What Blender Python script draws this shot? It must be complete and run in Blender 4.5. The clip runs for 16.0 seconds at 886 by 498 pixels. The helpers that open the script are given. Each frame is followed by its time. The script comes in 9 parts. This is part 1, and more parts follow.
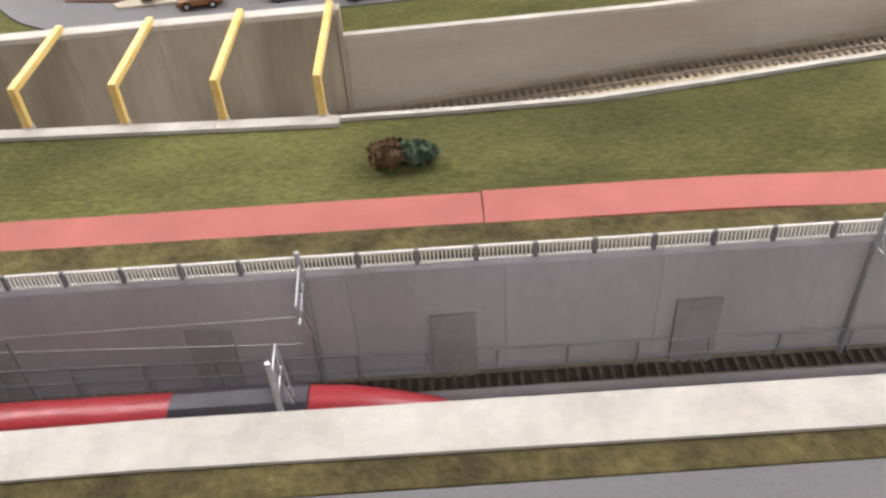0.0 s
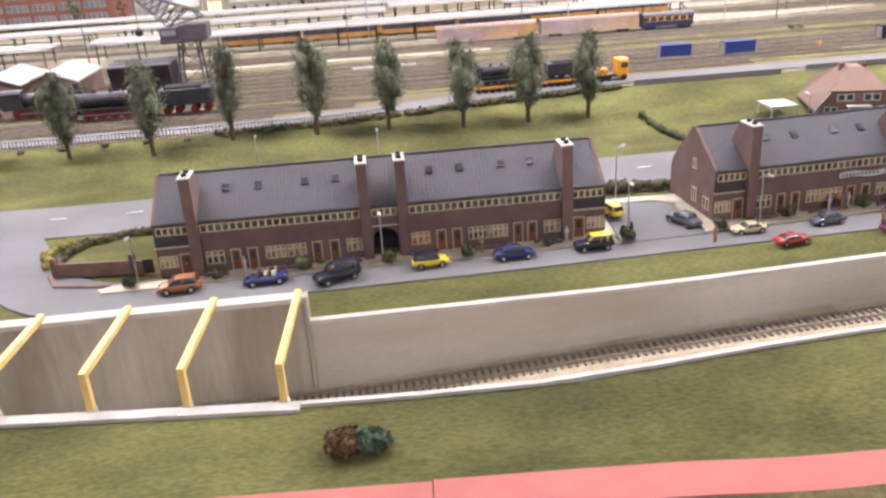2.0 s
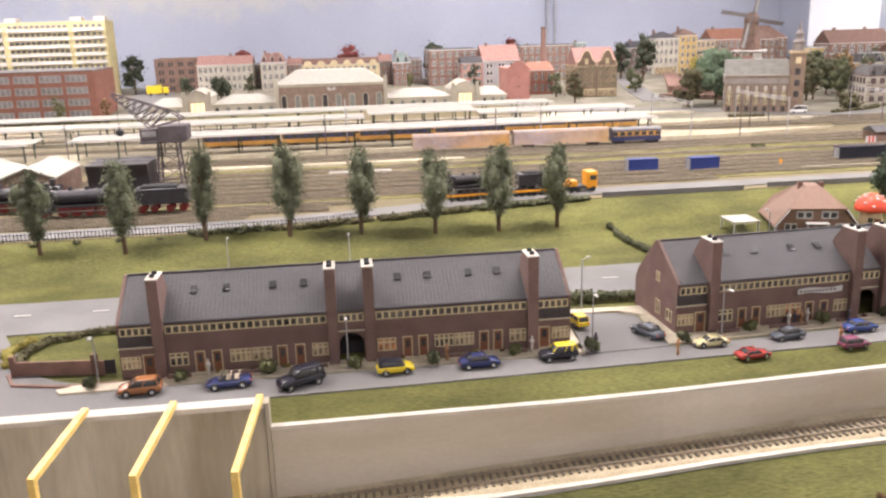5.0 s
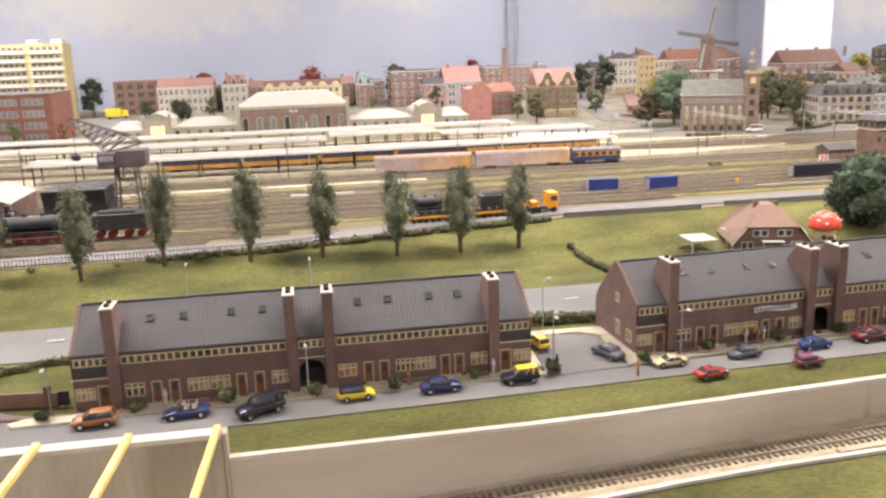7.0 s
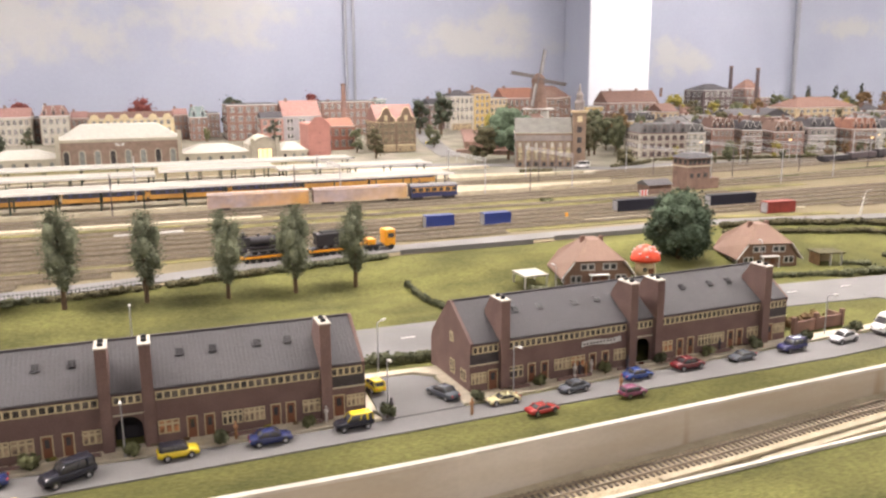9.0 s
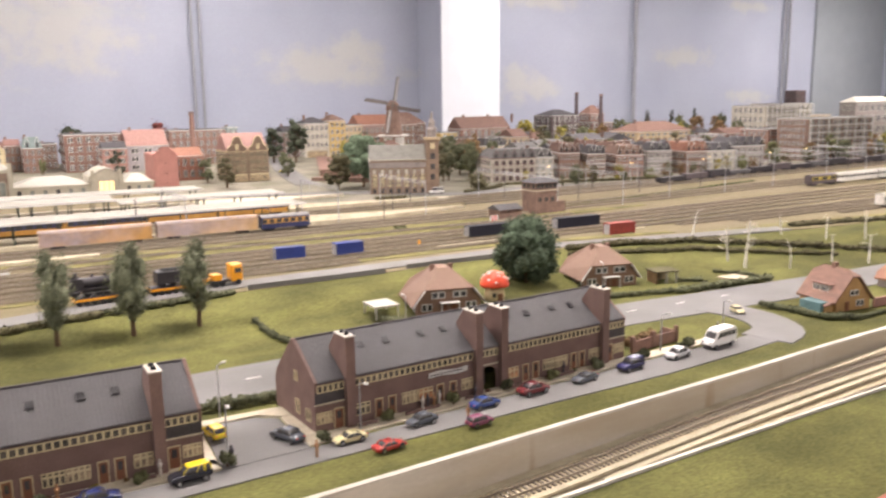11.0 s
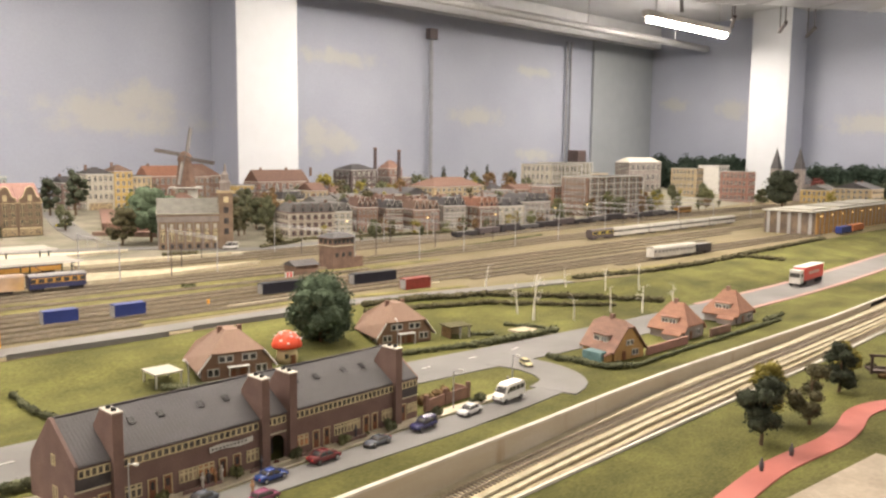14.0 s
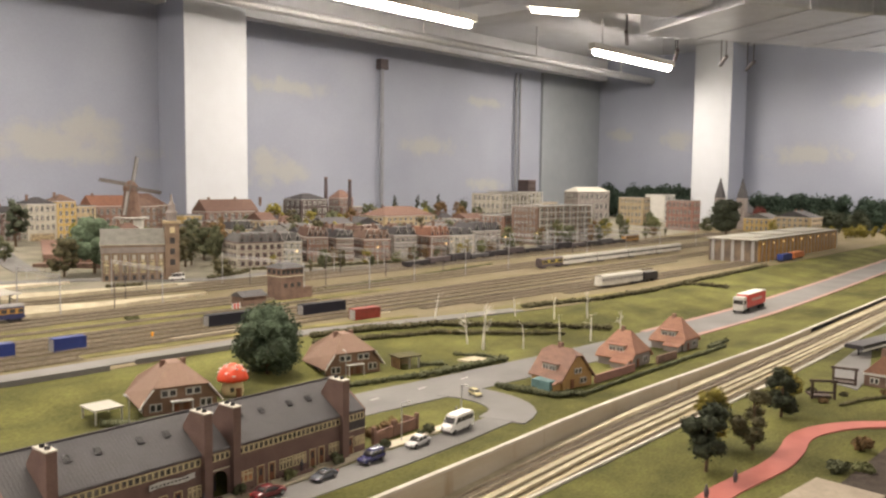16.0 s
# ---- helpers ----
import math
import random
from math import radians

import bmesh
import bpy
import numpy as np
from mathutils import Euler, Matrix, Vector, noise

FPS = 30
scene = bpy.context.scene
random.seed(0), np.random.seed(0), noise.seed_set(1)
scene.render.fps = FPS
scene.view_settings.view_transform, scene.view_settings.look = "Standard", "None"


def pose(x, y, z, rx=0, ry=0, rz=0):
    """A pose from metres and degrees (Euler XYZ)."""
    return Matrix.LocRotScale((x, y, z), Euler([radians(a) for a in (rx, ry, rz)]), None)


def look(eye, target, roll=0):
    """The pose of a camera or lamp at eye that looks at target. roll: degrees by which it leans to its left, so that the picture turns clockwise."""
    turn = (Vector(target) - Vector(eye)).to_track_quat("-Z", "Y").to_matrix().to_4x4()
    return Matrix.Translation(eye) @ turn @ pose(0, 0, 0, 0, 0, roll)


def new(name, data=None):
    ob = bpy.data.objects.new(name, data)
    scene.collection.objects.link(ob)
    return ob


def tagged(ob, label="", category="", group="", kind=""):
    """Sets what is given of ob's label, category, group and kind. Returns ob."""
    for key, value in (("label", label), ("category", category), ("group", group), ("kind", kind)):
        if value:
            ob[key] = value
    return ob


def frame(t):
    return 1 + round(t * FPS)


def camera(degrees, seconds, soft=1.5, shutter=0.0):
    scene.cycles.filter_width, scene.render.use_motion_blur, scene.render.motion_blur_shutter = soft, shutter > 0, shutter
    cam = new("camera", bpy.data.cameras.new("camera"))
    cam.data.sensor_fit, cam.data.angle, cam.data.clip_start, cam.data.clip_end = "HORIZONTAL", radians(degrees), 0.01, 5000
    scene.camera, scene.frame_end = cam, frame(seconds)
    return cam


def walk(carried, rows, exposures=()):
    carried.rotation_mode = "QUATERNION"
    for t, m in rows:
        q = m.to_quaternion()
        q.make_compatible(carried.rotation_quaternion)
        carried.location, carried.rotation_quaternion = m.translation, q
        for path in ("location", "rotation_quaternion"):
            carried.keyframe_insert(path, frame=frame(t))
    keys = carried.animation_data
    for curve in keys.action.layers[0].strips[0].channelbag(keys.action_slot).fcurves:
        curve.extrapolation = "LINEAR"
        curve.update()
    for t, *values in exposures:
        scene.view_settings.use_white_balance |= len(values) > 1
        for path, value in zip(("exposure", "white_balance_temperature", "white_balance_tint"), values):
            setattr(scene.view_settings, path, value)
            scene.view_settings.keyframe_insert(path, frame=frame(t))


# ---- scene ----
cam = camera(56.5, 16.0, 2.4, 0.4)
PATH = [
    (0, (0.146, 0.09, 0.331), (0.21, 1.636, -0.937), -4.4),
    (0.5, (0.147, 0.086, 0.339), (0.213, 1.705, -0.833), -4.6),
    (1, (0.159, 0.082, 0.351), (0.246, 1.807, -0.658), -4.9),
    (1.5, (0.168, 0.08, 0.359), (0.303, 1.877, -0.508), -3.6),
    (2, (0.174, 0.078, 0.367), (0.324, 1.924, -0.386), -3.7),
    (2.5, (0.177, 0.077, 0.37), (0.316, 1.958, -0.294), -3.4),
    (3, (0.182, 0.074, 0.374), (0.385, 1.971, -0.226), -2.4),
    (3.5, (0.182, 0.072, 0.376), (0.41, 1.982, -0.171), -2.1),
    (4, (0.182, 0.071, 0.375), (0.405, 1.987, -0.155), -1.7),
    (6.5, (0.188, 0.07, 0.38), (0.44, 1.989, -0.122), -2.0),
    (7, (0.191, 0.071, 0.381), (0.503, 1.987, -0.1), -1.8),
    (7.5, (0.199, 0.076, 0.381), (0.588, 1.973, -0.119), -2.1),
    (8, (0.203, 0.079, 0.383), (0.69, 1.958, -0.099), -1.7),
    (8.5, (0.211, 0.08, 0.385), (0.813, 1.937, -0.052), -1.3),
    (8.7, (0.21, 0.083, 0.386), (0.848, 1.932, -0.035), -0.9),
    (10.8, (0.244, 0.09, 0.394), (1.165, 1.825, 0.017), -0.8),
    (11, (0.244, 0.087, 0.396), (1.223, 1.794, 0.04), -0.7),
    (11.5, (0.253, 0.09, 0.4), (1.341, 1.736, 0.075), -1.1),
    (12, (0.259, 0.091, 0.399), (1.407, 1.703, 0.106), -0.3),
    (12.5, (0.259, 0.094, 0.397), (1.496, 1.647, 0.152), 0.9),
    (13, (0.263, 0.094, 0.399), (1.538, 1.615, 0.153), 1.0),
    (13.5, (0.269, 0.095, 0.401), (1.59, 1.578, 0.166), 0.8),
    (14, (0.277, 0.099, 0.402), (1.646, 1.538, 0.171), 0.6),
    (14.5, (0.276, 0.095, 0.403), (1.664, 1.521, 0.196), 0.6),
    (15, (0.278, 0.097, 0.403), (1.689, 1.501, 0.206), 0.6),
    (15.5, (0.279, 0.095, 0.405), (1.706, 1.483, 0.222), 0.3),
    (16, (0.283, 0.094, 0.404), (1.738, 1.457, 0.244), 0.6),
]
walk(cam, [(t, look(eye, target, roll)) for t, eye, target, roll in PATH], [(0, -0.15, 6050, 15), (1, 0.03, 5750, 17), (2.5, 0.26, 6000, 23), (4, 0.26, 6250, 20), (8.5, 0.26, 6550, 17), (11.5, 0.12, 6650, 18), (13, 0.04, 7150, 15), (14.5, 0.04, 7250, 12), (15.5, 0.06, 7250, 12), (16, -0.26, 7250, 12)])

# ---- room light ----
world = bpy.data.worlds.new("room_world")
scene.world = world
world.use_nodes = True
world.node_tree.nodes["Background"].inputs[0].default_value = (0.80, 0.86, 1.0, 1)
world.node_tree.nodes["Background"].inputs[1].default_value = 0.4

CEIL = 1.72
HUNG = 1.52      # height at which lamps and ducts hang
# First two tubes are visible; the others are assumed, out of view.
TUBES = [(3.85, 3.78, 31.6), (6.55, 3.77, 36.3), (1.2, 3.78, 32.6), (-1.4, 3.78, 39.1), (-0.9, 1.5, 33.5), (1.2, 1.5, 29.8), (3.4, 1.5, 42.8), (7.1, 1.7, 72.5), (0.2, -0.9, 24.2), (3.0, -0.9, 40.9)]
# (7.1, 1.7) is an unseen lamp added to brighten the east wall.
for lx, ly, watts in TUBES:
    lamp = bpy.data.lights.new("tube_light", "AREA")
    lamp.shape, lamp.size, lamp.size_y = "RECTANGLE", 1.2, 0.08
    lamp.energy, lamp.color = watts, (1.0, 0.945, 0.885)
    ob = new("tube_light", lamp)
    ob.matrix_basis = pose(lx, ly, HUNG - 0.1)

# ---- materials ----
K = 1 / 87.0


def mat(name, col, rough=0.7, metal=0.0, vary=0.18, scale=60.0, bump=0.15, col2=None, stretch=(1, 1, 1), fine=6.0, detail=6.0, emit=0.0, spec=0.4, big=0.0):
    """A surface with variation at two scales: broad stains towards col2, and fine grain with relief."""
    m = bpy.data.materials.new(name)
    m.use_nodes = True
    nt = m.node_tree
    p = nt.nodes["Principled BSDF"]
    p.inputs["Roughness"].default_value = rough
    p.inputs["Metallic"].default_value = metal
    p.inputs["Specular IOR Level"].default_value = spec
    if col2 is None:
        col2 = tuple(max(0, c * (1 - vary * 1.6)) for c in col)
    tc = nt.nodes.new("ShaderNodeTexCoord")
    mp = nt.nodes.new("ShaderNodeMapping")
    mp.inputs["Scale"].default_value = stretch
    nt.links.new(tc.outputs["Object"], mp.inputs["Vector"])
    n1 = nt.nodes.new("ShaderNodeTexNoise")
    n1.inputs["Scale"].default_value = scale
    n1.inputs["Detail"].default_value = detail
    n2 = nt.nodes.new("ShaderNodeTexNoise")
    n2.inputs["Scale"].default_value = scale * fine
    n2.inputs["Detail"].default_value = 4
    for n in (n1, n2):
        nt.links.new(mp.outputs[0], n.inputs["Vector"])
    ramp = nt.nodes.new("ShaderNodeValToRGB")
    ramp.color_ramp.elements[0].position, ramp.color_ramp.elements[1].position = 0.33, 0.68
    ramp.color_ramp.elements[0].color = (*col2, 1)
    ramp.color_ramp.elements[1].color = (*col, 1)
    nt.links.new(n1.outputs[0], ramp.inputs[0])
    hsv = nt.nodes.new("ShaderNodeHueSaturation")
    rng = nt.nodes.new("ShaderNodeMapRange")
    rng.inputs["To Min"].default_value, rng.inputs["To Max"].default_value = 1 - vary * 1.5, 1 + vary * 1.5
    nt.links.new(n2.outputs[0], rng.inputs[0])
    info = nt.nodes.new("ShaderNodeObjectInfo")
    r2 = nt.nodes.new("ShaderNodeMapRange")
    r2.inputs["To Min"].default_value, r2.inputs["To Max"].default_value = 1 - vary * 0.4, 1 + vary * 0.4
    nt.links.new(info.outputs["Random"], r2.inputs[0])
    mul = nt.nodes.new("ShaderNodeMath")
    mul.operation = "MULTIPLY"
    nt.links.new(rng.outputs[0], mul.inputs[0])
    nt.links.new(r2.outputs[0], mul.inputs[1])
    nt.links.new(ramp.outputs[0], hsv.inputs["Color"])
    if big:     # broad moss patches
        n3 = nt.nodes.new("ShaderNodeTexNoise")
        n3.inputs["Scale"].default_value, n3.inputs["Detail"].default_value, n3.inputs["Roughness"].default_value = big, 8, 0.7
        r3 = nt.nodes.new("ShaderNodeMapRange")
        r3.inputs["From Min"].default_value, r3.inputs["From Max"].default_value = 0.36, 0.60
        r3.inputs["To Min"].default_value, r3.inputs["To Max"].default_value = 0.62, 1.12
        nt.links.new(tc.outputs["Object"], n3.inputs["Vector"])
        nt.links.new(n3.outputs[0], r3.inputs[0])
        m3 = nt.nodes.new("ShaderNodeMath")
        m3.operation = "MULTIPLY"
        nt.links.new(mul.outputs[0], m3.inputs[0])
        nt.links.new(r3.outputs[0], m3.inputs[1])
        mul = m3
    nt.links.new(mul.outputs[0], hsv.inputs["Value"])
    nt.links.new(hsv.outputs[0], p.inputs["Base Color"])
    if bump:
        b = nt.nodes.new("ShaderNodeBump")
        b.inputs["Strength"].default_value = bump
        b.inputs["Distance"].default_value = 0.6 / (scale * fine)
        nt.links.new(n2.outputs[0], b.inputs["Height"])
        nt.links.new(b.outputs[0], p.inputs["Normal"])
    if emit:
        p.inputs["Emission Color"].default_value = (*col, 1)
        p.inputs["Emission Strength"].default_value = emit
    return m


def glass(name, col, rough=0.15):
    m = mat(name, col, rough, 0.0, 0.3, 40, 0, spec=0.7)
    return m


GRASS = mat("static_grass", (0.156, 0.152, 0.050), 0.95, vary=0.42, scale=9, bump=0.8, col2=(0.083, 0.083, 0.030), fine=26, detail=10, spec=0.1, big=2.6, stretch=(0.6, 1.3, 1))
GRASS2 = mat("dry_static_grass", (0.215, 0.19, 0.075), 0.95, vary=0.3, scale=14, bump=0.7, col2=(0.12, 0.11, 0.05), fine=50, spec=0.1)
EARTH = mat("dark_earth", (0.15, 0.125, 0.05), 0.95, vary=0.4, scale=26, bump=0.7, col2=(0.065, 0.053, 0.026), spec=0.1)
ROAD = mat("grey_road", (0.185, 0.18, 0.176), 0.8, vary=0.1, scale=7, bump=0.1, col2=(0.14, 0.135, 0.13), fine=60, spec=0.2)
PATHRED = mat("red_cycle_path", (0.42, 0.135, 0.11), 0.85, vary=0.09, scale=18, bump=0.15, col2=(0.35, 0.11, 0.092), fine=50)
PAVE = mat("pale_paving", (0.56, 0.50, 0.38), 0.85, vary=0.12, scale=70, bump=0.15, col2=(0.43, 0.38, 0.29))
CONC = mat("stained_concrete", (0.50, 0.46, 0.38), 0.8, vary=0.12, scale=15, bump=0.1, col2=(0.25, 0.21, 0.15), stretch=(1, 1, 0.16), fine=12)
CONC2 = mat("grey_concrete", (0.37, 0.352, 0.36), 0.75, vary=0.08, scale=6, bump=0.05, col2=(0.28, 0.262, 0.265), stretch=(1.2, 1, 0.6), fine=24)
COPE = mat("white_coping", (0.55, 0.52, 0.455), 0.8, vary=0.09, scale=30, bump=0.1, col2=(0.43, 0.40, 0.345))
BALLAST = mat("yard_ballast", (0.190, 0.156, 0.104), 0.95, vary=0.3, scale=6, bump=0.6, col2=(0.15, 0.128, 0.072), fine=70, spec=0.1, stretch=(0.4, 1.2, 1))
FENCEW = mat("fence_white", (0.70, 0.68, 0.62), 0.6, vary=0.06, scale=40, bump=0.05)
BALLAST2 = mat("track_ballast", (0.46, 0.395, 0.275), 0.95, vary=0.28, scale=60, bump=0.6, col2=(0.36, 0.30, 0.20), spec=0.1)
SAND = mat("pale_sand", (0.47, 0.42, 0.31), 0.95, vary=0.12, scale=30, bump=0.3, col2=(0.36, 0.315, 0.23), spec=0.1)
# Near cutting's ballast and sleepers: its shade is darkened into both colours.
DARKBAL = mat("cutting_shade_ballast", (0.075, 0.06, 0.05), 0.9, vary=0.35, scale=60, bump=0.6, col2=(0.045, 0.036, 0.03), spec=0.1)
SLEEPK = mat("cutting_shade_sleeper", (0.11, 0.09, 0.072), 0.85, vary=0.3, scale=90, bump=0.2)
SLEEPER = mat("brown_sleeper", (0.235, 0.195, 0.14), 0.85, vary=0.25, scale=90, bump=0.2)
RAIL = mat("rusty_rail", (0.30, 0.25, 0.19), 0.5, 0.3, vary=0.2, scale=60)
SLEEPR = mat("weathered_sleeper", (0.235, 0.195, 0.15), 0.85, vary=0.3, scale=90, bump=0.2)
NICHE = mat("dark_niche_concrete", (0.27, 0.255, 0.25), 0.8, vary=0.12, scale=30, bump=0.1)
BRICK = mat("brown_brick", (0.18, 0.112, 0.102), 0.85, vary=0.2, scale=50, bump=0.2, col2=(0.128, 0.08, 0.073), fine=16)
BRICKR = mat("red_brick", (0.235, 0.135, 0.105), 0.85, vary=0.25, scale=40, bump=0.2, col2=(0.16, 0.096, 0.077), fine=14)
BRICKB = mat("mid_brown_brick", (0.205, 0.13, 0.10), 0.85, vary=0.24, scale=40, bump=0.2, fine=14)
FADERED = mat("faded_red_lane", (0.36, 0.20, 0.17), 0.85, vary=0.12, scale=14, bump=0.1, col2=(0.27, 0.18, 0.16), fine=40)


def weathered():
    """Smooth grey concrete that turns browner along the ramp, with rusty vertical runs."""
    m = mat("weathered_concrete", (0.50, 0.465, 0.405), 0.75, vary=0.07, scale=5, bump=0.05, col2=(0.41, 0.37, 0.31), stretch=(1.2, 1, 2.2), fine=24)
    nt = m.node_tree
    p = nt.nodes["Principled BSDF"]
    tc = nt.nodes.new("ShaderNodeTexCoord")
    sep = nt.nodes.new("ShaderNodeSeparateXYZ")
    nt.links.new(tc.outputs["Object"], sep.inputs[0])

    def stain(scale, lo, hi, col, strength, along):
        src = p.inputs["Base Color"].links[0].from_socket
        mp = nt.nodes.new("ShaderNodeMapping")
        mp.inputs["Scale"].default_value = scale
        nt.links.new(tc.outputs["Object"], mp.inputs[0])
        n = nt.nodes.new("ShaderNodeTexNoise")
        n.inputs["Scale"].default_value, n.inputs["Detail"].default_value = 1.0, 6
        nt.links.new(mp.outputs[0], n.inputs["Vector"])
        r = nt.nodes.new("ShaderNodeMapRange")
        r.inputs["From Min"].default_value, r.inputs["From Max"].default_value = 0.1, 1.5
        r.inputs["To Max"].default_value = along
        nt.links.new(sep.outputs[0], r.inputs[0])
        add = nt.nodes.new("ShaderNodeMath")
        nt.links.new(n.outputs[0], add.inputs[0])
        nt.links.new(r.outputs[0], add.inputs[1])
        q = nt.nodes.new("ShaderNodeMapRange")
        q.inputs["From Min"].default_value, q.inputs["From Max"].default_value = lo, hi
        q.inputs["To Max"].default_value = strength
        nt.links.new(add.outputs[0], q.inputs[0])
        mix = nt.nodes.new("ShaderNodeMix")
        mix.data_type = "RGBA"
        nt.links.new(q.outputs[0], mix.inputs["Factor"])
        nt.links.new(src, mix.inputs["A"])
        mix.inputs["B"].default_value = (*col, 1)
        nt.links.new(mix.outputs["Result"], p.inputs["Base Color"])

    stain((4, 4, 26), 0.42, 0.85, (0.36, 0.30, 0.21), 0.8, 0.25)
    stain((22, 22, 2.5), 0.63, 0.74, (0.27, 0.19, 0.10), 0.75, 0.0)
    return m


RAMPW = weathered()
SLATE = mat("dark_roof_tiles", (0.09, 0.085, 0.09), 0.65, vary=0.17, scale=30, bump=0.25, col2=(0.068, 0.064, 0.068), stretch=(8, 1, 1), fine=5)
TILE = mat("red_roof_tiles", (0.225, 0.125, 0.093), 0.75, vary=0.25, scale=40, bump=0.25, col2=(0.155, 0.09, 0.07), stretch=(4, 1, 1), fine=6)
TILEO = mat("orange_roof_tiles", (0.32, 0.165, 0.11), 0.75, vary=0.2, scale=40, bump=0.25, col2=(0.24, 0.12, 0.085), stretch=(4, 1, 1), fine=6)
ZINC = mat("grey_zinc_roof", (0.23, 0.222, 0.222), 0.6, vary=0.18, scale=40, bump=0.1)
CREAM = mat("cream_paint", (0.58, 0.485, 0.30), 0.65, vary=0.1, scale=40, bump=0.05)
WHITE = mat("white_paint", (0.57, 0.555, 0.52), 0.6, vary=0.08, scale=40, bump=0.05)
WHITER = mat("white_canopy_roof", (0.345, 0.33, 0.285), 0.85, vary=0.1, scale=12, bump=0.05, col2=(0.35, 0.34, 0.30))
YELLOW = mat("yellow_painted_steel", (0.76, 0.58, 0.22), 0.5, vary=0.07, scale=60, bump=0.05, col2=(0.70, 0.47, 0.13))
DOORB = mat("orange_brown_door", (0.20, 0.08, 0.042), 0.5, vary=0.15, scale=60)
DARKGL = glass("dark_window_glass", (0.075, 0.072, 0.074), 0.15)
WARMGL = mat("curtained_window", (0.62, 0.40, 0.24), 0.35, vary=0.4, scale=160, bump=0, col2=(0.16, 0.09, 0.06))
LITGL = mat("lit_window", (1.0, 0.72, 0.32), 0.4, vary=0.2, scale=100, bump=0, emit=1.2)
BLACK = mat("black_paint", (0.036, 0.032, 0.038), 0.45, vary=0.2, scale=60)
DARKST = mat("dark_weathered_steel", (0.11, 0.09, 0.095), 0.6, 0.3, vary=0.2, scale=60)
GREYST = mat("grey_galvanised_steel", (0.42, 0.42, 0.43), 0.45, 0.5, vary=0.12, scale=60)
DKGREEN = mat("dark_green_metal", (0.05, 0.07, 0.055), 0.5, vary=0.1)
RED = mat("bright_red_paint", (0.60, 0.035, 0.03), 0.3, vary=0.06, scale=40)
ORANGE = mat("orange_yellow_paint", (0.80, 0.34, 0.02), 0.35, vary=0.08, scale=40)
TRAINY = mat("train_yellow", (0.44, 0.23, 0.055), 0.45, vary=0.2, scale=25)
BLUE = mat("container_blue", (0.022, 0.042, 0.19), 0.6, vary=0.1, scale=40)
RUBBER = mat("black_rubber", (0.02, 0.02, 0.02), 0.8)
CHROME = mat("chrome", (0.6, 0.6, 0.62), 0.2, 0.9, vary=0.05)
BARK = mat("brown_bark", (0.14, 0.09, 0.055), 0.9, vary=0.3, scale=120, bump=0.5, stretch=(1, 1, 0.3))
BIRCH = mat("white_birch_bark", (0.72, 0.70, 0.64), 0.8, vary=0.25, scale=200, bump=0.2, col2=(0.45, 0.42, 0.36))
SKIN = mat("figure_paint", (0.42, 0.30, 0.24), 0.7, vary=0.5, scale=300, bump=0)
WALLP = mat("painted_sky_wall", (0.315, 0.338, 0.408), 0.8, vary=0.04, scale=1.6, bump=0.03, col2=(0.278, 0.30, 0.372), fine=40)
COLW = mat("white_column_paint", (0.535, 0.56, 0.60), 0.75, vary=0.03, scale=2, bump=0.02)
CEILM = mat("grey_ceiling", (0.50, 0.51, 0.54), 0.8, vary=0.08, scale=2, bump=0.05)
DUCT = mat("galvanised_duct", (0.68, 0.69, 0.73), 0.32, 0.4, vary=0.1, scale=6, bump=0.04)
TUBEM = mat("tube_glow", (1.0, 0.95, 0.88), 0.3, vary=0.0, bump=0, emit=66)
FLOORM = mat("floor_carpet", (0.20, 0.19, 0.18), 0.9, vary=0.15, scale=20, bump=0.3)
FASCIA = mat("table_fascia", (0.10, 0.09, 0.085), 0.7, vary=0.1, scale=8)


def leafmat(name, col, vary=0.45):
    return mat(name, col, 0.9, vary=vary, scale=70, bump=0.5, col2=tuple(c * 0.45 for c in col), fine=8, spec=0.15)


LEAF = leafmat("mid_green_foliage", (0.16, 0.165, 0.08))
LEAFD = leafmat("dark_green_foliage", (0.115, 0.122, 0.07))
LEAFP = leafmat("grey_green_foliage", (0.205, 0.22, 0.145))
LEAFQ = leafmat("olive_brown_foliage", (0.115, 0.104, 0.058))
LEAFB = leafmat("blue_green_foliage", (0.102, 0.140, 0.090))
LEAFY = leafmat("yellow_green_foliage", (0.27, 0.23, 0.06))
LEAFO = leafmat("autumn_brown_foliage", (0.19, 0.12, 0.06))
LEAFR = leafmat("red_autumn_foliage", (0.19, 0.058, 0.05))
LEAFK = leafmat("deep_shade_foliage", (0.062, 0.072, 0.048))
LEAFW = leafmat("far_wood_foliage", (0.04, 0.062, 0.045))

# ---- mesh helpers ----


def mesh_of(name, bm, m, smooth=False):
    me = bpy.data.meshes.new(name)
    bm.normal_update()
    if smooth:
        for f in bm.faces:
            f.smooth = True
    bm.to_mesh(me)
    bm.free()
    for one in (m if isinstance(m, (list, tuple)) else (m,)):
        me.materials.append(one)
    return me


def part(name, bm, m, parent, label="", smooth=False, at=None):
    """Links a bmesh as one mesh object under a thing or part."""
    ob = new(name, mesh_of(name, bm, m, smooth))
    ob.parent = parent
    if at is not None:
        ob.matrix_basis = at
    return tagged(ob, label)


def share(name, me, parent, m):
    """One more object on the mesh me, under parent."""
    ob = new(name, me)
    ob.parent = parent
    ob.matrix_basis = m
    return ob


def thing(name, x, y, z, rz=0, label="", category="", group="", s=1.0, kind=""):
    ob = new(name)
    ob.empty_display_size = 0.01
    ob.matrix_basis = pose(x, y, z, 0, 0, rz) @ Matrix.Scale(s, 4)
    return tagged(ob, label, category, group, kind)


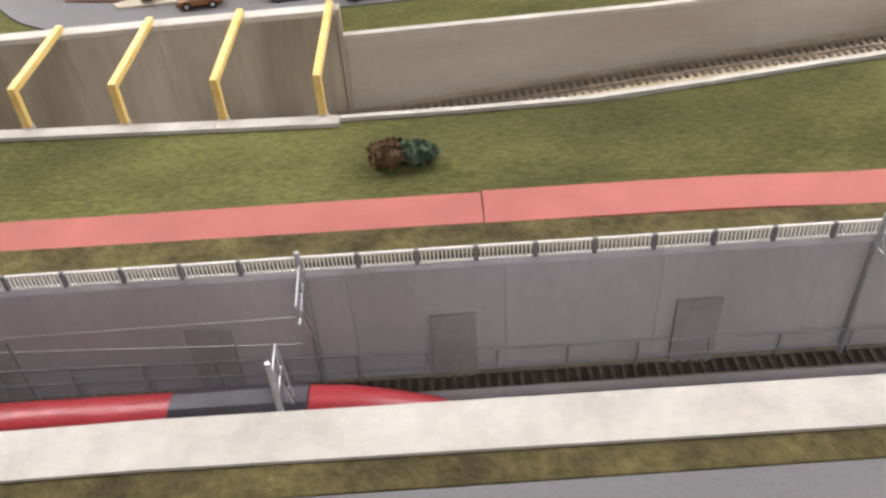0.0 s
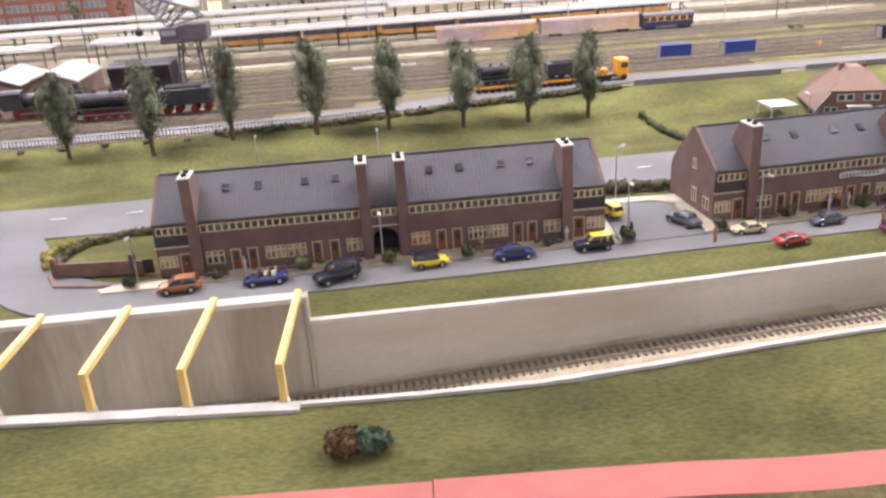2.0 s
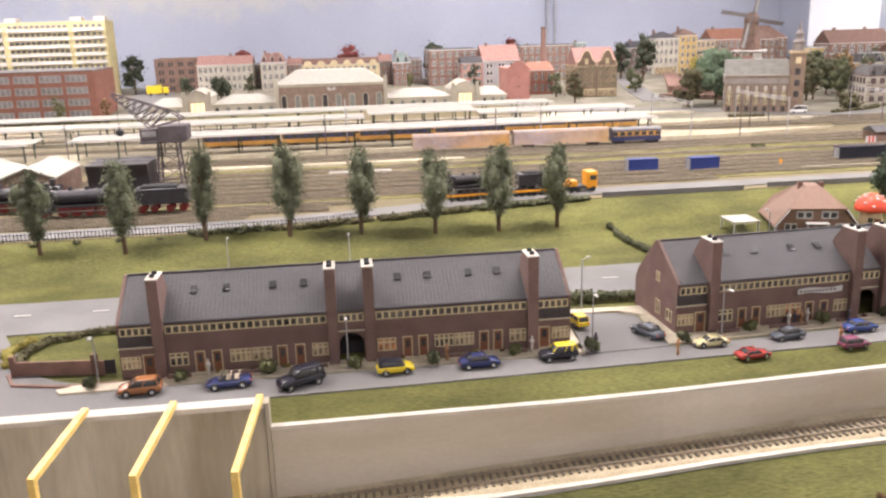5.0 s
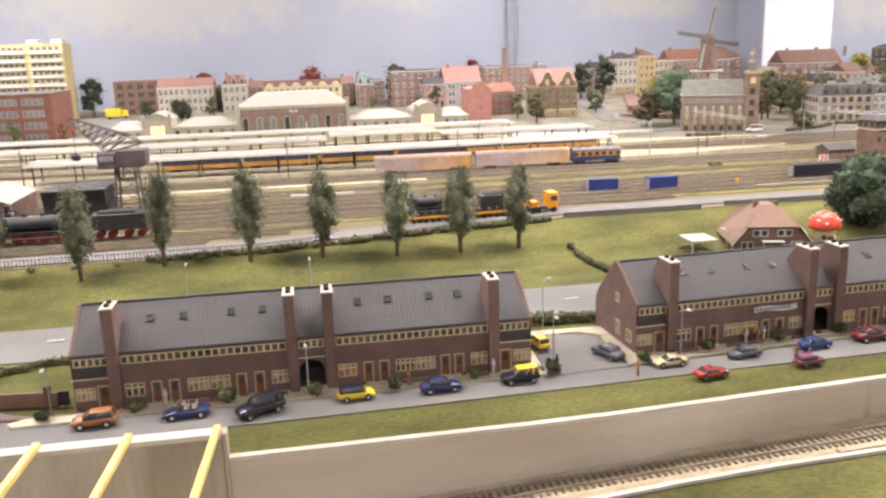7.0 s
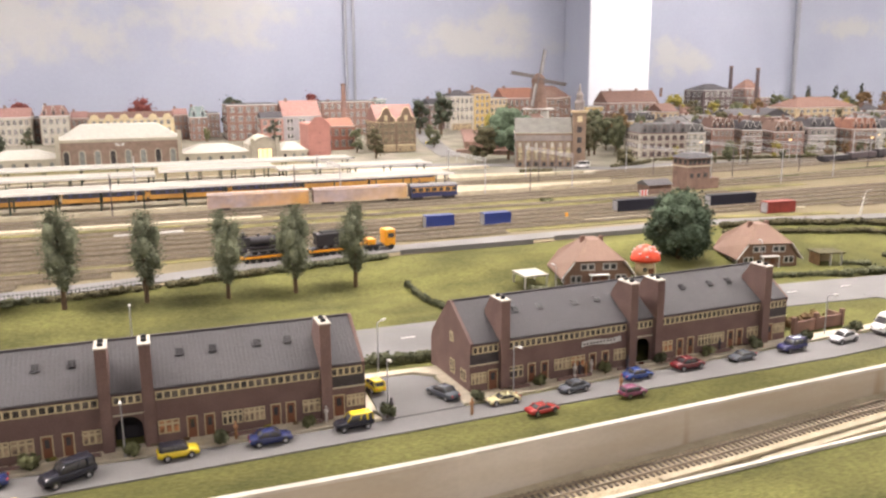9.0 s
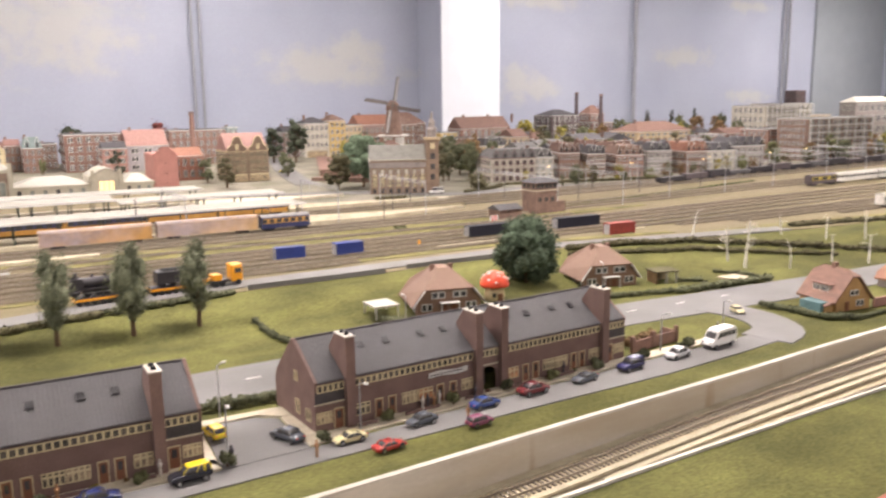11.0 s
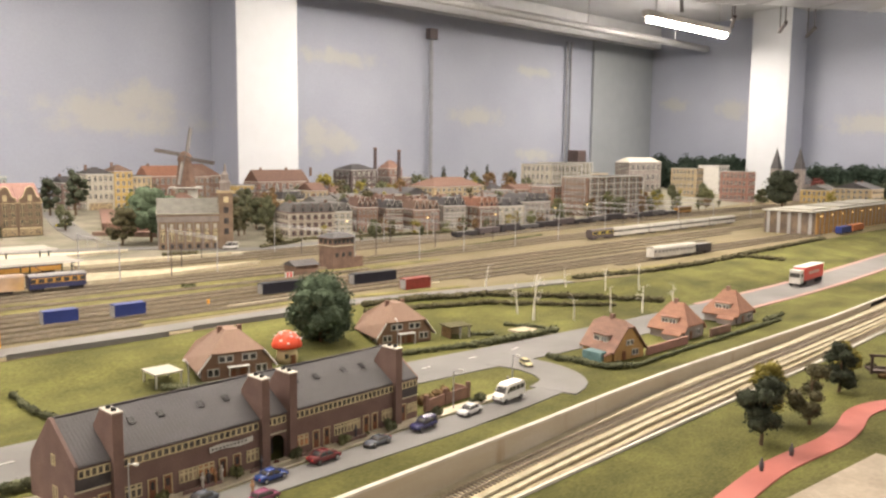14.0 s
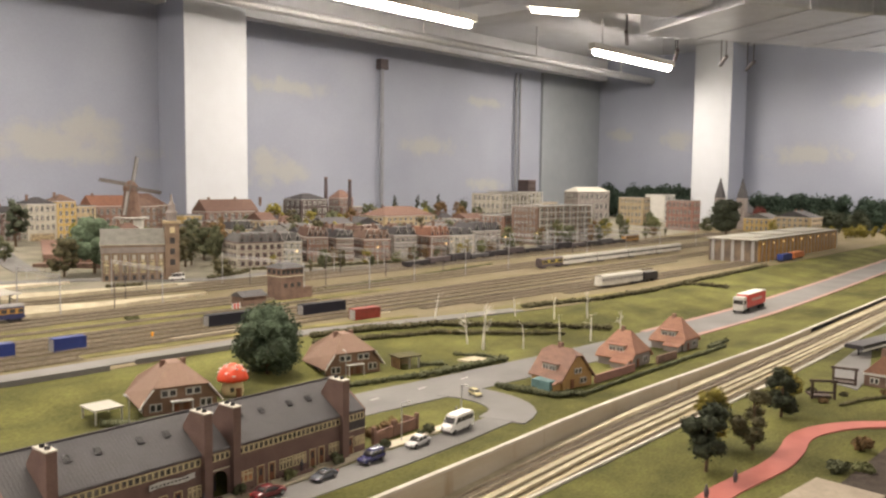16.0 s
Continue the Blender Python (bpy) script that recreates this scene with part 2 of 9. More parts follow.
def solo(name, bm, m, x=0, y=0, z=0, rz=0, label="", category="", group="", s=1.0, kind="", smooth=False):
    ob = new(name, mesh_of(name, bm, m, smooth))
    ob.matrix_basis = pose(x, y, z, 0, 0, rz) @ Matrix.Scale(s, 4)
    return tagged(ob, label, category, group, kind)


def box(bm, x0, x1, y0, y1, z0, z1, mi=0, m=None):
    vs = [bm.verts.new((x, y, z)) for z in (z0, z1) for y in (y0, y1) for x in (x0, x1)]
    if m is not None:
        for v in vs:
            v.co = m @ v.co
    for q in ((0, 2, 3, 1), (4, 5, 7, 6), (0, 1, 5, 4), (2, 6, 7, 3), (0, 4, 6, 2), (1, 3, 7, 5)):
        bm.faces.new([vs[i] for i in q]).material_index = mi
    return vs


def bx(x0, x1, y0, y1, z0, z1, bev=0.0):
    bm = bmesh.new()
    box(bm, x0, x1, y0, y1, z0, z1)
    if bev:
        bmesh.ops.bevel(bm, geom=bm.edges[:], offset=bev, segments=1, affect="EDGES")
    return bm


def rod(bm, a, b, r0, r1=None, n=6, cap=True, mi=0):
    a, b = Vector(a), Vector(b)
    r1 = r0 if r1 is None else r1
    q = (b - a).to_track_quat("Z", "Y")
    rings = []
    for p, r in ((a, r0), (b, r1)):
        rings.append([bm.verts.new(p + q @ Vector((r * math.cos(6.28319 * i / n), r * math.sin(6.28319 * i / n), 0))) for i in range(n)])
    for i in range(n):
        bm.faces.new((rings[0][i], rings[0][(i + 1) % n], rings[1][(i + 1) % n], rings[1][i])).material_index = mi
    if cap:
        bm.faces.new(rings[0][::-1]).material_index = mi
        bm.faces.new(rings[1]).material_index = mi


def prism(bm, poly, a, b, axis="x", mi=0):
    """Extrudes the polygon along axis from a to b; poly in the two other coordinates, in order."""
    def at(u, v, w):
        return (w, u, v) if axis == "x" else (u, w, v) if axis == "y" else (u, v, w)
    lo = [bm.verts.new(at(u, v, a)) for u, v in poly]
    hi = [bm.verts.new(at(u, v, b)) for u, v in poly]
    n = len(poly)
    fs = [bm.faces.new(lo), bm.faces.new(hi[::-1])]
    for i in range(n):
        fs.append(bm.faces.new((lo[i], hi[i], hi[(i + 1) % n], lo[(i + 1) % n])))
    for f in fs:
        f.material_index = mi
    bmesh.ops.recalc_face_normals(bm, faces=fs)


def lathe(bm, prof, n=12, c=(0, 0), mi=0):
    rings = [[bm.verts.new((c[0] + r * math.cos(6.28319 * i / n), c[1] + r * math.sin(6.28319 * i / n), z)) for i in range(n)] for r, z in prof]
    for a, b in zip(rings, rings[1:]):
        for i in range(n):
            bm.faces.new((a[i], a[(i + 1) % n], b[(i + 1) % n], b[i])).material_index = mi
    bm.faces.new(rings[0][::-1]).material_index = mi
    bm.faces.new(rings[-1]).material_index = mi


def curve_at(pts, x):
    for (xa, ya), (xb, yb) in zip(pts, pts[1:]):
        if x <= xb:
            f = (x - xa) / (xb - xa)
            f = max(f, 0)
            return ya + (yb - ya) * f
    return pts[-1][1]


def smooth01(f):
    f = min(max(f, 0), 1)
    return f * f * (3 - 2 * f)


def spline(pts, step=0.02):
    """Points along a smooth curve through pts."""
    ps = [Vector((*p, 0)) if len(p) == 2 else Vector(p) for p in pts]
    out = []
    for i in range(len(ps) - 1):
        p0, p1, p2, p3 = ps[max(i - 1, 0)], ps[i], ps[i + 1], ps[min(i + 2, len(ps) - 1)]
        n = max(2, int((p2 - p1).length / step))
        for k in range(n):
            t = k / n
            out.append(0.5 * ((2 * p1) + (p2 - p0) * t + (2 * p0 - 5 * p1 + 4 * p2 - p3) * t * t + (3 * p1 - p0 - 3 * p2 + p3) * t ** 3))
    out.append(ps[-1])
    return out


# ---- lie of the land ----
WALLTOP = [(-2.5, 0.818), (0.1, 0.818), (0.45, 0.82), (0.82, 0.844), (1.2, 0.867), (1.45, 0.887), (1.65, 0.896), (1.9, 0.898), (2.4, 0.904), (3.6, 0.964), (8, 1.15)]
LIP = [(-2.5, 0.755), (-0.6, 0.742), (-0.18, 0.700), (-0.04, 0.685), (0.08, 0.672), (0.18, 0.666), (0.32, 0.663), (0.55, 0.691), (0.8, 0.703), (0.95, 0.710), (1.2, 0.720), (1.6, 0.733), (2.05, 0.743), (2.5, 0.766), (3.0, 0.795), (3.6, 0.83), (8, 1.06)]
YARD0 = [(-2.5, 1.53), (0.1, 1.54), (0.35, 1.60), (0.64, 1.65), (1.5, 1.68), (1.75, 1.63), (2.4, 1.53), (3.0, 1.53), (4.0, 1.6), (8, 1.75)]
YZ = 0.03


def ramp_z(x):
    return curve_at([(-2.5, -0.076), (0.0, -0.075), (0.16, -0.072), (0.4, -0.057), (0.6, -0.050), (0.82, -0.044), (1.15, -0.035), (1.45, -0.028), (1.7, -0.022), (2.2, -0.012), (3.0, -0.006), (8, -0.004)], x)


def land(x, y):
    e1 = curve_at(YARD0, x) - 0.02
    e0 = e1 - (0.15 if x < 0.6 else 0.15 + min(x - 0.6, 0.3) * 0.5)
    z = YZ * smooth01((y - e0) / (e1 - e0))
    z += 0.045 * smooth01((y - 3.3) / 0.9)
    if y < 1.6:
        z += 0.0022 * noise.noise((x * 9, y * 9, 0.3)) * smooth01((y - 1.28) / 0.08)
    return z


def sheet(name, rows, m, kind="structure", label="", category="", smooth=False, parent=None, skirt=0.0):
    """A surface through a grid of points (rows of equal length)."""
    bm = bmesh.new()
    vs = [[bm.verts.new(p) for p in r] for r in rows]
    for a, b in zip(vs, vs[1:]):
        for i in range(len(a) - 1):
            bm.faces.new((a[i], a[i + 1], b[i + 1], b[i]))
    if skirt:
        edge = [e for e in bm.edges if e.is_boundary]
        r = bmesh.ops.extrude_edge_only(bm, edges=edge)
        bmesh.ops.translate(bm, vec=(0, 0, -skirt), verts=[v for v in r["geom"] if isinstance(v, bmesh.types.BMVert)])
    bmesh.ops.recalc_face_normals(bm, faces=bm.faces[:])
    ob = new(name, mesh_of(name, bm, m, smooth))
    if parent:
        ob.parent = parent
    return tagged(ob, label, category, "", kind)


def strip(name, lo, hi, m, x0, x1, n, dz=0.0015, rows=4, zf=land, kind="structure", label=""):
    out = []
    for i in range(n + 1):
        x = x0 + (x1 - x0) * i / n
        a, b = curve_at(lo, x), curve_at(hi, x)
        out.append([(x, a + (b - a) * j / rows, zf(x, a + (b - a) * j / rows) + dz) for j in range(rows + 1)])
    return sheet(name, out, m, kind, label, skirt=0.003)


def ribbon(name, pts, width, m, dz=0.0018, zf=land, label="", kind="structure", step=0.02, widths=None):
    ps = spline(pts, step)
    out = []
    for i, p in enumerate(ps):
        d = (ps[min(i + 1, len(ps) - 1)] - ps[max(i - 1, 0)]).normalized()
        s = Vector((-d.y, d.x, 0))
        w = width if widths is None else widths[0] + (widths[1] - widths[0]) * i / (len(ps) - 1)
        row = []
        for k in (-0.5, -0.2, 0.2, 0.5):
            q = p + s * w * k
            row.append((q.x, q.y, zf(q.x, q.y) + dz))
        out.append(row)
    return sheet(name, out, m, kind, label, skirt=0.003)


# near land: one lofted sheet from the table's front edge to the ramp's far wall
bm = bmesh.new()
prev = None
for i in range(241):
    x = -2.4 + 10.4 * i / 240
    w, l = curve_at(WALLTOP, x), curve_at(LIP, x)
    r = ramp_z(x)
    d = -0.105 * (1 - smooth01((x - 0.62) / 0.35))   # the near cutting runs out under the lawn to the right
    n = 0.0015 * noise.noise((x * 6, 0, 0))
    tilt = -0.06 * min(max(x, -0.5), 0.8)
    prof = [(0.17 + tilt * 0, -0.02), (0.17, 0.0), (0.346 + tilt, -0.001), (0.375 + tilt, -0.001), (0.3755 + tilt, d - 0.003), (0.497 + tilt, d - 0.003), (0.4975 + tilt, -0.008),
            (0.56, -0.006 + n), (0.61, -0.005 - n), (l - 0.001, -0.003), (l, r - 0.004), (w, r - 0.004)]
    cur = [bm.verts.new((x, y, z)) for y, z in prof]
    if prev:
        for k in range(len(cur) - 1):
            f = bm.faces.new((prev[k], cur[k], cur[k + 1], prev[k + 1]))
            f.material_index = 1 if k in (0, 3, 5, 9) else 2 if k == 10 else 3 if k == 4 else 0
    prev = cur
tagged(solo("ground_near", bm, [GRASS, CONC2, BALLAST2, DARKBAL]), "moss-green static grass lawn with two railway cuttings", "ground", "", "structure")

# far land: from the ramp wall to the back of the layout
rows = []
ys = [0, 0.02, 0.06, 0.12, 0.2, 0.28, 0.34, 0.38, 0.42, 0.46, 0.5, 0.53, 0.56, 0.59, 0.62, 0.65, 0.68, 0.71, 0.74, 0.78, 0.84, 0.9, 1.1, 1.5, 2.0, 2.4, 2.6, 2.9, 3.2, 3.6, 4.2]
for i in range(261):
    x = -2.4 + 10.4 * i / 260
    w = curve_at(WALLTOP, x) + 0.004
    rows.append([(x, min(w + d * (5.05 - w) / 4.2, 5.05), land(x, w + d * (5.05 - w) / 4.2)) for d in ys])
sheet("ground_far", rows, GRASS, "structure", "green static grass model landscape on a raised layout", "ground", smooth=True)

# ---- room ----
def clouds_on_wall():
    """Painted cumulus clouds on the blue-grey wall: soft lobed patches at the places of the mural."""
    nt = WALLP.node_tree
    p = nt.nodes["Principled BSDF"]
    src = p.inputs["Base Color"].links[0].from_socket
    tc = nt.nodes.new("ShaderNodeTexCoord")
    a = nt.nodes.new("ShaderNodeTexNoise")
    a.inputs["Scale"].default_value, a.inputs["Detail"].default_value, a.inputs["Roughness"].default_value = 7.5, 7, 0.62
    nt.links.new(tc.outputs["Object"], a.inputs["Vector"])
    total = None
    for c, r in (((-0.6, 5.05, 0.66), (1.05, 2, 0.24)), ((2.3, 5.05, 0.56), (0.6, 2, 0.07)), ((0.72, 5.05, 0.80), (0.46, 2, 0.28)), ((2.25, 5.05, 0.62), (0.55, 2, 0.12)), ((2.42, 5.05, 0.70), (0.26, 2, 0.12)),
                 ((3.82, 5.05, 0.47), (0.30, 2, 0.12)), ((3.74, 5.05, 0.55), (0.16, 2, 0.11)), ((5.36, 5.05, 0.72), (0.42, 2, 0.09)), ((6.15, 5.05, 0.40), (0.3, 2, 0.07)), ((3.92, 5.05, 1.08), (0.4, 2, 0.08)), ((6.1, 5.05, 1.14), (0.3, 2, 0.06)),
                 ((8, 4.75, 0.92), (2, 0.2, 0.08)), ((8, 4.1, 0.86), (2, 0.2, 0.12)), ((8, 2.82, 0.70), (2, 0.42, 0.11)), ((8, 2.4, 1.15), (2, 0.3, 0.07))):
        mp = nt.nodes.new("ShaderNodeMapping")
        mp.inputs["Scale"].default_value = tuple(1 / q for q in r)
        mp.inputs["Location"].default_value = tuple(-u / q for u, q in zip(c, r))
        nt.links.new(tc.outputs["Object"], mp.inputs[0])
        ln = nt.nodes.new("ShaderNodeVectorMath")
        ln.operation = "LENGTH"
        nt.links.new(mp.outputs[0], ln.inputs[0])
        if total is None:
            total = ln.outputs["Value"]
        else:
            mn = nt.nodes.new("ShaderNodeMath")
            mn.operation = "SMOOTH_MIN"
            mn.inputs[2].default_value = 0.25
            nt.links.new(total, mn.inputs[0])
            nt.links.new(ln.outputs["Value"], mn.inputs[1])
            total = mn.outputs[0]
    add = nt.nodes.new("ShaderNodeMath")
    add.operation = "MULTIPLY_ADD"
    nt.links.new(a.outputs[0], add.inputs[0])
    add.inputs[1].default_value = 2.3
    nt.links.new(total, add.inputs[2])
    r = nt.nodes.new("ShaderNodeMapRange")
    r.interpolation_type = "SMOOTHSTEP"
    r.inputs["From Min"].default_value, r.inputs["From Max"].default_value = 2.25, 1.45
    r.inputs["To Max"].default_value = 0.42
    nt.links.new(add.outputs[0], r.inputs[0])
    mix = nt.nodes.new("ShaderNodeMix")
    mix.data_type = "RGBA"
    nt.links.new(r.outputs[0], mix.inputs["Factor"])
    nt.links.new(src, mix.inputs["A"])
    mix.inputs["B"].default_value = (0.43, 0.41, 0.315, 1)
    nt.links.new(mix.outputs["Result"], p.inputs["Base Color"])


clouds_on_wall()
FL = -0.95
for nm, a in (("wall_north", (-4.2, 8.2, 5.05, 5.25)), ("wall_east", (8.0, 8.2, -2.7, 5.05)), ("wall_west", (-4.2, -4.0, -2.7, 5.05)), ("wall_south", (-4.2, 8.2, -2.9, -2.7))):
    tagged(solo(nm, bx(a[0], a[1], a[2], a[3], FL, CEIL), WALLP), "blue-grey painted sky wall with pale clouds", "wall", "", "structure")
tagged(solo("floor", bx(-4.2, 8.2, -2.9, 5.25, FL - 0.1, FL), FLOORM), "dark room floor", "floor", "", "structure")
bm = bx(-4.2, 8.2, -2.9, 5.25, CEIL, CEIL + 0.15)
for bxx in (-1.5, 2.35, 5.1):
    box(bm, bxx - 0.1, bxx + 0.1, -2.69, 4.6, CEIL - 0.09, CEIL - 0.001)
box(bm, -3.99, 7.99, 4.93, 5.04, 1.505, CEIL - 0.002)
tagged(solo("ceiling", bm, CEILM), "grey concrete ceiling with beams", "ceiling", "", "structure")
bm = bmesh.new()
box(bm, -2.4, 8.0, 0.165, 0.169, -0.13, 0.0)
box(bm, -2.4, 7.99, 0.17, 5.04, -0.2, -0.13)
for lx in (-2.2, 0, 2.2, 4.4, 6.6):
    for ly in (0.35, 2.6, 4.8):
        box(bm, lx, lx + 0.06, ly, ly + 0.06, FL, -0.2)
tagged(solo("layout_table", bm, FASCIA), "dark timber table carrying the model layout", "table", "", "structure")
# Sides share the sky-wall colour; their shaded tone is put into it.
for a, f in (((2.908, 3.349, 4.724, 5.049), (2.908, 3.349, 4.719, 4.7235)), ((7.664, 7.999, 3.405, 3.767), (7.659, 7.6635, 3.405, 3.767))):
    col = tagged(solo("column", bx(*a, -0.12, CEIL - 0.001, 0.006), WALLP), "square concrete column, white front and sky-blue sides coloured as shaded", "column", "", "structure")
    part("white_face", bx(*f, -0.12, CEIL - 0.001, 0.0015), COLW, col)

# Flat panel just proud of the wall, darker and greyer than it.
PIER = mat("grey_green_pier", (0.245, 0.268, 0.295), 0.8, vary=0.05, scale=1.6, bump=0.03)
tagged(solo("wall_pier", bx(6.965, 7.998, 5.02, 5.0495, -0.1, 1.504, 0.004), PIER), "flat grey-green pier beside the room corner", "wall", "", "structure")

# ---- tracks ----
SLEEP_ME = None


def track(name, pts, zf, label, parts=False, gauge=0.0165, bed=True, stone=None, slw=0.029, pitch=0.0078):
    """Two rails on sleepers along a curve, on a low ballast bed."""
    global SLEEP_ME
    ps = spline(pts, 0.04)
    t = thing(name, 0, 0, 0, 0, label, "railway track", kind="structure")
    bm, bs, bb = bmesh.new(), bmesh.new(), bmesh.new()
    prev = None
    acc, nxt, count = 0.0, 0.0, 0
    for i, p in enumerate(ps):
        d = (ps[min(i + 1, len(ps) - 1)] - ps[max(i - 1, 0)]).normalized()
        s = Vector((-d.y, d.x, 0))
        z = zf(p.x, p.y)
        sect = []
        for side in (-1, 1):
            for k, h in ((-0.0009, 0.0), (-0.0006, 0.0025), (0.0006, 0.0025), (0.0009, 0.0)):
                q = p + s * (side * gauge / 2 + k)
                sect.append(bm.verts.new((q.x, q.y, z + 0.0045 + h)))
        belt = [bb.verts.new((*(p + s * k).xy, z + h)) for k, h in ((-0.026, 0.0003), (-0.019, 0.0026), (0.019, 0.0026), (0.026, 0.0003))]
        if prev:
            for o in (0, 4):
                for k in range(3):
                    bm.faces.new((prev[0][o + k], sect[o + k], sect[o + k + 1], prev[0][o + k + 1]))
            for k in range(3):
                bb.faces.new((prev[1][k], belt[k], belt[k + 1], prev[1][k + 1]))
            q0, q1 = prev[2], p
            ln = (q1 - q0).length
            while nxt <= acc + ln:
                f = (nxt - acc) / ln
                c = q0 + (q1 - q0) * f
                m = Matrix.Translation((c.x, c.y, zf(c.x, c.y) + 0.0025)) @ Matrix.Rotation(math.atan2(d.y, d.x) + random.uniform(-0.02, 0.02), 4, "Z")
                if parts and count < 300:
                    if SLEEP_ME is None:
                        SLEEP_ME = mesh_of("sleeper", bx(-0.00145, 0.00145, -slw / 2, slw / 2, 0, 0.0021, 0.0003), SLEEPR)
                    share("sleeper", SLEEP_ME, t, m)
                    count += 1
                else:
                    box(bs, -0.0014, 0.0014, -slw / 2, slw / 2, 0, 0.0021, m=m)
                nxt += pitch
            acc += ln
        prev = (sect, belt, p)
    part("rails", bm, RAIL, t)
    if bed:
        part("ballast_bed", bb, stone or BALLAST2, t)
    if bs.faces:
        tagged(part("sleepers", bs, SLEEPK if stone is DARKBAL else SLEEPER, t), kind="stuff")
    else:
        bs.free()
    return t


def fl(z):
    return lambda x, y: z


# ---- near cutting ----
TILT = -0.06


def tl(y, x):
    return y + TILT * min(max(x, -0.5), 0.8)


# retaining wall below the fence, with darker panels on its face
w = thing("retaining_wall", 0, 0, 0, 0, "grey concrete retaining wall of the near railway cutting", "wall", kind="structure")
for a in range(-8, 9):
    xa, xb = a * 0.1, a * 0.1 + 0.0998
    bm = bmesh.new()
    pts = [(xa, tl(0.491, xa)), (xb, tl(0.491, xb)), (xb, tl(0.4972, xb)), (xa, tl(0.4972, xa))]
    prism(bm, pts, -0.105, -0.0062, "z")
    part("wall_panel", bm, CONC2, w)
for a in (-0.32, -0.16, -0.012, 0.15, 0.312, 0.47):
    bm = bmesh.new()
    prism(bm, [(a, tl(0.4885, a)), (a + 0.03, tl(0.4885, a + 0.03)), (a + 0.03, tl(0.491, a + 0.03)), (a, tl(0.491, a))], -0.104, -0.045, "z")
    part("niche_panel", bm, NICHE, w, "darker grey concrete panel")

# white parapet of the near side
p = thing("parapet_wall", 0, 0, 0, 0, "broad white painted parapet wall top", "wall", kind="structure")
for a in range(-1, 1):
    xa, xb = a * 0.8, a * 0.8 + 0.7999
    bm = bmesh.new()
    prism(bm, [(xa, tl(0.3455, xa)), (xb, tl(0.3455, xb)), (xb, tl(0.3765, xb)), (xa, tl(0.3765, xa))], -0.1, 0.003, "z")
    part("coping_slab", bm, COPE, p)
strip("road_near", [(-2, 0.175), (0.0, 0.175), (8, 0.175)], [(-2, 0.345), (0.0, 0.325), (0.36, 0.306), (1.0, 0.282), (1.3, 0.2), (8, 0.19)], ROAD, -2.3, 2.0, 60, 0.0012, 3, fl(0.0), label="smooth grey model road along the table edge")
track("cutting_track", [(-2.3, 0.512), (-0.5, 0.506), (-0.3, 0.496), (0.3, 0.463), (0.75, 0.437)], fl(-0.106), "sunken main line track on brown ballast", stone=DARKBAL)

# walkway handrail along the wall
h = thing("handrail", 0, 0, 0, 0, "thin grey metal handrail along the cutting wall", "railing")
HP = [(-0.45, 0.508, -0.060), (-0.14, 0.489, -0.062), (0.157, 0.481, -0.080), (0.62, 0.448, -0.080)]


def on_rail(x):
    return Vector((x, curve_at([(p[0], p[1]) for p in HP], x), curve_at([(p[0], p[2]) for p in HP], x)))


for dz in (0.0, -0.0145):
    bm = bmesh.new()
    for pa, pb in zip(HP, HP[1:]):
        rod(bm, (pa[0], pa[1], pa[2] + dz), (pb[0], pb[1], pb[2] + dz), 0.0008, n=5)
    part("rail", bm, GREYST, h)
for i in range(22):
    q = on_rail(-0.43 + i * 0.048)
    bm = bmesh.new()
    rod(bm, (q.x, q.y, -0.109), q, 0.0007, n=5)
    part("post", bm, GREYST, h)
# overhead line wires
wr = thing("overhead_wire", 0, 0, 0, 0, "thin grey overhead line wires above the sunken track", "wire")
for z0, z1 in ((-0.004, -0.010), (-0.006, -0.033)):
    bm = bmesh.new()
    for pa, pb in (((-0.27, 0.466, z0), (0.069, 0.456, z1)),):
        rod(bm, pa, pb, 0.0003, n=4)
    part("wire", bm, GREYST, wr)
# concrete slab beside the parapet
bm = bmesh.new()
prism(bm, [(-0.9, 0.43), (-0.5, 0.407), (0.75, 0.332), (0.75, 0.4175), (-0.5, 0.4925), (-0.9, 0.494)], -0.108, -0.088, "z")
solo("track_slab", bm, CONC2, label="smooth grey concrete slab track beside the parapet", category="track bed", kind="structure")

# balustrade fence on the wall
fence = thing("balustrade_fence", 0, 0, 0, 0, "white balustrade fence with dark posts on the cutting edge", "fence")
post_me = mesh_of("post", bx(-0.0014, 0.0014, -0.0016, 0.0016, 0, 0.0128, 0.0003), mat("fence_post_grey", (0.2, 0.185, 0.185), 0.7))
bal_me = mesh_of("baluster", bx(-0.0005, 0.0005, -0.0006, 0.0006, 0.0018, 0.0112), FENCEW)
rail_me = mesh_of("rail", bx(-0.0171, 0.0171, -0.0009, 0.0009, 0, 0.0013), FENCEW)
nb = 0
for i in range(-12, 18):
    xa = 0.183 + i * 0.0373
    z = -0.0075
    ang = math.atan2(TILT if -0.5 < xa < 0.8 else 0, 1)
    y = tl(0.4985, xa)
    m0 = Matrix.Translation((xa, y, z)) @ Matrix.Rotation(ang, 4, "Z")
    share("post", post_me, fence, m0)
    m1 = Matrix.Translation((xa + 0.01865, tl(0.4985, xa + 0.01865), z)) @ Matrix.Rotation(ang, 4, "Z")
    for zz in (0.0008, 0.0112):
        share("rail", rail_me, fence, m1 @ Matrix.Translation((0, 0, zz)))
    if nb < 300:
        for k in range(13):
            share("baluster", bal_me, fence, m1 @ Matrix.Translation((-0.0156 + k * 0.0026, 0, 0)))
            nb += 1
    else:
        bm = bmesh.new()
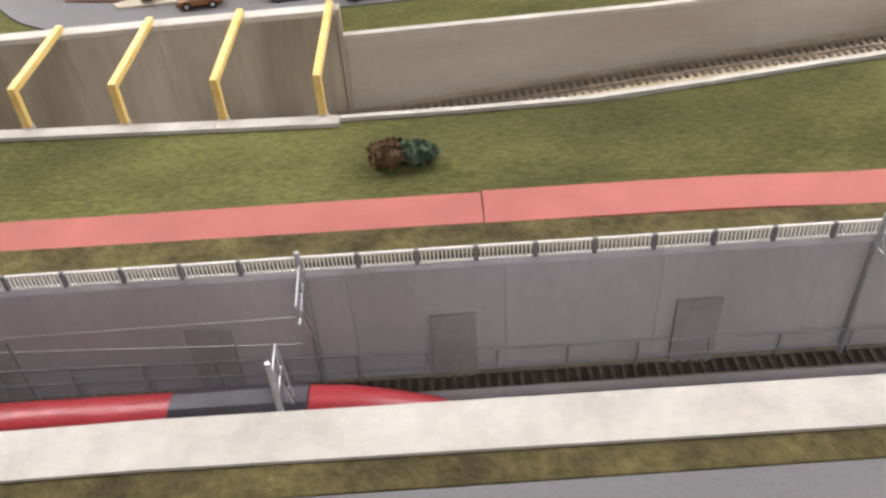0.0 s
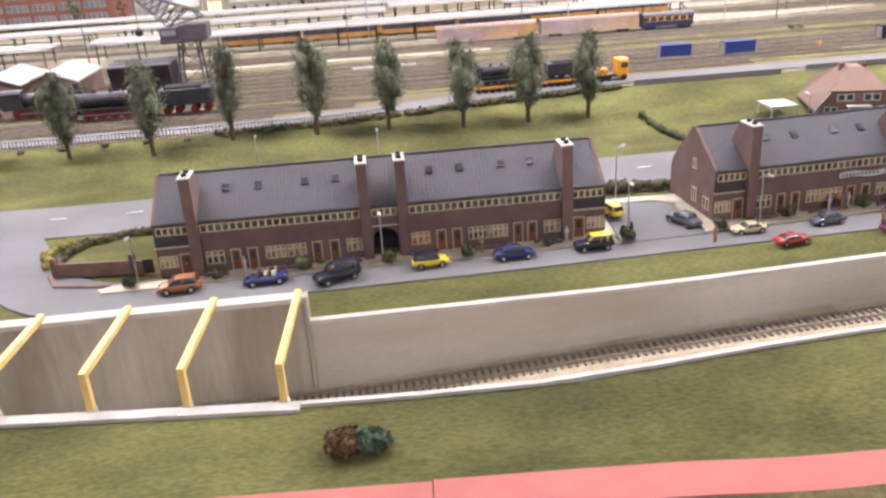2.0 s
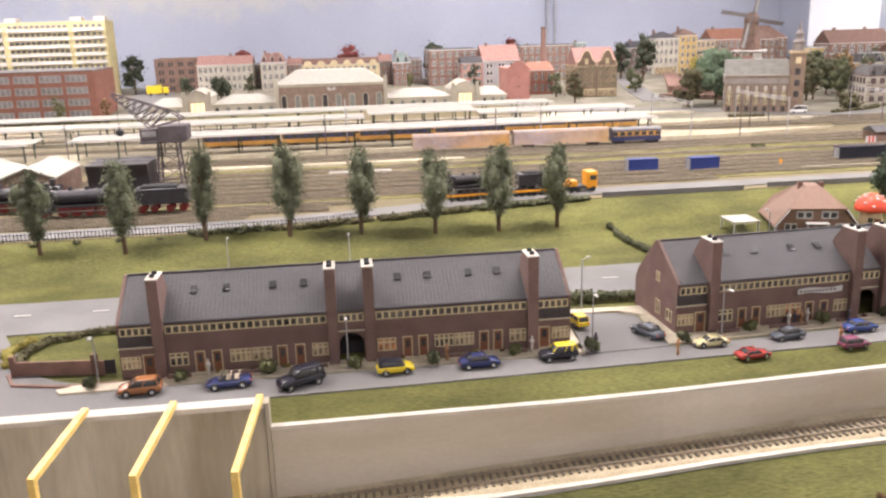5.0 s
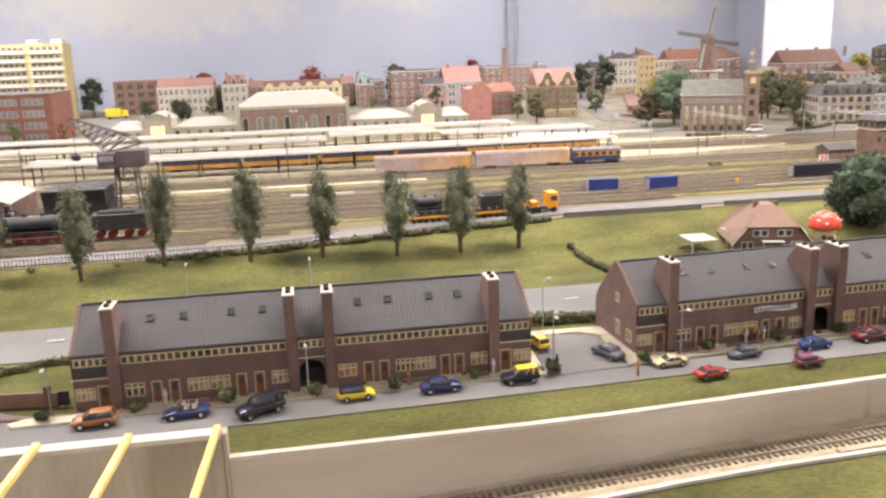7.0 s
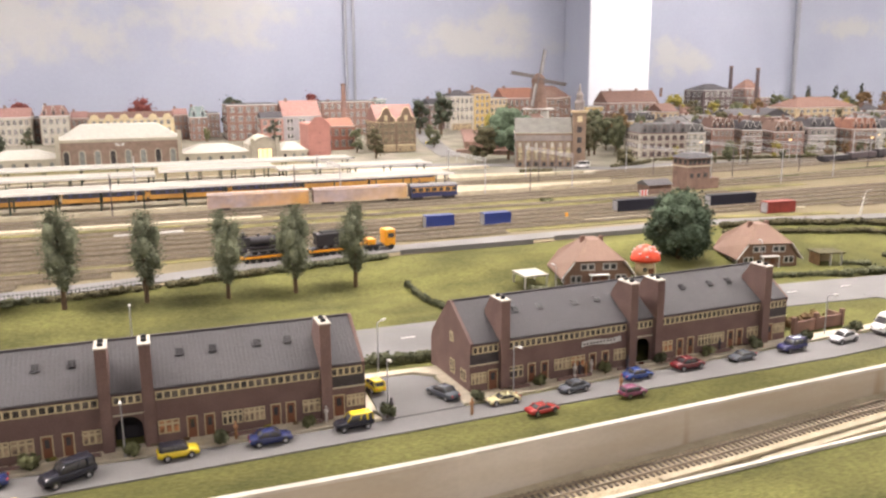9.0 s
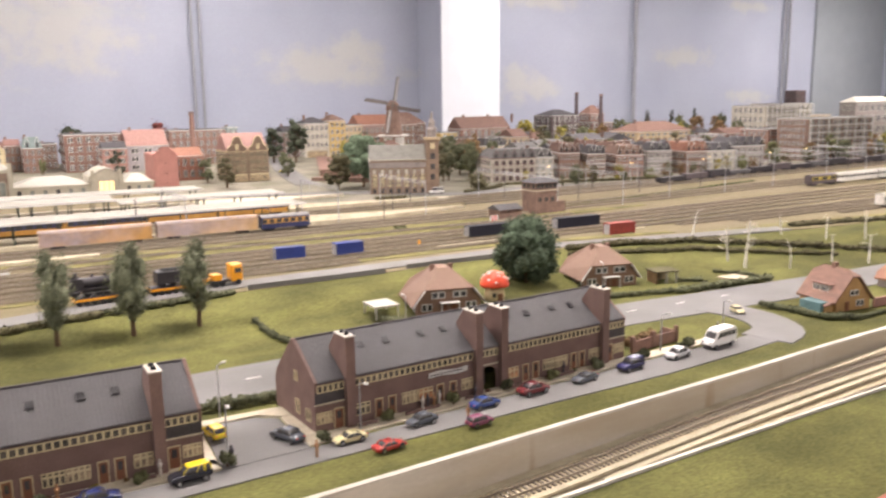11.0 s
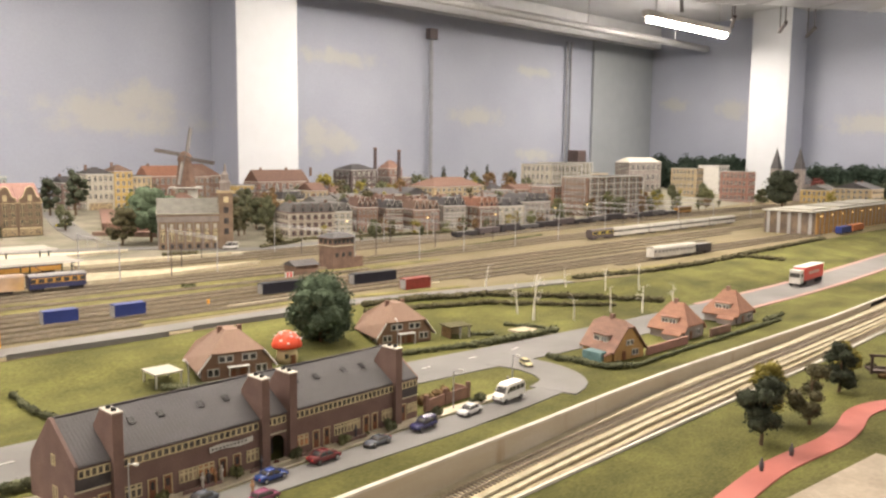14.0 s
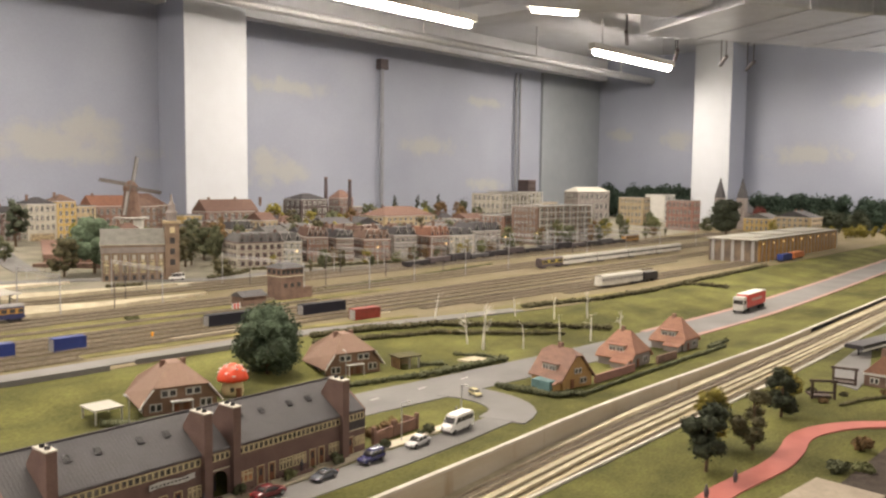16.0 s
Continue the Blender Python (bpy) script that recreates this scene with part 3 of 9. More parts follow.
        for k in range(13):
            box(bm, -0.0156 + k * 0.0026 - 0.0005, -0.0156 + k * 0.0026 + 0.0005, -0.0006, 0.0006, 0.0018, 0.0112)
        tagged(part("balusters", bm, FENCEW, fence, at=m1), kind="stuff")


def catenary_mast(x, y0, y1, z0, hgt, label="grey steel catenary mast with a lattice bracket"):
    t = thing("catenary_mast", x, y0, z0, 0, label, "mast", "catenary masts")
    bm = bmesh.new()
    rod(bm, (0, 0, 0), (0, 0, hgt), 0.0021, 0.0017, 6)
    part("pole", bm, GREYST, t)
    bm = bmesh.new()
    dy = y1 - y0
    for k in (0, 1):
        rod(bm, (0, 0, hgt * (0.80 + 0.12 * k)), (0, dy, hgt * (0.80 + 0.12 * k)), 0.0008, n=5)
    for k in range(4):
        rod(bm, (0, dy * k / 4, hgt * (0.80 if k % 2 else 0.92)), (0, dy * (k + 1) / 4, hgt * (0.92 if k % 2 else 0.80)), 0.0006, n=4)
    rod(bm, (0, dy * 0.6, hgt * 0.80), (0.004, dy * 0.6, hgt * 0.66), 0.0007, n=4)
    rod(bm, (0, dy, hgt * 0.92), (0.004, dy * 0.8, hgt * 0.66), 0.0007, n=4)
    part("bracket", bm, GREYST, t)
    return t


for cx in (0.073, 0.43, -0.27):
    catenary_mast(cx, tl(0.4885, cx), tl(0.45, cx), -0.105, 0.122)
    catenary_mast(cx - 0.006, tl(0.381, cx), tl(0.405, cx), -0.105, 0.14)
# red train nose in the cutting
t = thing("express_train", 0.022, 0.029, -0.0935, -3.43, "streamlined red express train with a dark window band", "train")
bm = bmesh.new()
secs = [(-0.75, 0.016, 0.041), (0.02, 0.016, 0.041), (0.05, 0.0155, 0.038), (0.08, 0.014, 0.031), (0.105, 0.011, 0.024), (0.122, 0.006, 0.016)]
prev = None
for x, wd, hh in secs:
    ring = [bm.verts.new((x, 0.404 + wd * u, 0.006 + (hh - 0.006) * v)) for u, v in ((-1, 0), (-1.02, 0.55), (-0.8, 0.88), (-0.35, 1), (0.35, 1), (0.8, 0.88), (1.02, 0.55), (1, 0))]
    if prev:
        for k in range(7):
            bm.faces.new((prev[k], ring[k], ring[k + 1], prev[k + 1]))
    prev = ring
bm.faces.new(prev)
bmesh.ops.recalc_face_normals(bm, faces=bm.faces[:])
part("body", bm, mat("train_red", (0.33, 0.03, 0.035), 0.35, vary=0.1, scale=30), t, smooth=True)
bm = bmesh.new()
prism(bm, [(0.392, 0.0395), (0.416, 0.0395), (0.41, 0.0425), (0.398, 0.0425)], -0.06, 0.025, "x")
part("roof_equipment", bm, BLACK, t, "dark roof equipment cover")
part("bogie", bx(-0.6, -0.56, 0.392, 0.416, 0.0, 0.008), BLACK, t)
part("bogie", bx(-0.02, 0.03, 0.392, 0.416, 0.0, 0.008), BLACK, t)

# ---- lawn: cycle path, shrub ----
near = fl(-0.006)
strip("verge", [(-2, 0.34), (0.0, 0.326), (0.36, 0.307), (1.0, 0.283)], [(-2, 0.3755), (-0.5, 0.375), (0.0, 0.3452), (0.8, 0.2972), (1.0, 0.297)], EARTH, -1.0, 0.85, 50, 0.0012, 3, fl(0.0), label="brown mossy verge in front of the parapet")
p = ribbon("cycle_path", [(-1.2, 0.632), (-0.5, 0.587), (-0.137, 0.5615), (0.044, 0.550), (0.1935, 0.5405)], 0.0345, PATHRED, 0.0012, near, "red cycle path across the lawn")
p = ribbon("cycle_path", [(0.1945, 0.5405), (0.358, 0.5295), (0.482, 0.5175), (0.75, 0.511), (1.0, 0.522), (1.2, 0.545), (1.311, 0.554), (1.392, 0.550), (1.487, 0.544), (1.572, 0.553), (1.637, 0.567), (1.701, 0.564), (1.777, 0.535), (1.833, 0.489), (1.9, 0.42)], 0.037, PATHRED, 0.0014, near, "red cycle path winding between lawns")
strip("verge", [(-2, 0.515), (-0.35, 0.524), (0.183, 0.492), (0.407, 0.478), (0.8, 0.455), (1.0, 0.455)], [(-2, 0.572), (-0.35, 0.556), (-0.135, 0.545), (0.183, 0.523), (0.457, 0.50), (1.0, 0.49)], EARTH, -1.0, 0.95, 60, 0.0015, 2, near, label="brownish grass verge beside the path")


def clump(bm, c, r, n, size, squash=1.0, mi=0, seed=None):
    """Leaf flakes scattered through a lobe, denser at its skin."""
    for _ in range(n):
        d = Vector((random.gauss(0, 1), random.gauss(0, 1), random.gauss(0, 1))).normalized()
        rr = r * random.uniform(0.55, 1.05)
        q = Vector(c) + Vector((d.x * rr, d.y * rr, d.z * rr * squash))
        a = Vector((random.gauss(0, 1), random.gauss(0, 1), random.gauss(0, 1))).normalized()
        b = a.orthogonal().normalized()
        cc = a.cross(b)
        s = size * random.uniform(0.6, 1.4)
        vs = [bm.verts.new(q + b * s * math.cos(k * 1.5708 + 0.3) + cc * s * math.sin(k * 1.5708 + 0.3) + a * s * random.uniform(-0.4, 0.4)) for k in range(4)]
        bm.faces.new((vs[0], vs[1], vs[2])).material_index = mi
        bm.faces.new((vs[0], vs[2], vs[3])).material_index = mi


def core(bm, c, r, squash=1.0, mi=0):
    """A lumpy inner mass that fills a lobe."""
    res = bmesh.ops.create_icosphere(bm, subdivisions=2, radius=r)
    for v in res["verts"]:
        k = 1 + 0.35 * noise.noise(v.co * (2.2 / r) + Vector(c) * 40)
        v.co = Vector((v.co.x * k, v.co.y * k, v.co.z * k * squash)) + Vector(c)


def bush(x, y, z, r, m, label, group="", lobes=5, n=60, squash=0.75, name="shrub", category="shrub"):
    t = thing(name, x, y, z, random.uniform(0, 360), label, category, group)
    bm = bmesh.new()
    for k in range(lobes):
        a = 6.283 * k / lobes + random.uniform(-0.4, 0.4)
        d = r * random.uniform(0.25, 0.55) if lobes > 1 else 0
        c = (d * math.cos(a), d * math.sin(a), r * squash * random.uniform(0.45, 0.8))
        core(bm, c, r * 0.42, squash)
        clump(bm, c, r * 0.52, n, r * 0.13, squash)
    part("foliage", bm, m, t)
    bm = bmesh.new()
    rod(bm, (0, 0, -0.001), (0, 0, r * 0.5), r * 0.12, r * 0.07, 6)
    part("stem", bm, BARK, t)
    return t


bush(0.133, 0.606, -0.006, 0.018, LEAFO, "low brown autumn shrub on the lawn", n=110)
bush(0.154, 0.607, -0.006, 0.017, LEAFB, "low blue-green shrub on the lawn", n=110)
bush(0.60, 0.615, -0.005, 0.005, LEAFO, "tiny brown tuft on the lawn", lobes=3)

# ---- ramp cutting ----
w = thing("ramp_wall", 0, 0, 0, 0, "weathered concrete retaining wall of the railway ramp", "wall", kind="structure")
for i in range(-15, 1):       # taller bracket section, in panels
    xa = 0.094 + i * 0.0808 - 0.0808
    bm = bx(xa, xa + 0.0806, 0.812, 0.8215, -0.075, 0.0255)
    part("wall_panel", bm, CONC, w)
part("coping", bx(-1.2, 0.094, 0.8105, 0.826, 0.0258, 0.0315, 0.0006), COPE, w, "white coping")
part("wall_end", bx(0.0945, 0.0985, 0.8105, 0.8255, -0.075, 0.031), CONC, w)
xs = [0.0985 + i * 0.1 for i in range(0, 75)]
for xa, xb in zip(xs, xs[1:]):
    if xa > 2.6:
        break
    bm = bmesh.new()
    prism(bm, [(xa, curve_at(WALLTOP, xa) - 0.003), (xb, curve_at(WALLTOP, xb) - 0.003), (xb, curve_at(WALLTOP, xb) + 0.0042), (xa, curve_at(WALLTOP, xa) + 0.0042)], min(ramp_z(xa), ramp_z(xb)) - 0.006, 0.0005, "z")
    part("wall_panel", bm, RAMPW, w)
for xa, xb in zip(xs, xs[1:]):
    bm = bmesh.new()
    prism(bm, [(xa, curve_at(WALLTOP, xa) - 0.0042), (xb - 0.0001, curve_at(WALLTOP, xb) - 0.0042), (xb - 0.0001, curve_at(WALLTOP, xb) + 0.0035), (xa, curve_at(WALLTOP, xa) + 0.0035)], 0.0007, 0.0042, "z")
    part("coping", bm, COPE, w, "cream coping slab")
# near lip
w = thing("ramp_lip", 0, 0, 0, 0, "white concrete kerb along the railway ramp", "kerb", kind="structure")
xs = [-1.2 + i * 0.0997 for i in range(0, 60)]
for xa, xb in zip(xs, xs[1:]):
    wd = 0.013 if xb < 0.11 else 0.0055 if xb < 0.8 else 0.0048
    bm = bmesh.new()
    prism(bm, [(xa, curve_at(LIP, xa) - wd + 0.004), (xb - 0.0005, curve_at(LIP, xb) - wd + 0.004), (xb - 0.0005, curve_at(LIP, xb) + 0.004), (xa, curve_at(LIP, xa) + 0.004)], min(ramp_z(xa), ramp_z(xb)) - 0.006, 0.0004, "z")
    part("kerb_slab", bm, COPE, w)
# ramp tracks
rz = lambda x, y: ramp_z(x) - 0.0025
RT1 = [(-0.18, 0.79), (0.28, 0.793), (0.5, 0.797), (0.8, 0.808), (0.95, 0.821), (1.15, 0.835), (1.45, 0.847), (1.85, 0.850), (2.3, 0.854), (3.2, 0.888), (4.2, 0.928), (7.9, 1.085)]
track("ramp_track", RT1, rz, "railway track climbing out of the ramp", True)
track("ramp_track", [(0.7, 0.748), (1.0, 0.755), (1.2, 0.760), (1.45, 0.768), (1.85, 0.772), (2.3, 0.783), (3.2, 0.824), (4.2, 0.868), (7.9, 1.03)], rz, "second railway track on the ramp")
for off, a, wd in ((0.0235, 0.15, 0.014), (-0.0245, 0.72, 0.008), (-0.0405, 0.85, 0.009)):
    ribbon("ramp_walkway", [(x, curve_at(RT1, x) + off) for x in (a, a + 0.2, a + 0.45, 1.45, 1.85, 2.3, 3.2, 4.2, 7.8)], wd, SAND, 0.0048, rz, "pale cable duct strip beside the track", step=0.05)
# yellow portal frames
for i in range(-9, 1):
    x = 0.0825 + i * 0.0808
    y0 = curve_at(LIP, x) + 0.004
    ln = 0.8215 - y0
    t = thing("portal_frame", x, y0, 0, -3.0, "yellow painted steel portal frame over the ramp", "portal", "portal frames")
    bm = bx(-0.0031, 0.0031, 0.0, ln, 0.0305, 0.0365, 0.0004)
    part("beam", bm, YELLOW, t)
    part("post", bx(-0.0031, 0.0031, 0.0, 0.0065, -0.001, 0.0303, 0.0004), YELLOW, t)
    part("base_plate", bx(-0.0038, 0.0038, -0.001, 0.0072, -0.004, 0.0012), COPE, t)

# ---- street, kerbs, pavements ----
NEAR_E = [(-0.6, 0.888), (0.09, 0.889), (0.27, 0.893), (0.46, 0.90), (0.67, 0.908), (0.87, 0.913), (1.1, 0.918), (1.25, 0.93), (1.42, 0.95)]
FAR_E = [(-0.6, 0.938), (0.45, 0.938), (0.6, 0.945), (0.87, 0.964), (1.1, 0.978), (1.42, 0.995)]
strip("street", NEAR_E, FAR_E, ROAD, -0.13, 1.40, 70, 0.0016, 3, label="grey model street with parked cars")
ribbon("street_loop", [(-0.06, 0.915), (-0.13, 0.919), (-0.20, 0.955), (-0.253, 1.03), (-0.30, 1.11), (-0.34, 1.2)], 0.09, ROAD, 0.0017, label="grey road bend joining street and back road")
ribbon("back_road", [(-2.3, 1.25), (-0.5, 1.215), (-0.2, 1.21), (0.58, 1.22), (0.95, 1.225), (1.3, 1.205), (1.6, 1.185), (2.1, 1.165), (2.9, 1.17), (3.8, 1.23), (5.5, 1.36), (7.9, 1.5)], 0.125, ROAD, 0.0014, label="wide grey back road", widths=(0.145, 0.10))
ribbon("loop_road", [(1.36, 0.962), (1.42, 0.985), (1.455, 1.04), (1.46, 1.11), (1.44, 1.17)], 0.085, ROAD, 0.0018, label="grey road loop at the street end")
for o, nm in ((0.064, "cycle_lane"), (-0.064, "cycle_lane")):
    ribbon(nm, [(2.3, 1.163 + o), (2.9, 1.17 + o), (3.8, 1.23 + o), (5.5, 1.36 + o), (7.9, 1.5 + o)], 0.016, FADERED, 0.0019, label="pale red cycle lane beside the road")
bm = bmesh.new()
prism(bm, [(0.452, 0.939), (0.556, 0.944), (0.552, 1.05), (0.53, 1.066), (0.49, 1.07), (0.462, 1.066)], 0.0006, 0.0021, "z")
solo("parking_lot", bm, ROAD, label="grey parking bay between the terraces", category="parking lot", kind="structure")


def slab(name, poly, m, h, label, z0=0.0):
    bm = bmesh.new()
    prism(bm, poly, z0, h, "z")
    bmesh.ops.bevel(bm, geom=[e for e in bm.edges if abs(e.verts[0].co.z - h) < 1e-6 and abs(e.verts[1].co.z - h) < 1e-6], offset=0.0004, segments=1, affect="EDGES")
    return solo(name, bm, m, label=label, category="pavement", kind="structure")


slab("pavement", [(-0.135, 0.934), (-0.03, 0.936), (-0.02, 0.945), (-0.03, 0.955), (-0.125, 0.955), (-0.142, 0.945)], PAVE, 0.004, "pale pavement at the corner")
slab("pavement", [(-0.03, 0.942), (0.452, 0.942), (0.452, 0.9675), (-0.03, 0.9675)], PAVE, 0.0032, "pale pavement along the terrace")
slab("pavement", [(0.440, 0.968), (0.452, 0.945), (0.458, 1.072), (0.446, 1.08)], PAVE, 0.0032, "pale pavement beside the gable")
slab("pavement", [(0.446, 1.076), (0.466, 1.071), (0.532, 1.072), (0.562, 1.05), (0.575, 1.05), (0.57, 1.085), (0.446, 1.09)], PAVE, 0.0034, "pale pavement at the parking bay's end")
slab("pavement", [(0.556, 0.948), (0.582, 0.952), (0.577, 1.048), (0.556, 1.05)], PAVE, 0.0032, "pale pavement beside the gable end")
slab("pavement", [(0.583, 0.951), (1.11, 0.985), (1.11, 1.008), (0.583, 0.977)], PAVE, 0.0030, "pale pavement along the terrace")
slab("pavement", [(1.112, 0.984), (1.33, 1.0), (1.345, 1.01), (1.33, 1.016), (1.112, 1.008)], PAVE, 0.0030, "pale pavement at the street end")
bm = bmesh.new()
for x0, y0, ln in [(-0.28 + k * 0.105, 1.212, 0.022) for k in range(9)] + [(0.80 + k * 0.12, 1.222 - 0.015 * k / 4, 0.022) for k in range(7)]:
    box(bm, x0, x0 + ln, y0 - 0.0012, y0 + 0.0012, 0.0042, 0.0046)
solo("road_marking", bm, WHITE, label="white dashed centre line", category="road marking", kind="structure")

# ---- terraces (drawn in metres of the real thing, at 1:87) ----


def frame_mesh(w, h, n, t, proud, rows=1, glaze=None):
    """One connected window: a grid of bars with thickness; glaze: the inner faces stay, sunk, as glass."""
    bm = bmesh.new()
    us = [w * k / n for k in range(n + 1)]
    vs = [0, h] if rows == 1 else [0, h * 0.68, h]
    g = [[bm.verts.new((u, 0, v)) for u in us] for v in vs]
    cells = [bm.faces.new((g[j][i], g[j][i + 1], g[j + 1][i + 1], g[j + 1][i])) for j in range(len(vs) - 1) for i in range(n)]
    bm.normal_update()
    bmesh.ops.inset_individual(bm, faces=cells, thickness=min(t * 0.5, w / n * 0.3), use_even_offset=True)
    if glaze:
        for f in cells:
            f.material_index = 1
        ret = bmesh.ops.extrude_discrete_faces(bm, faces=cells)
        bmesh.ops.translate(bm, vec=(0, proud * 0.6, 0), verts=list({v for f in ret["faces"] for v in f.verts}))
    else:
        bmesh.ops.delete(bm, geom=cells, context="FACES_ONLY")
    ret = bmesh.ops.extrude_edge_only(bm, edges=[e for e in bm.edges if e.is_boundary])
    bmesh.ops.translate(bm, vec=(0, proud, 0), verts=[v for v in ret["geom"] if isinstance(v, bmesh.types.BMVert)])
    bmesh.ops.recalc_face_normals(bm, faces=bm.faces[:])
    return bm


def window(parent, x0, x1, z0, z1, y, panes, gl=None, m=None, t=0.2, proud=0.1):
    """A framed window in a wall whose face is at y, facing -y: bars, and a pane behind them."""
    wn = part("window", frame_mesh(x1 - x0, z1 - z0, panes, t, proud, 2 if z1 - z0 > 1.2 else 1), m or CREAM, parent, at=Matrix.Translation((x0, y - proud, z0)))
    part("pane", bx(0.03, x1 - x0 - 0.03, proud * 0.5, proud - 0.004, 0.03, z1 - z0 - 0.03), gl or WARMGL, wn)
    return wn


def door(parent, x, z0, y, w=1.0, h=2.15, m=None):
    bm = bmesh.new()
    o, q = w / 2 + 0.1, w / 2
    prism(bm, [(x - o, z0), (x - q, z0), (x - q, z0 + h), (x + q, z0 + h), (x + q, z0), (x + o, z0), (x + o, z0 + h + 0.1), (x - o, z0 + h + 0.1)], y - 0.1, y - 0.002, "y")
    fr = part("door_frame", bm, CREAM, parent)
    d = part("door", bx(x - w / 2, x + w / 2, y - 0.06, y - 0.003, z0, z0 + h), m or DOORB, parent)
    part("door_window", bx(x - w / 4, x + w / 4, y - 0.075, y - 0.06, z0 + h * 0.5, z0 + h * 0.88), DARKGL, d)
    return d


HBRICK = mat("terrace_brick", (0.195, 0.124, 0.106), 0.85, vary=0.2, scale=0.45, bump=0.25, col2=(0.152, 0.094, 0.082), fine=14)
HROOF = mat("terrace_roof_tiles", (0.088, 0.085, 0.09), 0.75, vary=0.26, scale=0.25, bump=0.2, col2=(0.076, 0.071, 0.073), stretch=(1, 1.5, 1), fine=22)
HDARK = mat("terrace_tile_hanging", (0.07, 0.06, 0.062), 0.75, vary=0.2, scale=0.8, bump=0.3, fine=8)
HCURT = mat("curtained_room", (0.55, 0.40, 0.26), 0.4, vary=0.35, scale=0.8, bump=0, col2=(0.035, 0.028, 0.028), fine=5)
HGLASS = mat("dim_room", (0.12, 0.10, 0.085), 0.25, vary=0.5, scale=0.9, bump=0, col2=(0.022, 0.02, 0.022), fine=4, spec=0.6)
HORANGE = mat("orange_curtain", (0.62, 0.27, 0.12), 0.5, vary=0.3, scale=0.9, bump=0, col2=(0.10, 0.05, 0.03), fine=4)


def terrace(x, y, rz, label, lit=0):
    t = thing("terrace_house", x, y, 0.0015, rz, label, "house", "brick terraces", K)
    L, D, EA, RI = 22.5, 10.6, 5.45, 8.85
    bm = bmesh.new()
    # walls, with an arched passage in the middle; the gables stand a little proud of the roof
    gable = [(0, 0), (D, 0), (D, 3.4), (D - 0.6, 4.6), (D / 2 + 0.25, RI + 0.22), (D / 2 - 0.25, RI + 0.22), (-0.12, EA + 0.12), (-0.12, EA - 0.35), (0, EA - 0.5)]
    prism(bm, gable, -L, -L + 0.35, "x")
    prism(bm, gable, L - 0.35, L, "x")
    for a, b in ((-L + 0.35, -1.25), (1.25, L - 0.35)):
        box(bm, a, b, 0, 0.35, 0, EA - 0.1)
        box(bm, a, b, D - 0.35, D, 0, 3.4)
    box(bm, -1.25, 1.25, 0.02, 0.33, 3.2, EA - 0.1)
    arch = [(-1.25, 3.2)] + [(-1.25 * math.cos(k * math.pi / 8), 1.7 + 1.4 * math.sin(k * math.pi / 8) ** 0.8) for k in range(9)] + [(1.25, 3.2)]
    for k in range(1, 9):
        (a, za), (b, zb) = arch[k], arch[k + 1]
        prism(bm, [(a, za), (b, zb), (b, 3.2), (a, 3.2)], 0.02, 0.33, "y")
    part("wall", bm, HBRICK, t)
    # Black panel behind the arch, painted dark for the passage's shade.
    part("passage", bx(-1.25, 1.25, 2.4, 2.6, 0, 3.2), BLACK, t, "black panel for the shaded arched passage")
    part("passage_step", bx(-1.3, 1.3, -1.1, -0.02, 0.05, 0.3, 0.03), PAVE, t)
    # roof planes
    for pr in ([(-0.2, EA - 0.02), (D / 2, RI), (D / 2, RI + 0.18), (-0.2, EA + 0.16)], [(D / 2, RI), (D - 0.6, 4.75), (D + 0.5, 3.3), (D + 0.5, 3.5), (D - 0.55, 4.97), (D / 2, RI + 0.18)]):
        bm = bmesh.new()
        prism(bm, pr, -L + 0.36, L - 0.36, "x")
        r = part("roof", bm, HROOF, t)
        if pr[0][1] < 6:
            front = r
    # raised tile columns down the front slope
    bm = bmesh.new()
    n = 110
    for k in range(n):
        xx = -L + 0.55 + (2 * L - 1.1) * k / (n - 1)
        prism(bm, [(xx - 0.07, 0.0), (xx + 0.07, 0.0), (xx + 0.03, 0.015), (xx - 0.03, 0.015)], 0.0, math.hypot(D / 2 + 0.2, RI - EA + 0.02), "y")
    tc_ = part("ribbed_tile_face", bm, HROOF, front, at=Matrix.Translation((0, -0.2, EA + 0.162)) @ Matrix.Rotation(math.atan2(RI - EA + 0.02, D / 2 + 0.2), 4, "X"))
    tagged(tc_, kind="stuff")
    part("ridge", bx(-L + 0.3, L - 0.3, D / 2 - 0.16, D / 2 + 0.16, RI + 0.12, RI + 0.28, 0.04), HDARK, t)
    part("gutter", bx(-L + 0.4, L - 0.4, -0.3, -0.205, EA - 0.02, EA + 0.08), DARKST, t)
    # chimney slabs running up the slope
    for cx, wd in ((-18.55, 1.05), (-1.8, 1.0), (1.9, 1.0), (18.45, 1.1)):
        bm = bmesh.new()
        prism(bm, [(-0.75, 0), (-0.75, 10.0), (1.9, 10.0), (3.3, 8.2), (3.3, 7.5), (0.0, 5.4), (0.0, 0)], cx - wd / 2, cx + wd / 2, "x")
        c = part("chimney", bm, HBRICK, t)
        part("chimney_cap", bx(cx - wd / 2 - 0.07, cx + wd / 2 + 0.07, -0.82, 1.9, 10.0, 10.16, 0.03), COPE, c, "pale capstone")
        for yy in (0.0, 1.1):
            bm = bmesh.new()
            lathe(bm, [(0.30, 10.16), (0.26, 10.3), (0.22, 10.42), (0.24, 10.46)], 8, (cx, yy))
            part("chimney_pot", bm, RUBBER, c)
    # upper window strips under the eaves
    for a, b, n in ((-17.95, -2.4, 22), (2.5, 17.9, 22), (-22.2, -19.12, 5), (19.05, 22.2, 5), (-1.2, 1.3, 4)):
        window(t, a, b, 4.36, 5.2, -0.02, n, HGLASS, CREAM, 0.2, 0.14)
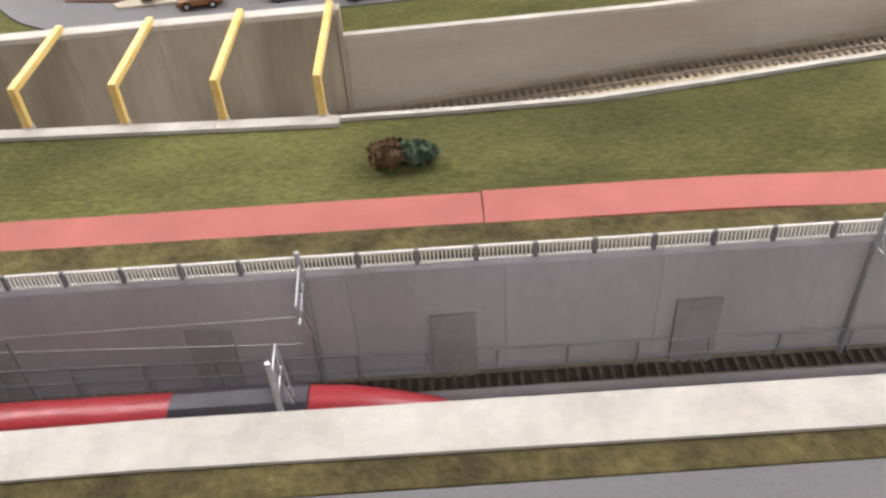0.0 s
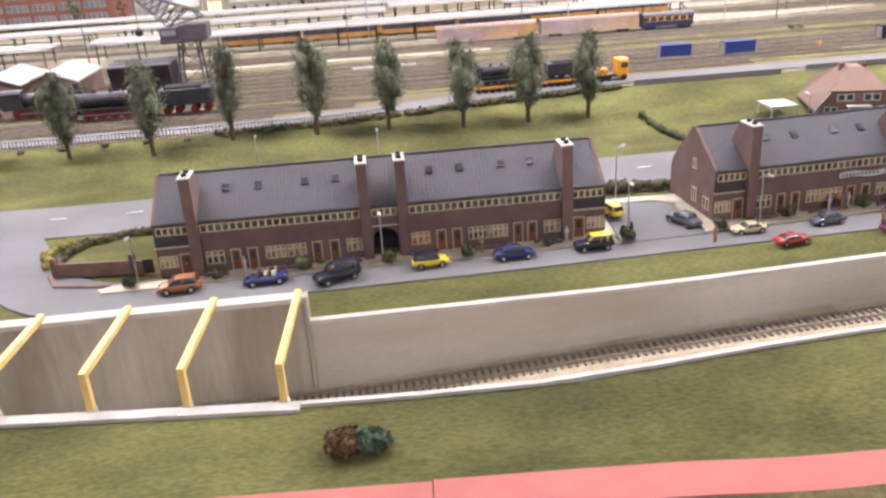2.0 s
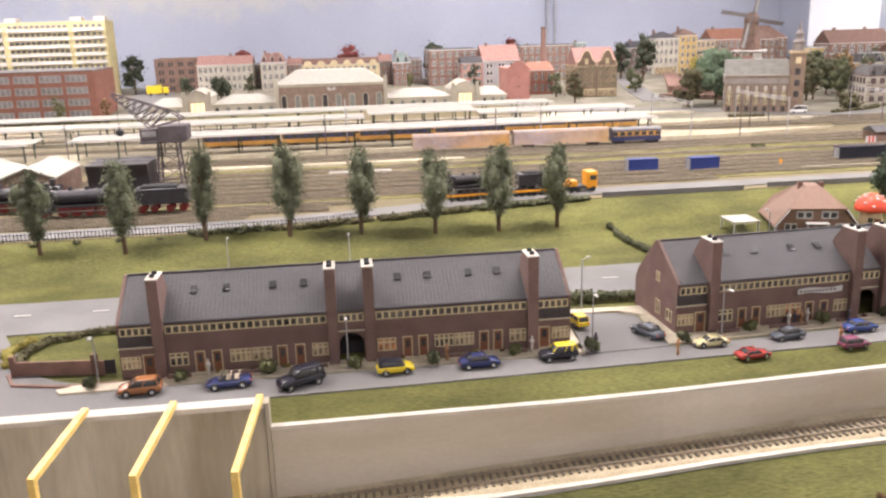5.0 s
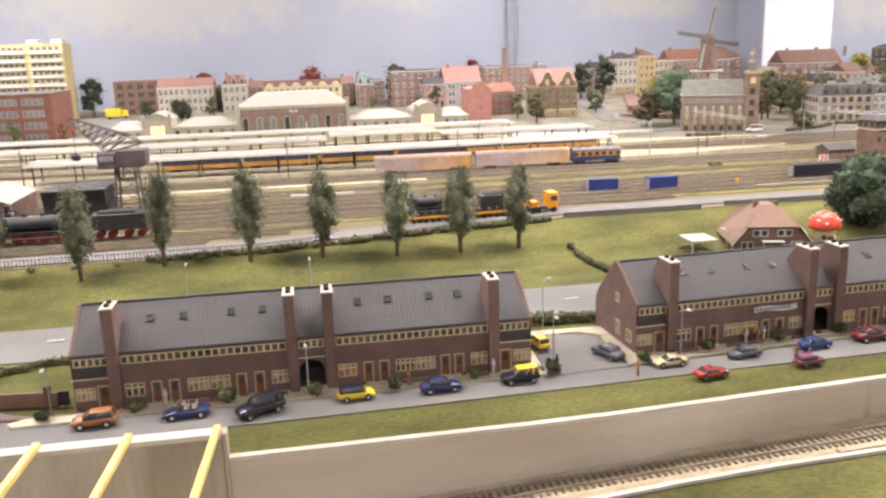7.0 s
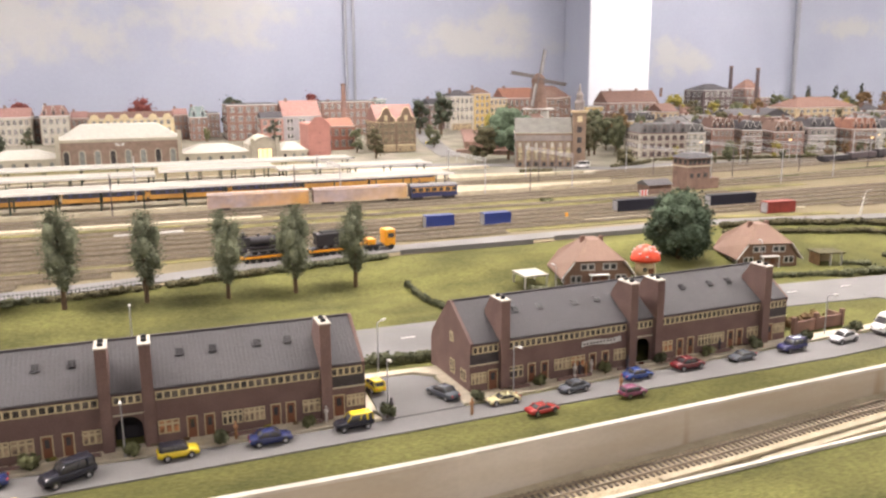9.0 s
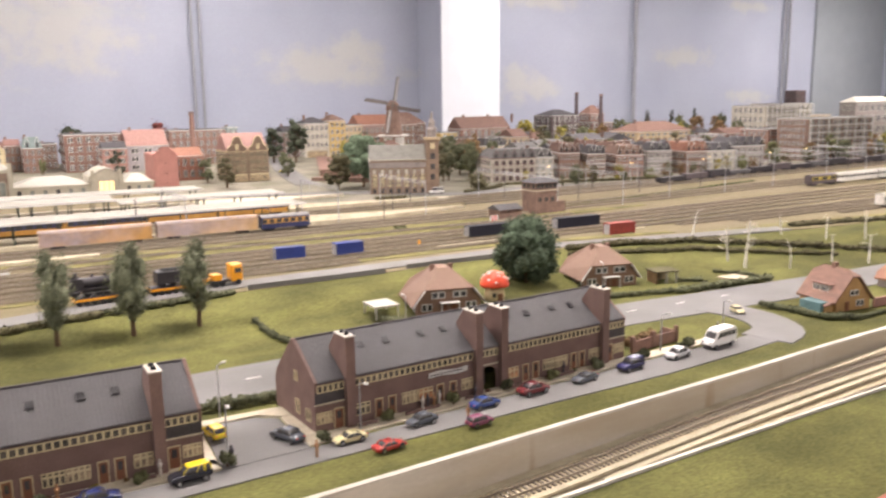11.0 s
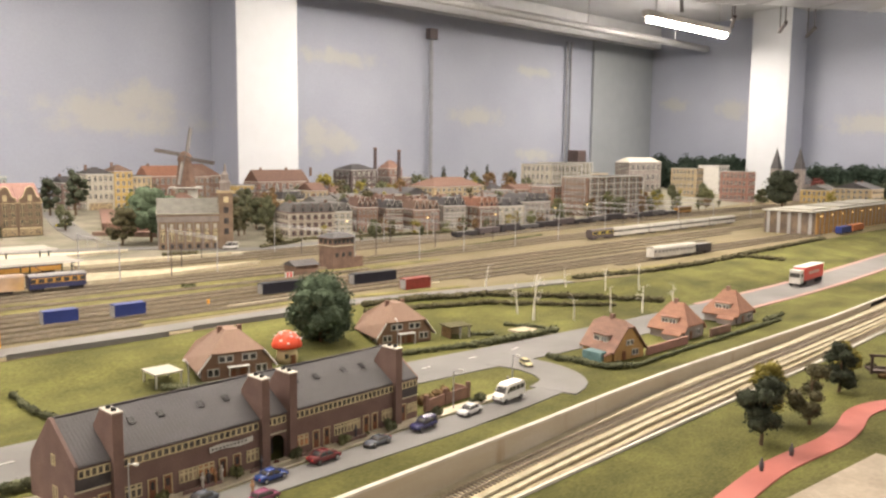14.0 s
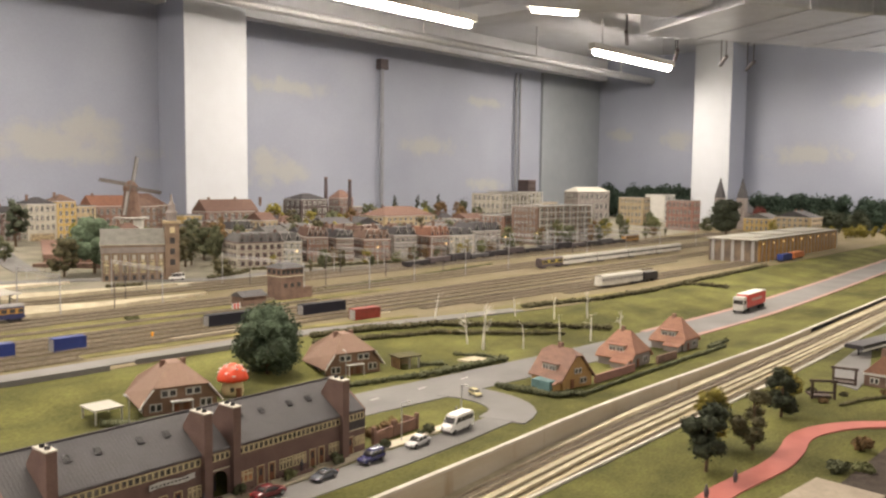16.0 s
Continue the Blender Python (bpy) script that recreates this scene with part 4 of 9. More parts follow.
    for sx in (-1, 1):
        part("band", bx(*sorted((sx * 19.05, sx * 22.5)), -0.14, -0.002, 3.02, 3.18), PAVE, t, "pale stone band")
        part("side_bay", bx(*sorted((sx * 19.05, sx * 22.45)), -0.1, -0.001, 3.19, 4.40), HDARK, t)
        window(t, *sorted((sx * 20.55, sx * 22.35)), 0.95, 2.2, -0.02, 4, HCURT)
        door(t, sx * 19.75, 0.1, -0.01)
    part("band", bx(-1.28, 1.38, -0.12, -0.002, 3.28, 3.42), PAVE, t, "pale stone band")
    for a, b, pn, g in ((-17.8, -16.0, 3, HGLASS), (-12.0, -9.95, 4, HCURT), (-9.85, -7.95, 3, HORANGE if lit else HCURT), (-3.97, -2.35, 3, HCURT), (2.55, 4.45, 3, HORANGE), (8.35, 10.3, 4, HGLASS), (10.4, 12.4, 4, HCURT), (16.1, 17.85, 3, HCURT)):
        window(t, a, b, 0.95, 2.3, -0.02, pn, g, CREAM, 0.2)
    for dx in (-14.9, -13.25, -6.9, -5.15, 5.6, 7.2, 13.45, 14.9):
        door(t, dx, 0.1, -0.01, 0.8)
        part("step", bx(dx - 0.6, dx + 0.6, -0.9, -0.12, 0.02, 0.22, 0.02), PAVE, t)
    for cx in (-15.4, -12.2, -7.6, -4.5, 5.0, 8.1, 12.4, 15.4):
        v = 0.6
        yy = -0.2 + (D / 2 + 0.2) * v
        zz = EA + (RI - EA) * v + 0.19
        at = Matrix.Translation((cx, yy, zz)) @ Matrix.Rotation(math.atan2(RI - EA, D / 2 + 0.42), 4, "X")
        sk = part("skylight", frame_mesh(0.72, 0.85, 2, 0.12, 0.1, 2), BLACK, t, at=at @ Matrix.Rotation(-math.pi / 2, 4, "X") @ Matrix.Translation((-0.36, -0.16, -0.42)))
        part("skylight_glass", bx(0.03, 0.69, 0.06, 0.12, 0.03, 0.82), DARKGL, sk)
    # low front garden walls
    for xa, xb in ((-18.0, -15.7), (-12.2, -7.7), (-4.2, -2.5), (2.6, 4.8), (8.2, 12.6), (16.0, 17.8)):
        part("garden_wall", bx(xa, xb, -1.25, -1.05, 0.1, 0.5, 0.03), HBRICK, t)
    # gable windows
    for gx, sg in ((-L, -1), (L, 1)):
        m = Matrix.Translation((gx, 0, 0)) @ Matrix.Rotation(-math.pi / 2 if sg < 0 else math.pi / 2, 4, "Z")
        for c, z0, w2, h2 in ((1.6, 0.95, 1.3, 1.3), (4.4, 0.95, 1.1, 1.6), (4.6, 4.6, 0.9, 1.1)):
            cc = -c if sg < 0 else c
            wn = part("window", frame_mesh(w2, h2, 2, 0.2, 0.08), CREAM, t, at=m @ Matrix.Translation((cc - w2 / 2, -0.082, z0)))
            part("pane", bx(0.06, w2 - 0.06, 0.04, 0.078, 0.06, h2 - 0.06), HGLASS, wn)
    return t


TA = terrace(0.1812, 0.9685, 0.0, "long brown brick terrace with a dark tiled roof and tall chimneys")
TB = terrace(0.8335, 0.9937, 3.4, "brown brick corner terrace with a banner and dark tiled roof", 1)
bm = bmesh.new()
for k in range(14):
    x0 = 3.2 - 11.8 + k * 0.38
    box(bm, x0, x0 + 0.39, -0.35, -0.3, 3.35 + 0.10 * math.sin(k * 0.5) , 3.95 + 0.10 * math.sin(k * 0.5))
b = part("banner", bm, WHITE, TB, "white curved banner")
bm = bmesh.new()
for k in range(10):
    box(bm, -8.4 + k * 0.45, -8.12 + k * 0.45, -0.365, -0.351, 3.55, 3.75)
part("banner_lettering", bm, DARKST, b)

# ---- cars (real metres, at 1:87) ----
CARM = {}


def paint(name, col, rough=0.25):
    if name not in CARM:
        CARM[name] = mat(name + "_car_paint", col, rough, 0.0, 0.04, 30, 0, spec=0.6)
    return CARM[name]


WHEEL_ME = {}
SEATM = mat("cream_seats", (0.5, 0.42, 0.32))


def wheels(t, xs, half, r=0.32, w=0.2):
    if "tyre" not in WHEEL_ME:
        bm = bmesh.new()
        rod(bm, (0, -0.1, 0), (0, 0.1, 0), 0.32, n=14)
        WHEEL_ME["tyre"] = mesh_of("tyre", bm, RUBBER)
        bm = bmesh.new()
        rod(bm, (0, -0.115, 0), (0, 0.115, 0), 0.2, n=10)
        WHEEL_ME["rim"] = mesh_of("rim", bm, CHROME)
    for x in xs:
        for sy in (-1, 1):
            wb = share("wheel", WHEEL_ME["tyre"], t, Matrix.Translation((x, sy * (half - 0.1), r)) @ Matrix.Scale(r / 0.32, 4))
            share("rim", WHEEL_ME["rim"], wb, Matrix.Identity(4))


SHAPES = {
    "sedan": ([(-2.2, 0.35), (-2.25, 0.75), (-2.1, 0.95), (-1.45, 1.02), (1.05, 0.92), (1.95, 0.78), (2.2, 0.62), (2.2, 0.35)], [(-1.5, 1.0), (-0.85, 1.42), (0.35, 1.42), (1.15, 0.93)], 0.87),
    "hatch": ([(-1.95, 0.35), (-2.0, 0.8), (-1.85, 1.0), (0.95, 0.95), (1.75, 0.8), (1.95, 0.6), (1.95, 0.35)], [(-1.85, 0.98), (-1.5, 1.45), (0.25, 1.47), (1.05, 0.95)], 0.85),
    "sport": ([(-2.1, 0.3), (-2.15, 0.7), (-1.9, 0.86), (1.0, 0.82), (1.9, 0.62), (2.15, 0.48), (2.15, 0.3)], [(-1.5, 0.84), (-0.75, 1.16), (0.2, 1.18), (0.95, 0.82)], 0.88),
    "suv": ([(-2.25, 0.45), (-2.3, 1.0), (-2.2, 1.15), (1.05, 1.12), (2.05, 1.0), (2.25, 0.8), (2.25, 0.45)], [(-2.2, 1.14), (-2.0, 1.8), (0.35, 1.82), (1.05, 1.12)], 0.93),
    "van": ([(-2.7, 0.4), (-2.75, 1.1), (-2.7, 1.35), (1.75, 1.35), (2.55, 1.0), (2.75, 0.7), (2.75, 0.4)], [(-2.7, 1.34), (-2.6, 2.5), (1.0, 2.55), (1.9, 1.3)], 0.98),
}


def skin(bm, rings, closed=True):
    """Joins rings of equal length into one surface, with ends."""
    vs = [[bm.verts.new(p) for p in r] for r in rings]
    n = len(vs[0])
    for a, b in zip(vs, vs[1:]):
        for k in range(n if closed else n - 1):
            bm.faces.new((a[k], a[(k + 1) % n], b[(k + 1) % n], b[k]))
    bm.faces.new(vs[0])
    bm.faces.new(vs[-1][::-1])
    bmesh.ops.recalc_face_normals(bm, faces=bm.faces[:])


def body_ring(x, w, lo, hi):
    pts = [(-0.86, lo), (-0.98, lo + (hi - lo) * 0.16), (-1.0, lo + (hi - lo) * 0.55), (-0.965, lo + (hi - lo) * 0.8), (-0.86, lo + (hi - lo) * 0.95), (-0.5, hi)]
    return [(x, w * u, z) for u, z in pts] + [(x, 0, hi + 0.02)] + [(x, -w * u, z) for u, z in pts[::-1]]


def plan_ring(x0, x1, w, z, cut=0.3):
    """A level outline with rounded corners, a little bowed at the ends."""
    return [(x0 + 0.02, -w + cut, z), (x0 + cut * 0.5, -w + 0.04, z), (x0 + cut, -w, z), (x1 - cut, -w, z), (x1 - cut * 0.45, -w + 0.05, z), (x1 - 0.03, -w + cut, z), (x1, 0, z),
            (x1 - 0.03, w - cut, z), (x1 - cut * 0.45, w - 0.05, z), (x1 - cut, w, z), (x0 + cut, w, z), (x0 + cut * 0.5, w - 0.04, z), (x0 + 0.02, w - cut, z), (x0, 0, z)]


def car(x, y, rz, shape, col, label, z=0.0018, roof=None, open_top=False, s=1.0):
    prof, cab, half = SHAPES[shape]
    t = thing("van" if shape == "van" else "car", x, y, z, rz, label, "van" if shape == "van" else "car", "parked cars", K * s)
    x0, x1 = prof[0][0], prof[-1][0]
    lo = prof[0][1] - 0.1
    top = [p for p in prof[1:-1]]
    bm = bmesh.new()
    rings = []
    n = 13
    for k in range(n):
        u = k / (n - 1)
        xx = x0 + (x1 - x0) * (0.5 - 0.5 * math.cos(math.pi * u))
        e = min(xx - x0, x1 - xx)
        w = half * (0.80 + 0.20 * min(1, e / 0.55) ** 0.5)
        hi = curve_at(top, min(max(xx, top[0][0]), top[-1][0]))
        rings.append(body_ring(xx, w, lo + 0.14 * max(0, 1 - e / 0.4), hi - 0.10 * max(0, 1 - e / 0.25)))
    skin(bm, rings)
    part("body", bm, col, t, smooth=True)
    inner = half * 0.74
    (a, za), (b, zb), (c, zc), (d, zd) = cab
    if not open_top:
        bm = bmesh.new()
        skin(bm, [plan_ring(a, d, half * 0.90, min(za, zd) - 0.06), plan_ring(a + (b - a) * 0.5, d + (c - d) * 0.5, half * 0.86, (za + zb) / 2 + 0.04), plan_ring(b, c, inner, zb)])
        part("glasshouse", bm, DARKGL, t, "dark tinted glass", smooth=True)
        bm = bmesh.new()
        skin(bm, [plan_ring(b - 0.09, c + 0.12, inner + 0.03, zb - 0.04), plan_ring(b - 0.02, c + 0.04, inner - 0.02, zb + 0.03), plan_ring(b + 0.3, c - 0.25, inner * 0.7, zb + 0.06)])
        part("roof", bm, roof or col, t, smooth=True)
        bm = bmesh.new()
        for sy in (-1, 1):
            for xa, xb, r in ((a + 0.14, b + 0.02, 0.075), (d - 0.16, c, 0.045), ((a + d) / 2 + 0.05, (b + c) / 2, 0.045)) + (((a + (d - a) * 0.25, b + (c - b) * 0.25, 0.16),) if shape in ("van", "suv") else ()):
                ym = half * 0.90 - (0.10 if xa != (a + d) / 2 + 0.05 else 0.0)
                rod(bm, (xa, sy * ym, za - 0.02), ((xa + xb) / 2, sy * (half * 0.865 - (0.06 if r != 0.045 or xa > 0.3 else 0)), (za + zb) / 2 + 0.05), r, n=5)
                rod(bm, ((xa + xb) / 2, sy * (half * 0.865 - (0.06 if r != 0.045 or xa > 0.3 else 0)), (za + zb) / 2 + 0.05), (xb, sy * inner * 0.97, zb), r, n=5)
        part("pillar", bm, roof or col, t)
    else:
        part("cockpit", bx(-1.05, 0.55, -inner * 0.95, inner * 0.95, 0.70, 0.895, 0.03), RUBBER, t)
        for xx in (-0.75, 0.0):
            for sy in (-1, 1):
                bm = bmesh.new()
                prism(bm, [(xx - 0.22, 0.88), (xx + 0.22, 0.88), (xx + 0.2, 0.98), (xx - 0.08, 1.0), (xx - 0.18, 1.3), (xx - 0.3, 1.3)], sy * 0.33 - 0.24, sy * 0.33 + 0.24, "y")
                part("seat", bm, SEATM, t, "cream seat")
        bm = bmesh.new()
        prism(bm, [(0.72, 0.87), (0.95, 0.87), (0.52, 1.3), (0.46, 1.3)], -inner * 1.0, inner * 1.0, "y")
        part("windscreen", bm, DARKGL, t)
    for sy in (-1, 1):
        part("headlight", bx(x1 - 0.12, x1 - 0.005, sy * half * 0.6 - 0.17, sy * half * 0.6 + 0.17, 0.52, 0.67, 0.03), CHROME, t)
        part("tail_light", bx(x0 - 0.005, x0 + 0.09, sy * half * 0.62 - 0.13, sy * half * 0.62 + 0.13, 0.62, 0.80, 0.02), RED, t)
    part("bumper", bx(x1 - 0.10, x1 + 0.03, -half * 0.72, half * 0.72, 0.30, 0.45, 0.04), DARKST, t)
    # Dark discs round the wheels stand for the shade inside the arches.
    bm = bmesh.new()
    for xx in (x0 + 0.85, x1 - 0.85):
        for sy in (-1, 1):
            rod(bm, (xx, sy * (half - 0.22), 0.36), (xx, sy * (half - 0.005), 0.36), 0.38, n=16)
    part("wheel_arch", bm, RUBBER, t)
    wheels(t, (x0 + 0.85, x1 - 0.85), half + 0.02, 0.32 if shape != "van" else 0.36)
    return t


def minibus(x, y, rz):
    t = thing("minibus", x, y, 0.0018, rz, "white passenger minibus parked at the street end", "minibus", "parked cars", K)
    bm = bmesh.new()
    prism(bm, [(-2.75, 0.4), (-2.8, 1.3), (-2.65, 2.45), (-2.4, 2.6), (0.9, 2.6), (1.35, 2.4), (2.05, 1.4), (2.65, 1.1), (2.8, 0.75), (2.75, 0.4)], -0.95, 0.95, "y")
    bmesh.ops.bevel(bm, geom=bm.edges[:], offset=0.1, segments=2, affect="EDGES")
    body = part("body", bm, P_WH, t)
    bm = bmesh.new()
    prism(bm, [(1.24, 2.42), (1.37, 2.36), (2.06, 1.45), (2.0, 1.38)], -0.8, 0.8, "y")
    part("windscreen", bm, DARKGL, t)
    for sy in (-1, 1):
        for a, b in ((-2.45, -1.6), (-1.5, -0.6), (-0.5, 0.3)):
            part("side_window", bx(a, b, *sorted((sy * 0.94, sy * 0.965)), 1.5, 2.2, 0.008), DARKGL, t)
        bm = bmesh.new()
        prism(bm, [(0.4, 1.5), (1.65, 1.5), (1.15, 2.2), (0.4, 2.2)], *sorted((sy * 0.94, sy * 0.965)), "y")
        part("side_window", bm, DARKGL, t)
        part("headlight", bx(2.62, 2.8, sy * 0.65 - 0.18, sy * 0.65 + 0.18, 0.8, 1.02, 0.02), CHROME, t)
        part("mirror", bx(1.5, 1.65, *sorted((sy * 0.98, sy * 1.2)), 1.45, 1.75, 0.02), BLACK, t)
    part("bumper", bx(2.68, 2.85, -0.88, 0.88, 0.36, 0.6, 0.03), DARKST, t)
    wheels(t, (-1.75, 1.85), 0.97, 0.36)


P_OR, P_BL, P_BK = paint("copper", (0.30, 0.125, 0.05)), paint("blue", (0.025, 0.035, 0.12)), paint("black", (0.018, 0.018, 0.028))
P_YE, P_RD, P_GY = paint("yellow", (0.72, 0.55, 0.03)), paint("red", (0.36, 0.04, 0.035)), paint("grey", (0.09, 0.10, 0.12))
P_DR, P_PU, P_SV = paint("dark_red", (0.14, 0.022, 0.026)), paint("purple", (0.20, 0.06, 0.11)), paint("silver", (0.55, 0.55, 0.56))
P_PY, P_WH, P_NV, P_BB = paint("pale_yellow", (0.55, 0.49, 0.28)), paint("white", (0.78, 0.77, 0.75)), paint("navy", (0.03, 0.03, 0.10)), paint("bright_blue", (0.03, 0.06, 0.22))
car(-0.048, 0.924, 184, "hatch", P_OR, "copper coloured hatchback parked at the kerb", s=1.03)
car(0.046, 0.925, 184, "sport", P_BL, "dark blue open convertible parked at the kerb", open_top=True)
car(0.124, 0.913, 206, "suv", P_BK, "black people carrier parked at an angle")
car(0.228, 0.928, 4, "hatch", P_YE, "bright yellow beetle-like car with dark roof", roof=P_BK, s=0.95)
car(0.323, 0.927, 3, "sedan", P_BL, "dark blue saloon parked at the kerb", s=0.92)
car(0.416, 0.931, 183, "suv", P_BK, "black off-roader with a yellow roof load", roof=P_YE, s=0.86)
car(0.467, 1.03, 100, "hatch", P_YE, "small yellow car on the side pavement", z=0.004, s=0.9)
car(0.541, 0.981, 113, "sedan", P_GY, "dark grey saloon parked in the bay", s=0.92)
car(0.602, 0.937, 182, "sport", P_PY, "pale yellow sports coupe parked at the kerb", s=0.86)
car(0.632, 0.893, 8, "sport", P_RD, "bright red sports car on the street", s=0.84)
car(0.70, 0.94, 186, "sedan", P_GY, "dark grey saloon parked by the banner house", s=0.82)
car(0.797, 0.947, 5, "sedan", P_BB, "bright blue saloon parked at the kerb", s=0.85)
car(0.759, 0.899, 6, "hatch", P_PU, "purple hatchback driving along the street", s=0.8)
car(0.881, 0.955, 4, "sedan", P_DR, "dark red estate parked at the kerb", s=0.95)
car(0.972, 0.957, 186, "sport", P_GY, "dark grey coupe parked at the kerb", s=0.86)
car(1.062, 0.961, 186, "suv", P_NV, "navy blue off-roader parked at the kerb", s=0.88)
car(1.162, 0.966, 187, "sedan", P_SV, "silver coupe parked at the kerb", s=0.95)
minibus(1.262, 0.975, 186)
car(1.451, 1.10, 250, "hatch", P_PY, "tiny cream car on the loop road", s=0.75)

# ---- small trees in planters along the street ----
for k, (x, y) in enumerate([(-0.106, 0.945), (-0.009, 0.948), (0.086, 0.95), (0.184, 0.945), (0.272, 0.942), (0.370, 0.951), (0.459, 0.944), (0.574, 0.953), (0.667, 0.967), (0.765, 0.973), (0.857, 0.981), (0.935, 0.983), (1.02, 0.986), (1.115, 0.99), (1.215, 0.992)]):
    bush(x, y, 0.003, random.uniform(0.0095, 0.0125), random.choice((LEAFD, LEAF, LEAFD)), "small round street tree in a planter", "street trees", 4, 55, 1.15, "street_tree", "tree")
for k in range(14):
    fx = 0.2 + 0.17 * k
    tx = -0.05 + k * 0.037 if k < 12 else 0.1
    bush(tx + random.uniform(-0.008, 0.008), 0.9615, 0.003, random.uniform(0.003, 0.0055), random.choice((LEAFO, LEAF, LEAFY)), "small front garden shrub", "garden shrubs", 3, 25)
for k in range(9):
    u = 0.62 + k * 0.052
    bush(u, 0.9945 + (u - 0.8475) * 0.0594 - 0.008, 0.003, random.uniform(0.003, 0.0055), random.choice((LEAFO, LEAF, LEAFR)), "small front garden shrub", "garden shrubs", 3, 25)


def lamp_post(x, y, z, h, arm=0.012, rz=0, label="grey street lamp with a white lantern"):
    t = thing("street_lamp", x, y, z, rz, label, "street lamp", "street lamps")
    bm = bmesh.new()
    rod(bm, (0, 0, 0), (0, 0, h), 0.0011, 0.0007, 6)
    part("pole", bm, GREYST, t)
    bm = bmesh.new()
    rod(bm, (0, 0, h), (0, -arm, h + 0.002), 0.0006, n=5)
    part("arm", bm, GREYST, t)
    part("lantern", bx(-0.0016, 0.0016, -arm - 0.005, -arm + 0.002, h + 0.0005, h + 0.003, 0.0005), WHITE, t)


for x, y, z, h, r in ((0.176, 0.944, 0.003, 0.062, 0), (0.4615, 0.949, 0.003, 0.068, 0), (0.625, 0.957, 0.003, 0.06, 20), (0.005, 1.285, 0.001, 0.075, 180), (0.185, 1.287, 0.001, 0.07, 180), (0.49, 1.09, 0.001, 0.07, 120), (-0.10, 0.957, 0.003, 0.055, 0), (0.86, 1.29, 0.001, 0.07, 180), (1.31, 1.01, 0.002, 0.06, 0), (1.16, 1.0, 0.002, 0.06, 60), (1.30, 1.30, 0.002, 0.075, 160)):
    lamp_post(x, y, z, h, 0.01, r)


def figure(x, y, z, rz=0, col=None, label="small painted standing model figure"):
    bm = bmesh.new()
    lathe(bm, [(0.0016, 0), (0.0019, 0.006), (0.0014, 0.0105), (0.0026, 0.012), (0.0027, 0.0155), (0.0009, 0.0166), (0.0012, 0.0175), (0.0015, 0.019), (0.0009, 0.0204)], 7)
    solo("model_figure", bm, col or SKIN, x, y, z, rz, label, "figurine", "model figures", smooth=True)


FIGS = [mat("figure_orange", (0.42, 0.22, 0.11)), mat("figure_white", (0.65, 0.6, 0.55)), mat("figure_dark", (0.08, 0.07, 0.08))]
for k, (x, y) in enumerate([(0.289, 0.948), (0.39, 0.954), (0.466, 0.95), (0.552, 0.914), (0.72, 0.974), (0.729, 0.977), (0.737, 0.975), (0.748, 0.98), (0.80, 0.975), (0.752, 0.915), (0.02, 0.955), (0.96, 0.99)]):
    figure(x, y, 0.003, 0, FIGS[k % 3])

# ---- brick garden walls, hedges round the terraces ----


def hedge(pts, w, h, m, label, z=None, group="hedges"):
    t = thing("hedge", pts[0][0], pts[0][1], land(*pts[0]) if z is None else z, 0, label, "hedge", group)
    bm = bmesh.new()
    base = Vector((*pts[0], land(*pts[0]) if z is None else z))
    for (xa, ya), (xb, yb) in zip(pts, pts[1:]):
        ln = math.hypot(xb - xa, yb - ya)
        n = max(2, int(ln / (w * 0.55)))
        for k in range(n + 1):
            x, y = xa + (xb - xa) * k / n, ya + (yb - ya) * k / n
            zz = (land(x, y) if z is None else z) - base.z
            c = (x - base.x + random.uniform(-0.1, 0.1) * w, y - base.y, zz + h * random.uniform(0.42, 0.55))
            q = random.uniform(0.6, 1.15)
            core(bm, c, w * 0.5 * q, h / w * 0.9)
            clump(bm, c, w * 0.62 * q, 18, w * 0.12, h / w)
    part("foliage", bm, m, t)
    return t


def brick_wall(pts, h, label="low red brick garden wall"):
    t = thing("garden_wall", 0, 0, 0.001, 0, label, "wall")
    for (xa, ya), (xb, yb) in zip(pts, pts[1:]):
        d = Vector((xb - xa, yb - ya, 0))
        m = Matrix.Translation((xa, ya, 0)) @ Matrix.Rotation(math.atan2(d.y, d.x), 4, "Z")
        part("wall_run", bx(0, d.length, -0.0015, 0.0015, 0, h), BRICKR, t, at=m)
        part("pier", bx(-0.003, 0.003, -0.003, 0.003, 0, h * 1.45, 0.0004), BRICKR, t, at=m)
    return t


brick_wall([(-0.204, 1.0), (-0.112, 0.99), (-0.1, 0.985)], 0.017)
part("gate", bx(-0.1, -0.088, 0.985, 0.9858, 0.001, 0.018), BLACK, thing("garden_gate", 0, 0, 0.001, 0, "dark garden gate beside the terrace", "gate"))
slab("kerb", [(-0.213, 0.998), (-0.197, 0.967), (-0.14, 0.953), (-0.03, 0.953), (-0.03, 0.957), (-0.138, 0.958), (-0.195, 0.97), (-0.208, 1.0)], BRICKR, 0.0042, "red brick kerb round the corner garden")
hedge([(-0.208, 1.015), (-0.215, 1.06), (-0.20, 1.10), (-0.15, 1.125), (-0.09, 1.13)], 0.012, 0.011, LEAFQ, "brown autumn hedge round the corner garden")
hedge([(-0.224, 1.03), (-0.237, 1.075), (-0.222, 1.11)], 0.014, 0.01, LEAFY, "yellow-green shrubs at the corner")
hedge([(0.46, 1.125), (0.5, 1.122), (0.575, 1.115)], 0.017, 0.017, LEAFD, "dark green clipped hedge behind the parking bay")
hedge([(0.665, 1.50), (0.668, 1.40), (0.69, 1.31)], 0.012, 0.012, LEAFD, "dark green hedge down the embankment")
